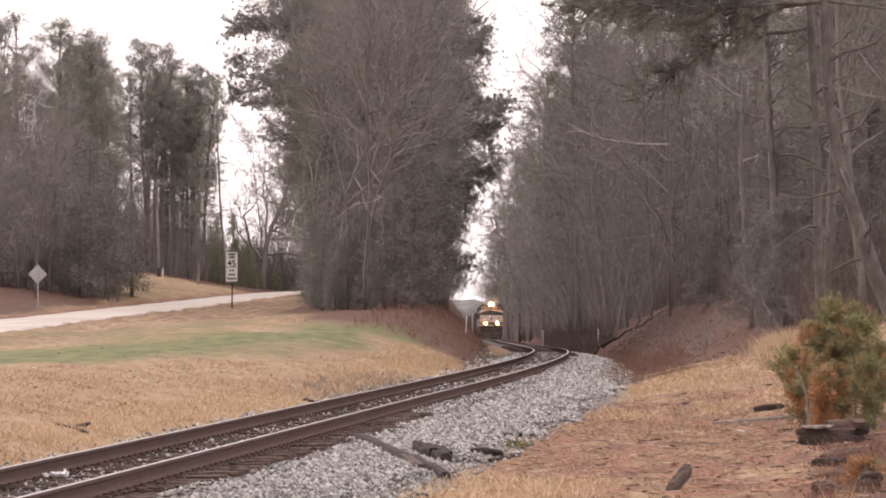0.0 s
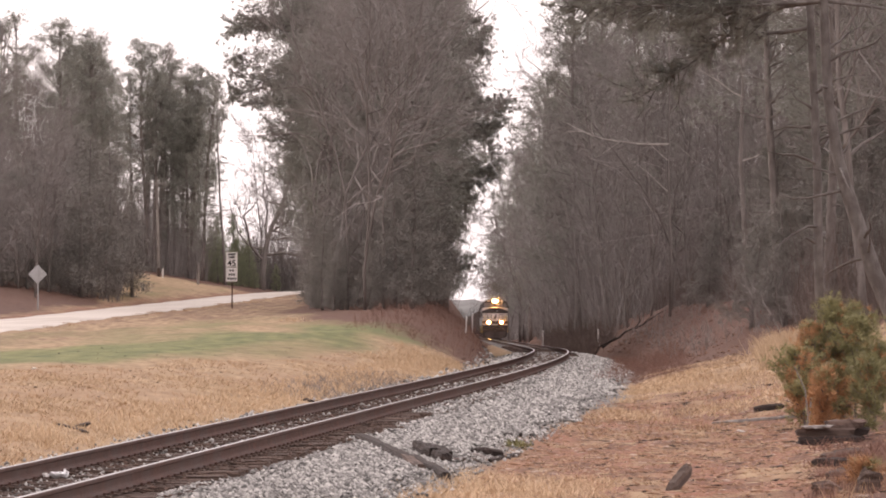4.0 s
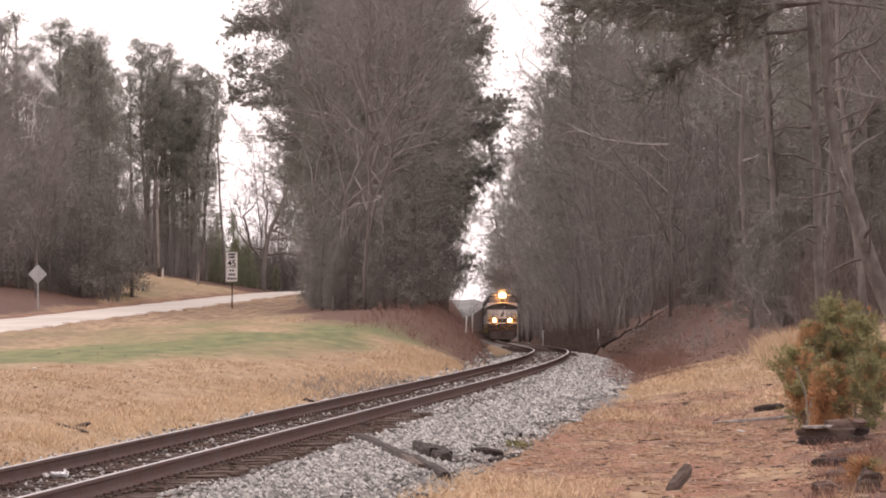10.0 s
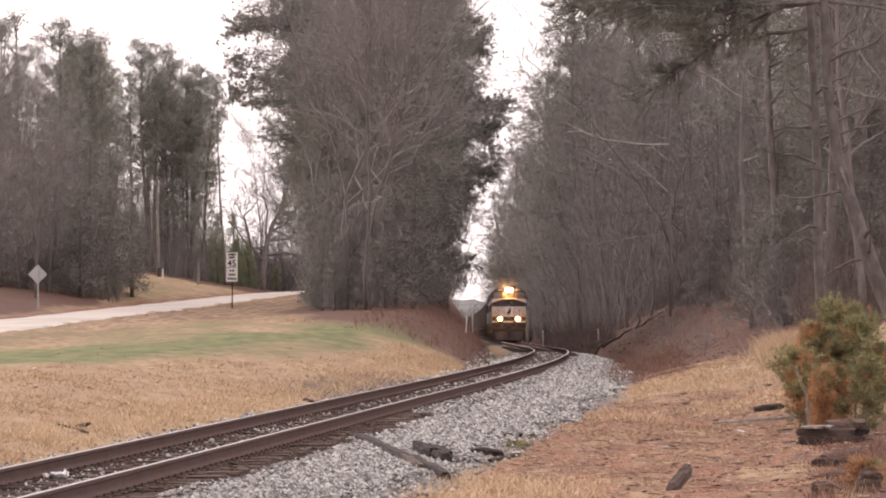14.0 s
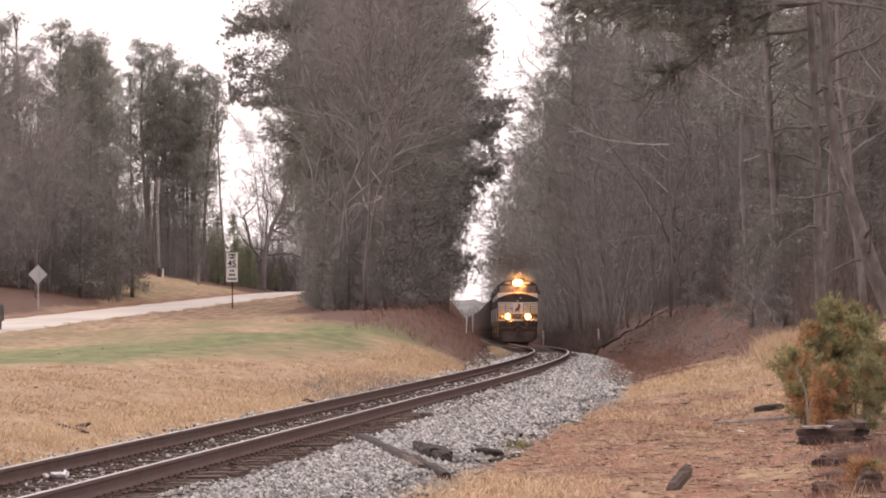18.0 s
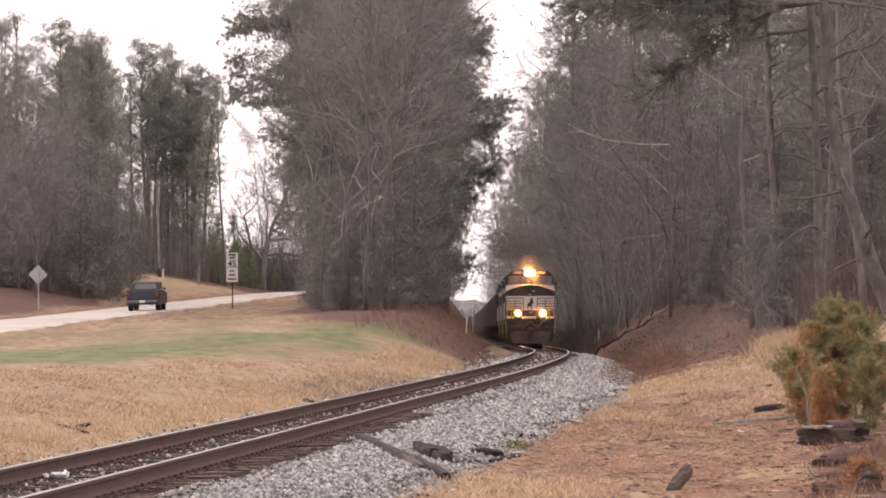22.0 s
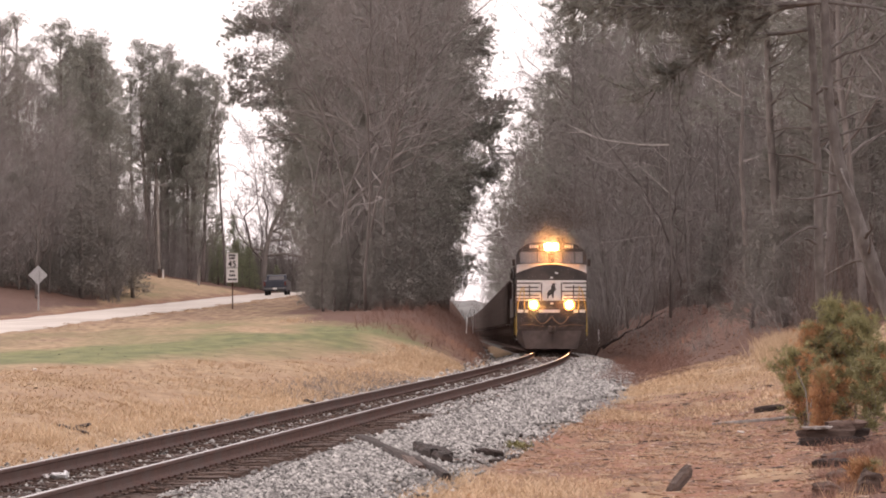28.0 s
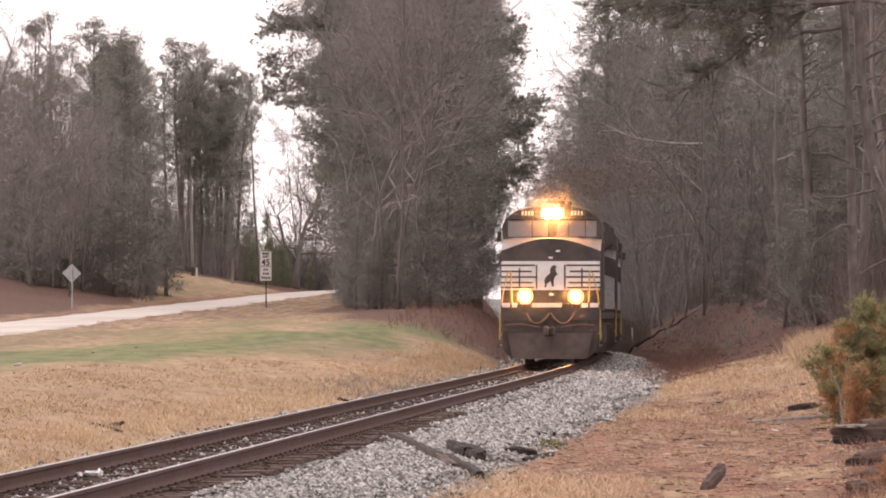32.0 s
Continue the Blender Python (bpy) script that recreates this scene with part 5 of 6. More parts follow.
def fallen_limb(a, b, r, seed, label, material, forks=3):
    """A dead branch along the slope, forked, half propped on the ground."""
    rng = random.Random(seed)
    n = 9
    pts = []
    for i in range(n):
        t = i / (n - 1)
        x, y = a[0] + (b[0] - a[0]) * t, a[1] + (b[1] - a[1]) * t
        pts.append(Vector((x + rng.uniform(-0.1, 0.1), y, float(land(x, y)) + r + 0.12 * math.sin(math.pi * t) + rng.uniform(0, 0.08))))
    base = pts[0].copy()
    s = Shape()
    s.tube([p - base for p in pts], [r * (1 - 0.09 * i) for i in range(n)], 6)
    for _ in range(forks):
        p, d = along(pts, rng.uniform(0.3, 0.9))
        w = side_way(rng, d, 0.7)
        w.z = abs(w.z) * 0.6
        s.tube([q - base for q in limb_points(rng, p, w, rng.uniform(0.6, 1.3), 3, 0.15, 0.05)], [r * 0.5, r * 0.4, r * 0.28, 0.01], 4, False)
    ob = part("fallen_limb", s, material)
    ob.matrix_basis = Matrix.Translation(base)
    return tagged(ob, label, "branch")


fallen_limb((9.5, 268.0), (13.1, 265.5), 0.075, 3, "fallen dead limb lying up the bank", M_DARKWOOD, 4)
fallen_limb((9.3, 276.0), (10.6, 274.0), 0.05, 4, "dead branch lying on the bank", M_DARKWOOD, 2)
fallen_limb((15.2, 250.0), (16.6, 250.5), 0.05, 5, "pale dead branch lying on the bank", M_WOODGREY, 1)
fallen_limb((11.4, 268.0), (11.0, 262.0), 0.03, 6, "pale dead stick on the bank", M_WOODGREY, 1)
fallen_limb((2.2, 150.0), (1.3, 146.0), 0.03, 7, "dead stick in the ditch by the ballast", M_DARKWOOD, 1)


def grass_blades(name, label, seed, spots, h, w, material, lean=0.5):
    """Loose dry stalks in tufts; spots(rng) gives x, y of each blade."""
    rng = np.random.default_rng(seed)
    x, y = spots(rng)
    n = len(x)
    z = land(x, y) - 0.01
    hh = h * rng.uniform(0.45, 1.25, n)
    a = rng.uniform(-0.7, 0.7, n)
    side = np.stack([np.cos(a), np.sin(a), a * 0], -1) * (w * rng.uniform(0.6, 1.5, n))[:, None]
    p = np.stack([x, y, z], -1)
    tip = p + np.stack([rng.normal(0, lean, n) * hh, rng.normal(0, lean, n) * hh, hh], -1)
    v = np.stack([p - side, p + side, tip], 1).reshape(-1, 3)
    tagged(new(name, raw_mesh(name, v, np.arange(3 * n).reshape(-1, 3), material)), label, "grass", kind="stuff")


def tufted(n_tufts, per, size, a, b, y0, y1, keep=None):
    def spots(rng):
        y = rng.uniform(y0, y1, n_tufts)
        lo, hi = a(y), b(y)
        x = lo + (hi - lo) * rng.random(n_tufts)
        if keep is not None:
            ok = keep(x, y)
            x, y = x[ok], y[ok]
        x, y = np.repeat(x, per), np.repeat(y, per)
        return x + rng.normal(0, size, len(x)), y + rng.normal(0, size * 1.5, len(y))
    return spots


def not_green(x, y):
    clay, green, litter, gravel = zones(x, y)
    return (green < 0.25) & (litter < 0.5) & (clay < 0.4) & (gravel < 0.4)


def patchy(x, y):
    """Grass in drifts, with bare matted thatch between."""
    n = np.sin(x * 1.3 + 2.1 * np.sin(y * 0.19)) + np.sin(y * 0.33 - x * 0.8) + np.sin(x * 3.1 + y * 0.5) * 0.7
    return not_green(x, y) & (n > 0.25)


def drift(x, y):
    """Loose drifts over the hump."""
    return np.sin(x * 1.1 + 1.7 * np.sin(y * 0.23)) + np.sin(y * 0.5 - x * 0.6) > -0.35


M_GRASS_TAN = mat("tan_dead_grass", (0.38, 0.245, 0.15), (0.56, 0.385, 0.245), 2, island=0.35)
grass_blades("dry_grass", "short dry straw-coloured grass on the lawn", 1, tufted(9000, 8, 0.16, lambda y: -0.1 * y - 1.5, lambda y: track_x(y) - 3.3, 52, 178, patchy), 0.075, 0.010, M_GRASS, 0.8)
grass_blades("dry_grass", "tan dead grass matted into the lawn", 11, tufted(1800, 10, 0.22, lambda y: -0.1 * y - 1.5, lambda y: track_x(y) - 3.2, 52, 178, not_green), 0.07, 0.010, M_GRASS_TAN, 1.0)
grass_blades("tall_grass", "rank yellow grass along the foot of the bank", 12, tufted(900, 12, 0.16, lambda y: track_x(y) - 4.8, lambda y: track_x(y) - 3.2, 70, 165), 0.13, 0.009, M_GRASS, 0.5)
grass_blades("dry_grass", "short dry straw-coloured grass on the verge", 2, tufted(2200, 9, 0.14, lambda y: track_x(y) + 3.2, lambda y: track_x(y) + 9.5, 52, 112, not_green), 0.10, 0.008, M_GRASS, 0.9)
grass_blades("dry_grass", "sparse dry stalks on the bare clay", 5, tufted(1300, 6, 0.14, lambda y: track_x(y) + 3.6, lambda y: track_x(y) + 9.0, 52, 100), 0.07, 0.007, M_GRASS_TAN, 1.6)
grass_blades("dry_grass", "straw-coloured grass in a patch beside the gravel", 13, tufted(900, 9, 0.16, lambda y: track_x(y) + 3.3, lambda y: track_x(y) + 5.6, 50, 66), 0.10, 0.007, M_GRASS, 0.8)
grass_blades("tall_grass", "pale dry grass on the hump", 3, tufted(1500, 12, 0.17, lambda y: track_x(y) + 3.9, lambda y: track_x(y) + 10.5, 94, 136, drift), 0.10, 0.010, M_GRASS, 0.7)
grass_blades("tall_grass", "tan dead grass on the hump", 14, tufted(420, 12, 0.2, lambda y: track_x(y) + 3.9, lambda y: track_x(y) + 10.5, 84, 136), 0.10, 0.010, M_GRASS_TAN, 0.7)
grass_blades("tall_grass", "pale tall dry grass at the wood's edge", 4, tufted(240, 22, 0.2, lambda y: track_x(y) + 7.5, lambda y: track_x(y) + 9.0, 112, 136), 0.5, 0.012, M_GRASS, 0.4)
grass_blades("dry_grass", "dry tufted grass on the cut bank", 6, tufted(2600, 9, 0.2, lambda y: track_x(y) - 12.5, lambda y: track_x(y) - 2.9, 150, 216, lambda x, y: (zones(x, y)[1] < 0.35) & (zones(x, y)[2] < 0.45)), 0.14, 0.012, M_GRASS, 0.7)
grass_blades("road_edge_grass", "ragged dry grass along the road's edge", 15, tufted(420, 8, 0.2, lambda y: road_x(y) + 0.2, lambda y: road_x(y) + 1.2, 180, 345), 0.06, 0.014, M_GRASS_TAN, 0.8)
grass_blades("dead_weeds", "dark dead weeds and stalks in the corner", 21, tufted(110, 18, 0.16, lambda y: y * 0.0835, lambda y: y * 0.101, 56, 74), 0.2, 0.006, bpy.data.materials["reddish_scrub"], 0.6)
grass_blades("dead_weeds", "rust-coloured dead stalks beside the stumps", 22, tufted(9, 16, 0.12, lambda y: y * 0.088, lambda y: y * 0.099, 55, 64), 0.26, 0.005, M_GRASS_TAN, 0.4)
grass_blades("dead_weeds", "brown dead weeds at the ballast's edge", 8, tufted(150, 12, 0.3, lambda y: track_x(y) - 4.4, lambda y: track_x(y) - 2.6, 106, 138), 0.16, 0.008, M_TWIG, 0.6)


def clods(name, label, seed, n, a, b, y0, y1, r0, r1, material, keep=None, form=(1.3, 1.0, 0.5), up=0.0):
    """Scattered crumbs of earth, stone and chips: a lump of eight faces each."""
    rng = np.random.default_rng(seed)
    y = rng.uniform(y0, y1, n)
    x = a(y) + (b(y) - a(y)) * rng.random(n)
    if keep is not None:
        ok = keep(x, y)
        x, y = x[ok], y[ok]
    n = len(x)
    r = r0 * (r1 / r0) ** (rng.random(n) ** 2)
    base = np.array([(1, 0, 0), (-1, 0, 0), (0, 1, 0), (0, -1, 0), (0, 0, 1), (0, 0, -1)], float)
    tri = np.array([(0, 2, 4), (2, 1, 4), (1, 3, 4), (3, 0, 4), (2, 0, 5), (1, 2, 5), (3, 1, 5), (0, 3, 5)])
    v = base[None] * rng.uniform(0.5, 1.5, (n, 6, 1)) + rng.normal(0, 0.2, (n, 6, 3))
    v = v * r[:, None, None] * np.array(form) + np.stack([x, y, land(x, y) + up], -1)[:, None]
    f = (np.arange(n)[:, None, None] * 6 + tri[None]).reshape(-1, 3)
    tagged(new(name, raw_mesh(name, v.reshape(-1, 3), f, material)), label, "clods", kind="stuff")


M_CLAYCLOD = mat("clay_clods", (0.24, 0.125, 0.075), (0.46, 0.28, 0.185), 6, island=0.4)
clods("clay_crumbs", "crumbs of red clay and small stones on the bare ground", 1, 7000, lambda y: track_x(y) + 3.6, lambda y: track_x(y) + 10.2, 50, 105, 0.012, 0.055, M_CLAYCLOD, None, (1.9, 1.0, 0.5))
clods("pale_stones", "pale pinkish stones and flakes on the clay", 9, 1500, lambda y: track_x(y) + 3.4, lambda y: track_x(y) + 10, 50, 100, 0.010, 0.045, mat("pale_flakes", (0.42, 0.31, 0.245), (0.62, 0.49, 0.41), 5, island=0.3), None, (2.6, 1.0, 0.4))
clods("wood_chips", "dark chips of bark and wood strewn on the verge", 2, 2600, lambda y: track_x(y) + 3.2, lambda y: track_x(y) + 10.2, 50, 110, 0.010, 0.045, M_LOGWOOD)
M_GRIT = mat("brown_grit", (0.06, 0.036, 0.027), (0.17, 0.11, 0.086), 6, island=0.5)
clods("track_grit", "brown grit and wood splinters strewn over the ties", 10, 4200, lambda y: track_x(y) - 1.5, lambda y: track_x(y) + 1.6, 46, 105, 0.008, 0.030, M_GRIT, None, (2.4, 1.0, 0.6), 0.075)
clods("dark_clods", "dark dead weeds scattered over the lawn", 3, 130, lambda y: -0.1 * y, lambda y: track_x(y) - 2.9, 60, 150, 0.02, 0.05, M_DARKWOOD)
clods("leaf_litter", "curled brown leaves on the cut banks", 4, 6000, lambda y: track_x(y) + 2.6, lambda y: track_x(y) + 12, 122, 270, 0.02, 0.09, mat("fallen_leaves", (0.10, 0.05, 0.034), (0.25, 0.135, 0.09), 5, island=0.5))
clods("leaf_litter", "curled brown leaves on the cut banks", 5, 3000, lambda y: track_x(y) - 9.5, lambda y: track_x(y) - 3.0, 150, 240, 0.02, 0.08, bpy.data.materials["fallen_leaves"], lambda x, y: (zones(x, y)[2] > 0.6) & (zones(x, y)[1] < 0.3))
clods("stick_litter", "short dark sticks and bark strewn on the clay", 6, 520, lambda y: track_x(y) + 3.4, lambda y: track_x(y) + 9.5, 54, 108, 0.012, 0.035, M_DARKWOOD, None, (5.0, 1.2, 0.6))
clods("straw_scraps", "pale flattened straw scraps on the clay", 7, 900, lambda y: track_x(y) + 3.6, lambda y: track_x(y) + 9.2, 52, 100, 0.015, 0.05, M_GRASS, None, (4.0, 1.6, 0.25))


def leafy_bush():
    """Young pines and dying rust-coloured sprays in one ragged bush behind the rotting ties."""
    rng = random.Random(12)
    green = mat("young_pine_needles", (0.19, 0.185, 0.085), (0.36, 0.335, 0.165), 2.2, rough=0.7, island=0.3)
    rust = mat("dead_needles", (0.34, 0.165, 0.08), (0.55, 0.32, 0.165), 2.2, rough=0.85, island=0.3)
    for x, y, h, r, n_rust, low in ((6.75, 84.0, 1.7, 0.5, 0.34, 0.12), (7.12, 86.0, 2.1, 0.55, 0.36, 0.15), (7.45, 86.5, 2.5, 0.6, 0.2, 0.2), (7.85, 86.0, 2.2, 0.6, 0.15, 0.15),
                                    (8.1, 85.0, 1.6, 0.45, 0.15, 0.1), (6.62, 78.6, 1.35, 0.26, 1.0, 0.2), (7.35, 78.5, 1.45, 0.5, 0.15, 0.12), (8.0, 88.5, 2.3, 0.5, 0.2, 0.2),
                                    (7.0, 79.5, 1.3, 0.42, 0.5, 0.2), (5.5, 59.0, 0.4, 0.2, 1.0, 0.1), (6.85, 81.5, 1.3, 0.3, 0.8, 0.25)):
        root = tagged(new("young_pine"), "low bush of dead rust-brown sprays" if n_rust == 1.0 else "bushy young pine with green and rust-brown needles", "bush", group="young pines near the verge")
        root.matrix_basis = pose(x, y, float(land(x, y)))
        wood, gs, rs = Shape(), Shape(), Shape()
        trunk = limb_points(rng, (0, 0, -0.1), (0, 0, 1), h * 0.9, 6, 0.07, 0.03)
        wood.tube(trunk, [0.028, 0.025, 0.022, 0.018, 0.014, 0.01, 0.005], 6)
        for j in range(int(30 + h * 34)):
            t = low + (1 - low) * rng.random() ** 0.9
            p, d = along(trunk, min(t, 0.99))
            u = (t - low) / (1 - low)
            length = r * (0.75 + 0.9 * u) * (1.12 - u ** 2.2) * rng.uniform(0.45, 1.45)
            l1 = limb_points(rng, p, side_way(rng, d, rng.uniform(0.6, 1.3)), length, 3, 0.2, 0.14)
            wood.tube(l1, [0.010, 0.008, 0.006, 0.003], 3, False)
            dead = rng.random() < n_rust * (1.35 - 0.7 * u)
            for _ in range(5 + int(9 * length)):
                p2, d2 = along(l1, rng.uniform(0.15, 1.0))
                needles(rng, rs if dead else gs, p2 + Vector((rng.gauss(0, 0.05), rng.gauss(0, 0.05), rng.gauss(0, 0.05))), rng.uniform(0.09, 0.19), 13, d2, 0.0065)
        part("stem", wood, M_PINEBARK, root)
        if gs.v:
            part("green_needles", gs, green, root, "green needle sprays")
        part("dead_needles", rs, rust, root, "rust-brown dead needle sprays")
    dead = tagged(new("dead_sapling"), "bare pale forked dead sapling in the bush", "sapling", group="young pines near the verge")
    dead.matrix_basis = pose(6.62, 82.6, float(land(6.62, 82.6)))
    for a, b, c in (((0.05, 0, 0.2), (0.0, 0, 0.75), (-0.2, 0, 1.2)), ((0.05, 0, 0.2), (0.14, 0, 0.8), (0.16, 0, 1.22))):
        part("stem", Shape().tube([(0, 0, -0.1), a, b, c], [0.02, 0.017, 0.013, 0.007], 5), M_WOODGREY, dead)
    w = tagged(new("weed"), "small bright green weed at the gravel's edge", "weed")
    w.matrix_basis = pose(1.23, 76.9, float(land(1.23, 76.9)))
    s = Shape()
    for _ in range(60):
        tuft(rng, s, Vector((rng.gauss(0, 0.09), rng.gauss(0, 0.12), 0.02)), 0.16, 3, Vector((0, 0, 1.2)), 0.02)
    part("leaves", s, green, w)


leafy_bush()


# ---------------------------------------------------------------- train
M_HOSE = mat("dusty_rubber_hose", (0.16, 0.095, 0.06), (0.26, 0.16, 0.10), 5, rough=0.8)
M_YELLOW = mat("yellow_paint", (0.38, 0.255, 0.06), (0.55, 0.38, 0.11), 6, rough=0.55)
M_PLOW = mat("dusty_pilot_steel", (0.065, 0.046, 0.040), (0.115, 0.084, 0.073), 3, rough=0.85, stain=(0.055, 0.04, 0.036), stain_scale=1.5)
# Black paint with the sky's sheen put into a paler base colour.
M_SHEEN = mat("sky_sheen_black_paint", (0.19, 0.17, 0.16), (0.31, 0.28, 0.265), 3, rough=0.42)
# Glass with a grey base colour that imitates the reflected sky.
M_PANE = mat("sky_grey_glass", (0.16, 0.152, 0.155), (0.28, 0.27, 0.275), 0.6, rough=0.12)
M_HOPPER = mat("rusty_hopper_steel", (0.042, 0.024, 0.021), (0.10, 0.056, 0.047), 1.4, rough=0.85, stain=(0.085, 0.055, 0.048), stain_scale=0.5)
M_COAL = mat("coal_load", (0.02, 0.018, 0.018), (0.06, 0.055, 0.053), 6, rough=0.9, bump=0.8)
M_WHEEL = mat("worn_wheel_steel", (0.07, 0.05, 0.042), (0.16, 0.12, 0.105), 5, rough=0.6, metal=0.3)


def disc(s, c, axis, r, thick, sides=16, slot=0):
    a = Vector(axis) * (thick / 2)
    c = Vector(c)
    return s.tube([c - a, c + a], r, sides, True, slot)


def bogie(parent, y, axles, half):
    """A truck: side frames, axles and wheels."""
    b = part("bogie", Shape().box((-1.02, y, 0.72), (0.16, 2 * half, 0.42), 0.06).box((1.02, y, 0.72), (0.16, 2 * half, 0.42), 0.06).box((0, y, 0.78), (2.1, 0.5, 0.3), 0.04), M_DUST, parent)
    for k in range(axles):
        ya = y + (k - (axles - 1) / 2) * (1.95 if axles == 3 else 1.78)
        s = Shape()
        for x in (-0.755, 0.755):
            disc(s, (x, ya, 0.51), (1, 0, 0), 0.51, 0.13, 20)
            disc(s, (x * 0.93, ya, 0.51), (1, 0, 0), 0.54, 0.03, 20)
        s.tube([(-0.95, ya, 0.51), (0.95, ya, 0.51)], 0.09, 8)
        part("wheelset", s, M_WHEEL, b)
        for x in (-1.11, 1.11):
            part("axle_box", Shape().box((x, ya, 0.55), (0.12, 0.34, 0.34), 0.04), M_DUST, b)
    return b


def build_loco(lit):
    label = "black freight locomotive with white nose stripes and lit headlights" if lit else "black trailing freight locomotive, lamps unlit"
    loco = tagged(new("locomotive"), label, "locomotive", group="train")
    trim = M_WHITE if lit else M_BLACK
    lamp, glow = (M_LAMP, M_LAMP_HALO) if lit else (M_PANE, M_GALV)
    part("frame", Shape().box((0, 11.0, 1.48), (3.0, 20.6, 0.26), 0.03), M_DUST, loco)
    s = Shape()
    s.prism([(-1.5, 1.30), (1.5, 1.30), (1.5, 1.78), (-1.5, 1.78)], "y", 0.62, 0.86)
    s.box((0, 0.74, 1.80), (2.9, 0.34, 0.05), 0.01)
    part("anticlimber", s, M_BLACK, loco)
    for x0, x1 in ((-1.46, -1.22), (-1.16, -1.0), (-0.55, 0.36), (0.95, 1.14), (1.2, 1.46)):
        part("end_stripe", Shape().box(((x0 + x1) / 2, 0.555, 1.77), (x1 - x0, 0.02, 0.13), 0.004), trim, loco)
    # snow plough and end plate
    s = Shape()
    s.prism([(-1.42, 0.42), (-1.15, 0.16), (1.15, 0.16), (1.42, 0.42), (1.45, 1.0), (-1.45, 1.0)], "y", 0.52, 0.66)
    s.add([(-1.3, 0.50, 0.92), (1.3, 0.50, 0.92), (1.12, 0.18, 0.15), (0, 0.02, 0.15), (-1.12, 0.18, 0.15), (0, 0.3, 0.92)], [(0, 5, 3, 4), (5, 1, 2, 3)])
    part("snow_plough", s, M_PLOW, loco, "dusty grey-brown pilot plough")
    part("end_plate", Shape().box((0, 0.72, 1.16), (2.9, 0.1, 0.42), 0.02), M_DUST, loco)
    s = Shape()
    s.box((0, 0.1, 0.98), (0.26, 0.9, 0.24), 0.05)
    s.box((-0.09, -0.42, 0.99), (0.16, 0.28, 0.32), 0.05)
    s.box((0.12, -0.36, 0.99), (0.12, 0.2, 0.28), 0.04)
    part("coupler", s, M_DUST, loco)
    for x0, x1, x2 in ((-0.72, -0.44, -0.02), (0.02, 0.42, 0.72)):
        pts = []
        for k in range(11):
            u = k / 10
            x = (1 - u) ** 2 * x0 + 2 * u * (1 - u) * x1 + u * u * x2
            pts.append((x, 0.52 - 0.12 * math.sin(math.pi * u), 1.54 - 0.32 * math.sin(math.pi * u) ** 0.8))
        part("air_hose", Shape().tube(pts, 0.028, 6), M_HOSE, loco)
    for sx in (-1, 1):
        part("cut_lever", Shape().tube([(sx * 1.35, 0.55, 1.16), (sx * 0.9, 0.5, 1.2), (sx * 0.3, 0.45, 1.1)], 0.02, 5), M_HOSE, loco)
        # steps at the corners and their yellow handrails
        st = part("stepwell", Shape().box((sx * 1.3, 1.3, 0.95), (0.36, 0.7, 0.95), 0.03), M_BLACK, loco)
        for z in (0.55, 0.85, 1.15):
            part("step", Shape().box((sx * 1.42, 1.3, z), (0.26, 0.62, 0.03), 0.006), M_GALV, st)
        part("handrail", Shape().tube([(sx * 1.16, 0.70, 1.85), (sx * 1.2, 0.70, 2.84), (sx * 1.3, 0.68, 2.72), (sx * 1.44, 0.66, 2.1), (sx * 1.52, 0.66, 1.5), (sx * 1.53, 0.66, 0.72)], 0.024, 6), M_YELLOW, loco)
        part("grab_iron", Shape().tube([(sx * 1.53, 0.66, 0.95), (sx * 1.42, 0.64, 0.9)], 0.02, 5), M_YELLOW, loco)
        # Lamp and reflector oversized; when lit, the disc's own glow imitates a halo.
        d = part("ditch_light", Shape().tube([(sx * 0.77, 1.02, 2.04), (sx * 0.77, 0.72, 2.04)], 0.235, 16), M_BLACK, loco)
        part("reflector", Shape().tube([(sx * 0.77, 0.735, 2.04), (sx * 0.77, 0.71, 2.04)], 0.23, 16), glow, d)
        part("lens", Shape().tube([(sx * 0.77, 0.72, 2.04), (sx * 0.77, 0.69, 2.04)], 0.125, 16), lamp, d)
    # nose: an arched front, its top sloping up to the windows, sky sheen painted on
    s = Shape()
    arch = [(-1.52, 1.62), (1.52, 1.62), (1.52, 3.42), (1.2, 3.54), (0.8, 3.68), (0.4, 3.78), (0, 3.81), (-0.4, 3.78), (-0.8, 3.68), (-1.2, 3.54), (-1.52, 3.42)]
    rear = [(-1.52, 1.62), (1.52, 1.62), (1.52, 3.80)] + [(x, 3.86) for x in (1.2, 0.8, 0.4, 0, -0.4, -0.8, -1.2)] + [(-1.52, 3.80)]
    n = len(arch)
    s.add([(x, 1.05, z) for x, z in arch] + [(x, 2.45, z) for x, z in rear], [tuple(range(n))])
    s.f += [(i, n + i, n + (i + 1) % n, (i + 1) % n) for i in range(n)]
    s.mi += [1 if 2 <= i <= 9 else 0 for i in range(n)]
    nose = part("nose", s, (M_BLACK, M_SHEEN if lit else M_BLACK), loco)
    part("nose_panel", Shape().box((0, 1.035, 2.67), (3.0, 0.02, 0.88), 0.004), trim, nose, "white nose panel with dark stripes" if lit else "")
    for sx in (-1, 1):
        for z, w in ((2.985, 1.02), (2.80, 0.92), (2.63, 1.05), (2.46, 0.95), (2.31, 1.0)):
            part("nose_stripe", Shape().box((sx * (1.5 - w / 2), 1.02, z), (w, 0.012, 0.055), 0.003), M_BLACK, nose)
        part("nose_stripe", Shape().box((sx * 0.43, 1.02, 2.63), (0.05, 0.012, 0.74), 0.003), M_BLACK, nose)
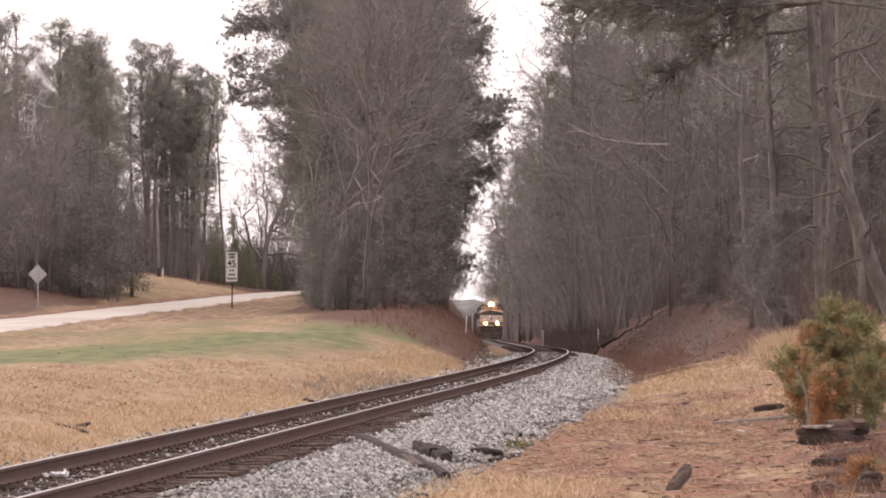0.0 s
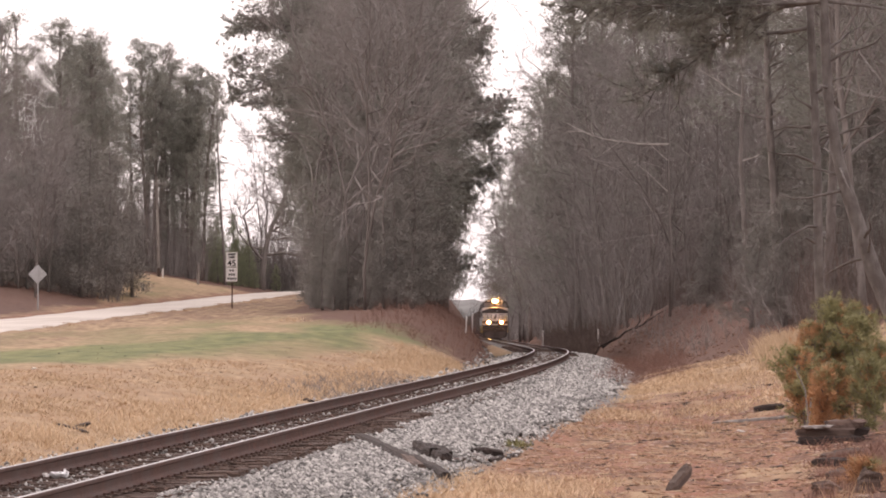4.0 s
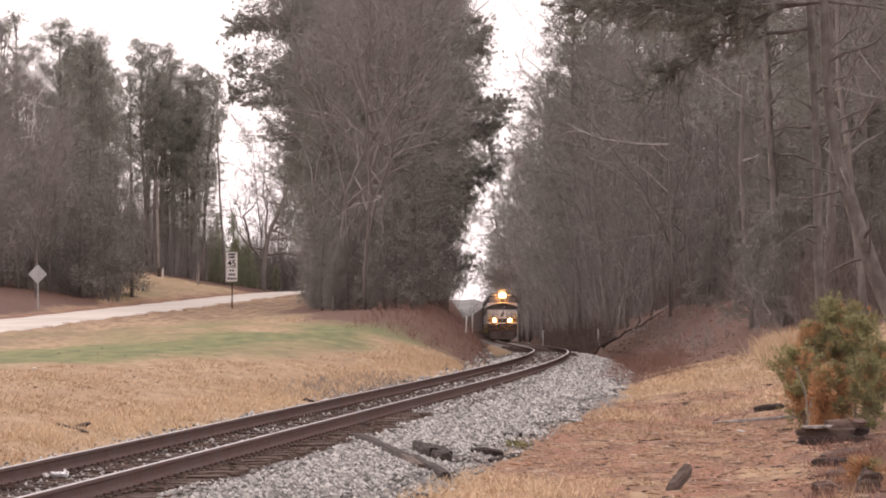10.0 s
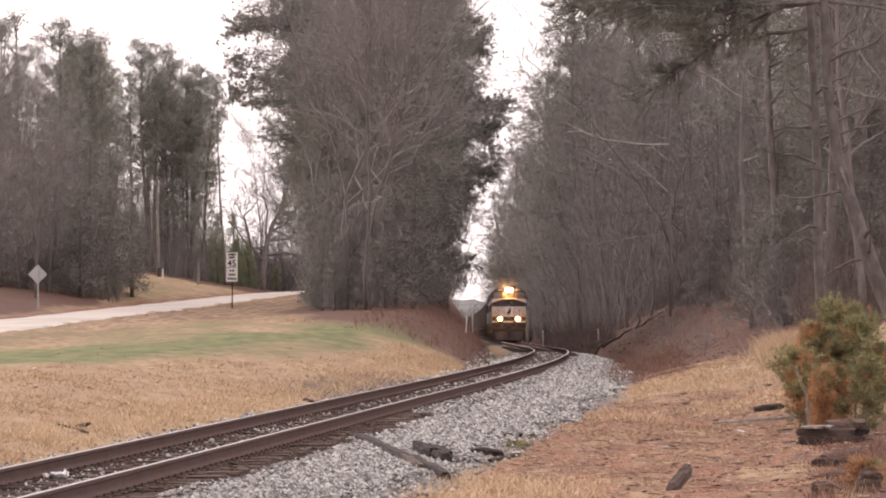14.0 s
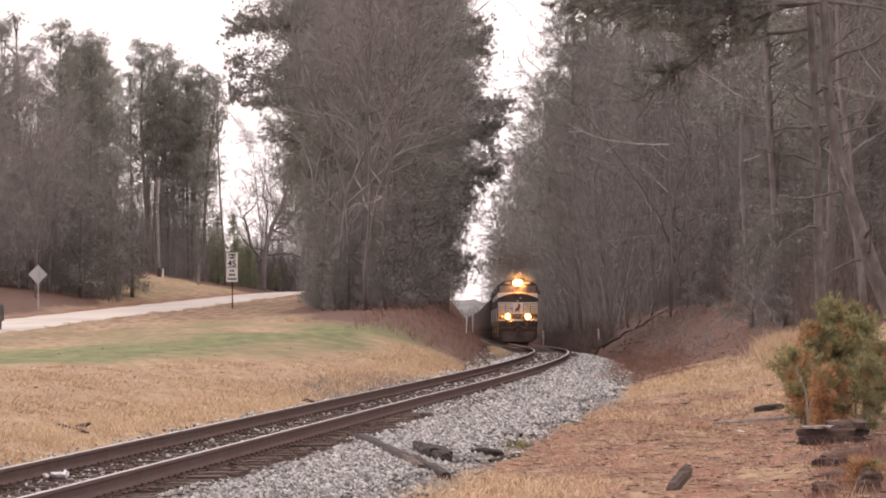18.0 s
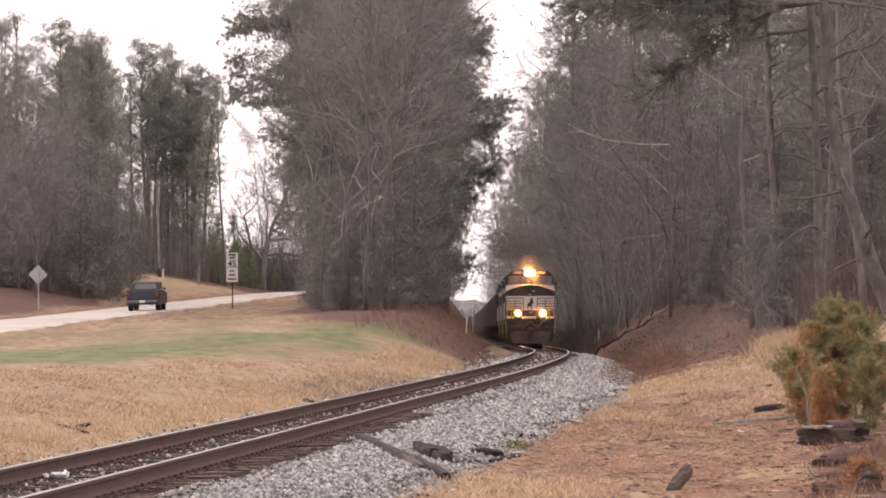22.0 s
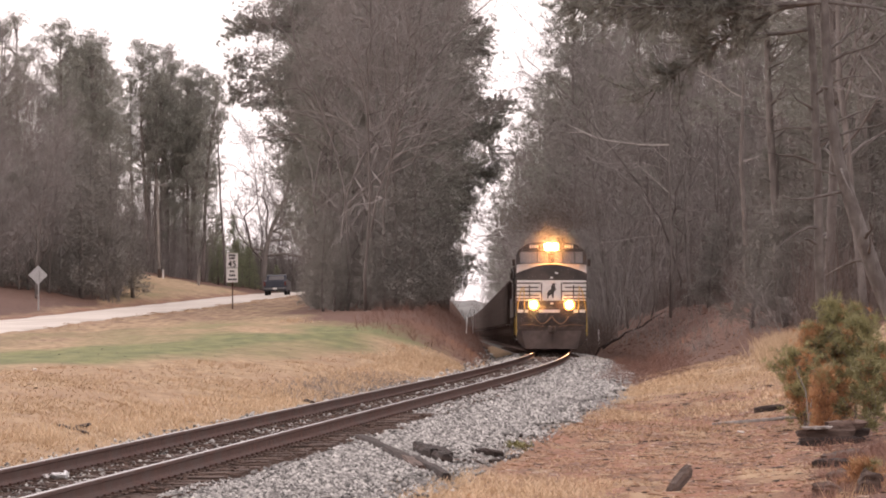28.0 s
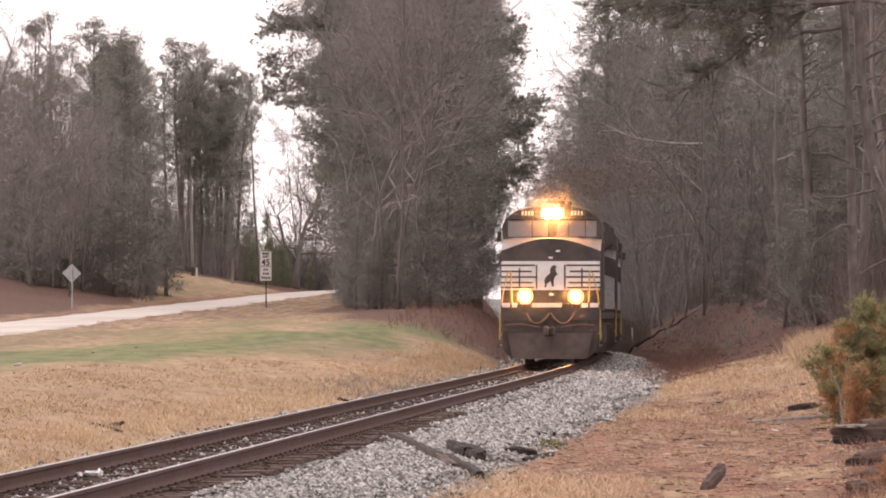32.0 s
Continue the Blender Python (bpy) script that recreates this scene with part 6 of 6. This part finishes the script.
        part("nose_stripe", Shape().box((sx * 0.95, 1.02, 2.6), (0.05, 0.012, 0.6), 0.003), M_BLACK, nose)
    s = Shape()
    s.prism([(-0.20, 2.32), (-0.13, 2.32), (-0.12, 2.42), (0.0, 2.50), (0.04, 2.34), (0.10, 2.34), (0.09, 2.52), (0.13, 2.64), (0.22, 2.72), (0.17, 2.77), (0.14, 2.90), (0.19, 2.94), (0.12, 3.0), (0.03, 2.96), (-0.02, 2.84), (-0.02, 2.74), (-0.12, 2.66), (-0.20, 2.54), (-0.18, 2.42)], "y", 1.012, 1.028)
    part("emblem", s, M_BLACK, nose, "dark plain emblem shape")
    for x, z in ((0.22, 3.42), (0.0, 3.22), (0.02, 2.1)):
        part("fitting", Shape().box((x, 1.03, z), (0.13, 0.05, 0.06), 0.01), M_WHITE, nose)
    # cab
    s = Shape()
    s.prism([(-1.54, 1.62), (1.54, 1.62), (1.54, 4.22), (1.42, 4.45), (1.1, 4.68), (0.6, 4.80), (-0.6, 4.80), (-1.1, 4.68), (-1.42, 4.45), (-1.54, 4.22)], "y", 2.45, 5.3)
    cab = part("cab", s, M_BLACK, loco)
    part("cab_visor", Shape().box((0, 2.38, 4.43), (2.75, 0.16, 0.05), 0.015), M_BLACK, cab)
    for x0, x1, bars in ((-1.36, -0.14, (-0.62,)), (0.14, 1.36, (0.5, 1.02))):
        w = part("windshield", Shape().box(((x0 + x1) / 2, 2.43, 4.12), (x1 - x0, 0.04, 0.5), 0.01), M_PANE, cab)
        for b in bars:
            part("mullion", Shape().box((b, 2.40, 4.12), (0.035, 0.03, 0.5), 0.004), M_BLACK, w)
        part("wiper", Shape().tube([((x0 + x1) / 2 - 0.25, 2.39, 3.80), ((x0 + x1) / 2 + 0.2, 2.38, 3.88)], 0.02, 4), M_BLACK, w)
    part("window_frame", Shape().box((0, 2.42, 3.85), (2.9, 0.06, 0.05), 0.01), M_BLACK, cab)
    for sx in (-1, 1):
        part("side_window", Shape().box((sx * 1.545, 3.7, 3.95), (0.02, 1.5, 0.62), 0.006), M_PANE, cab)
        part("mirror", Shape().box((sx * 1.64, 2.75, 3.9), (0.14, 0.05, 0.3), 0.02), M_DUST, cab)
        nb = part("number_board", Shape().box((sx * 0.76, 2.41, 4.60), (0.5, 0.1, 0.22), 0.015), M_BLACK, cab)
        for k in range(4):
            part("numeral_bar", Shape().box((sx * 0.76 + (k - 1.5) * 0.1, 2.355, 4.60), (0.055, 0.012, 0.13), 0.003), M_WHITE, nb)
    hl = part("headlight", Shape().box((0, 2.40, 4.58), (0.72, 0.14, 0.40), 0.05), M_BLACK, cab)
    # Wide discs that glow when lit, a halo built round the lenses.
    for sx in (-0.145, 0.145):
        part("reflector", Shape().tube([(sx, 2.335, 4.58), (sx, 2.318, 4.58)], 0.195, 18), glow, hl)
    for sx in (-0.145, 0.145):
        part("lens", Shape().tube([(sx, 2.33, 4.58), (sx, 2.30, 4.58)], 0.14, 18), lamp, hl)
    part("air_horn", Shape().tube([(0.3, 3.6, 4.9), (0.3, 3.1, 4.92)], [0.05, 0.1], 8).tube([(0.5, 3.6, 4.9), (0.5, 3.2, 4.92)], [0.05, 0.09], 8).box((0.4, 3.6, 4.84), (0.3, 0.1, 0.12), 0.02), M_DUST, cab)
    # hood, radiators, fans, doors
    s = Shape()
    s.prism([(-0.92, 1.62), (0.92, 1.62), (0.92, 4.25), (0.7, 4.5), (-0.7, 4.5), (-0.92, 4.25)], "y", 5.3, 16.5)
    hood = part("hood", s, M_BLACK, loco)
    for sx in (-1, 1):
        for k in range(11):
            dr = part("hood_door", Shape().box((sx * 0.93, 5.95 + 0.95 * k, 2.85), (0.03, 0.85, 2.1), 0.008), M_BLACK, hood)
            part("latch", Shape().box((sx * 0.955, 6.25 + 0.95 * k, 2.9), (0.03, 0.05, 0.14), 0.006), M_GALV, dr)
    s = Shape()
    s.prism([(-0.92, 1.62), (0.92, 1.62), (0.92, 3.5), (1.5, 3.9), (1.5, 4.45), (1.3, 4.62), (-1.3, 4.62), (-1.5, 4.45), (-1.5, 3.9), (-0.92, 3.5)], "y", 16.5, 20.6)
    part("radiator", s, M_BLACK, loco)
    part("exhaust_stack", Shape().box((0, 9.6, 4.62), (0.7, 1.1, 0.3), 0.04), M_DUST, loco)
    part("dynamic_brake_box", Shape().box((0, 6.3, 4.52), (1.9, 1.7, 0.34), 0.05), M_BLACK, loco)
    part("fuel_tank", Shape().box((0, 10.9, 0.86), (2.8, 5.6, 0.95), 0.2), M_DUST, loco)
    for sx in (-1, 1):
        part("walkway", Shape().box((sx * 1.25, 12.9, 1.66), (0.6, 15.0, 0.05), 0.01), M_DUST, loco)
        for k in range(9):
            part("stanchion", Shape().tube([(sx * 1.5, 5.6 + 1.85 * k, 1.66), (sx * 1.5, 5.6 + 1.85 * k, 2.72)], 0.02, 5), M_GALV, loco)
        part("side_rail", Shape().tube([(sx * 1.5, 5.5, 2.72), (sx * 1.5, 20.5, 2.72)], 0.02, 5), M_GALV, loco)
    for y in (4.1, 17.7):
        bogie(loco, y, 3, 2.7)
    return loco


# For specks added before the lamps; they catch the light as a halo.
M_HALO_SPECK = bpy.data.materials.new("halo_speck")
M_HALO_SPECK.use_nodes = True
hn, hl_ = M_HALO_SPECK.node_tree.nodes, M_HALO_SPECK.node_tree.links
h_mix, h_thin = hn.new("ShaderNodeMixShader"), hn.new("ShaderNodeBsdfTranslucent")
hn["Principled BSDF"].inputs["Base Color"].default_value = (0.34, 0.30, 0.28, 1)
hn["Principled BSDF"].inputs["Roughness"].default_value = 1.0
h_thin.inputs["Color"].default_value = (0.62, 0.57, 0.53, 1)
hl_.new(hn["Principled BSDF"].outputs[0], h_mix.inputs[1])
hl_.new(h_thin.outputs[0], h_mix.inputs[2])
h_mix.inputs[0].default_value = 0.7
hl_.new(h_mix.outputs[0], hn["Material Output"].inputs["Surface"])
M_SOOT = mat("diesel_soot", (0.10, 0.078, 0.066), (0.19, 0.15, 0.128), 1.0, rough=1.0)


def flecks(name, p, size, material, rng):
    """A loose cloud of tiny specks about the points p."""
    v = p[:, None] + rng.normal(0, 1, (len(p), 3, 3)) * (size * rng.uniform(0.6, 1.4, (len(p), 1, 1)))
    return raw_mesh(name, v.reshape(-1, 3), np.arange(3 * len(p)).reshape(-1, 3), material)


def build_lamp_halo(loco):
    # Added clouds of specks, one per lamp, shaped to glow like a halo.
    rng = np.random.default_rng(31)
    for c, n, wide in (((0, 2.25, 4.58), 40000, 0.58), ((-0.77, 0.66, 2.04), 12000, 0.38), ((0.77, 0.66, 2.04), 12000, 0.38)):
        p = np.array(c) + np.stack([rng.normal(0, wide, n), -np.abs(rng.normal(0.3, 0.45, n)), rng.normal(0, wide, n)], -1)
        tagged(part("dust_haze", flecks("dust_haze", p, 0.0035, M_HALO_SPECK, rng), None, loco, "specks added in the beam to imitate the lamp's halo"), kind="stuff")


def build_smoke():
    """Brown diesel smoke that rolls back low over the roof and the cars."""
    rng = np.random.default_rng(32)
    n = 24000
    u = rng.random(n) ** 0.8
    back = 9.6 + 70 * u
    puff = 0.6 * np.sin(back * 0.55) + 0.4 * np.sin(back * 0.23 + 1)
    p = np.stack([0.5 * puff + rng.normal(0, 1, n) * (0.5 + 1.7 * u), back + rng.normal(0, 0.6, n),
                  4.9 + 2.2 * u ** 0.6 + 0.5 * puff * u + np.abs(rng.normal(0, 1, n)) * (0.35 + 1.2 * u)], -1)
    return tagged(new("exhaust_smoke", flecks("exhaust_smoke", p, 0.02, M_SOOT, rng)), "thin brown diesel smoke trailing over the train", "smoke", kind="stuff")


def build_hopper(seed):
    rng = random.Random(seed)
    car = tagged(new("hopper_car"), "rust-brown steel hopper car heaped with coal", "freight car", group="train")
    s = Shape()
    s.prism([(-1.5, 1.35), (1.5, 1.35), (1.5, 3.75), (1.38, 3.75), (1.38, 1.6), (-1.38, 1.6), (-1.38, 3.75), (-1.5, 3.75)], "y", 0.5, 14.6)
    s.box((0, 0.56, 2.55), (2.9, 0.1, 2.4), 0.02).box((0, 14.54, 2.55), (2.9, 0.1, 2.4), 0.02)
    body = part("body", s, M_HOPPER, car)
    for sx in (-1, 1):
        for k in range(11):
            part("rib", Shape().box((sx * 1.55, 1.0 + 1.31 * k, 2.55), (0.16, 0.16, 2.35), 0.02), M_DUST, body)
        part("top_sill", Shape().box((sx * 1.5, 7.55, 3.78), (0.16, 14.2, 0.12), 0.02), M_HOPPER, body)
        part("ladder", Shape().tube([(sx * 1.35, 0.44, 1.3), (sx * 1.35, 0.44, 3.7)], 0.02, 4).tube([(sx * 0.95, 0.44, 1.3), (sx * 0.95, 0.44, 3.7)], 0.02, 4).box((sx * 1.15, 0.44, 1.9), (0.4, 0.03, 0.03)).box((sx * 1.15, 0.44, 2.4), (0.4, 0.03, 0.03)).box((sx * 1.15, 0.44, 2.9), (0.4, 0.03, 0.03)), M_GALV, body)
    for k in range(3):
        y = 3.4 + 4.15 * k
        part("hopper_bay", Shape().prism([(y - 1.7, 1.4), (y + 1.7, 1.4), (y + 0.5, 0.62), (y - 0.5, 0.62)], "x", -1.25, 1.25), M_HOPPER, body)
    s = Shape()
    nx, ny = 6, 24
    for j in range(ny):
        for i in range(nx):
            u, w = i / (nx - 1) * 2 - 1, j / (ny - 1)
            z = 3.55 + 0.55 * (1 - u * u) * min(1, 6 * w, 6 * (1 - w)) * (0.8 + 0.25 * math.sin(w * 20)) + rng.uniform(-0.05, 0.05)
            s.v.append((u * 1.38, 0.6 + 13.9 * w, z))
    for j in range(ny - 1):
        for i in range(nx - 1):
            s.f.append((j * nx + i, j * nx + i + 1, (j + 1) * nx + i + 1, (j + 1) * nx + i))
            s.mi.append(0)
    part("coal_load", s, M_COAL, car)
    part("centre_sill", Shape().box((0, 7.55, 1.1), (0.5, 15.2, 0.35), 0.03), M_DUST, car)
    for y in (2.0, 13.1):
        bogie(car, y, 2, 1.25)
    return car


LOCO = build_loco(True)
build_lamp_halo(LOCO)
LOCO_TWO = build_loco(False)
HOPPER = build_hopper(1)
TRAIN = [(LOCO, 0.0, 21.8), (build_smoke(), 0.0, 21.8), (LOCO_TWO, 22.6, 21.8), (copy_thing(LOCO_TWO, Matrix()), 45.2, 21.8)]
for k in range(38):
    TRAIN.append((HOPPER if k == 0 else copy_thing(HOPPER, Matrix()), 68.0 + 15.9 * k, 15.0))


# ---------------------------------------------------------------- pickup
M_NAVY = mat("navy_car_paint", (0.022, 0.027, 0.042), (0.036, 0.042, 0.062), 2, rough=0.3)
M_TYRE = mat("tyre_rubber", (0.016, 0.015, 0.015), (0.03, 0.028, 0.027), 8, rough=0.9)
M_TAIL = mat("tail_lamp", (0.12, 0.035, 0.032), (0.20, 0.06, 0.055), 8, rough=0.25)
M_CHROME = mat("dull_chrome", (0.10, 0.10, 0.105), (0.18, 0.175, 0.18), 6, rough=0.4, metal=0.5)


def build_pickup():
    car = tagged(new("pickup_truck"), "dark blue compact pickup truck driving on the road", "truck")
    s = Shape()
    s.prism([(0.12, 0.33), (4.75, 0.33), (4.8, 0.7), (4.72, 0.92), (3.5, 1.04), (0.12, 1.04), (0.08, 0.9)], "x", -0.84, 0.84)
    body = part("body", s, M_NAVY, car)
    for sx in (-1, 1):
        part("bed_side", Shape().box((sx * 0.80, 0.98, 1.06), (0.09, 1.8, 0.10), 0.025), M_NAVY, body)
        part("fender", Shape().box((sx * 0.835, 1.05, 0.74), (0.06, 1.1, 0.34), 0.03), M_NAVY, body)
        part("tail_light", Shape().box((sx * 0.77, 0.08, 0.86), (0.14, 0.06, 0.30), 0.015), M_TAIL, body)
        m = part("mirror", Shape().box((sx * 0.88, 3.0, 1.14), (0.14, 0.08, 0.12), 0.03), M_CHROME, body)
        part("side_window", Shape().prism([(2.05, 1.12), (3.1, 1.12), (2.75, 1.47), (2.12, 1.47)], "x", sx * 0.745, sx * 0.765), M_GLASS, body)
        part("door_handle", Shape().box((sx * 0.85, 2.15, 0.93), (0.02, 0.14, 0.035), 0.006), M_CHROME, body)
    part("tailgate", Shape().box((0, 0.09, 0.83), (1.38, 0.06, 0.46), 0.02), M_NAVY, body)
    part("bumper", Shape().box((0, -0.02, 0.50), (1.62, 0.16, 0.15), 0.035), M_CHROME, car)
    part("plate_blank", Shape().box((0, -0.115, 0.50), (0.3, 0.012, 0.13), 0.003), M_WHITE, car)
    s = Shape()
    s.prism([(1.85, 1.02), (3.55, 1.02), (2.85, 1.47), (2.6, 1.52), (2.05, 1.52), (1.95, 1.47)], "x", -0.74, 0.74)
    cab = part("cab", s, M_NAVY, car)
    part("rear_window", Shape().prism([(-0.58, 1.14), (0.58, 1.14), (0.53, 1.42), (-0.53, 1.42)], "y", 1.86, 1.90), M_PANE, cab)
    part("windshield", Shape().add([(-0.68, 3.5, 1.07), (0.68, 3.5, 1.07), (0.6, 2.93, 1.49), (-0.6, 2.93, 1.49)], [(0, 1, 2, 3)]), M_GLASS, cab)
    for x in (-0.72, 0.72):
        for y in (1.02, 3.78):
            w = part("wheel", disc(Shape(), (x, y, 0.33), (1, 0, 0), 0.33, 0.22, 20), M_TYRE, car)
            part("rim", disc(Shape(), (x * 1.03, y, 0.33), (1, 0, 0), 0.19, 0.20, 14), M_CHROME, w)
    part("exhaust_pipe", Shape().tube([(0.45, 0.1, 0.32), (0.45, 1.2, 0.34)], 0.035, 8), M_DUST, car)
    return car


PICKUP = build_pickup()


def motions():
    seconds = [0.0] + [float(t) for t in range(1, 33)]
    for ob, off, length in TRAIN:
        rows = []
        for t in seconds:
            y0 = 136.5 + 14.516 * (32 - t) + off
            a, b = track_point(y0 + length * 0.2), track_point(y0 + length * 0.8)
            w = (b - a).normalized()
            p = a - w * (length * 0.2)
            rows.append((t, pose(p.x, p.y, p.z, math.degrees(math.asin(w.z)), 0, -math.degrees(math.atan2(w.x, w.y)))))
        walk(ob, rows)
    rows = []
    for t in seconds:
        y = 195 + 16.25 * (t - 19.4)
        side = -1.35 - 0.0325 * max(0.0, min(t, 30.5) - 25.0) ** 2
        a, b = Vector((float(road_x(y)) + side, y, float(road_z(y)) - 0.015)), Vector((float(road_x(y + 3)) + side, y + 3, float(road_z(y + 3)) - 0.015))
        w = (b - a).normalized()
        rows.append((t, pose(a.x, a.y, a.z, math.degrees(math.asin(w.z)), -1.7, -math.degrees(math.atan2(w.x, w.y)))))
    walk(PICKUP, rows)


motions()
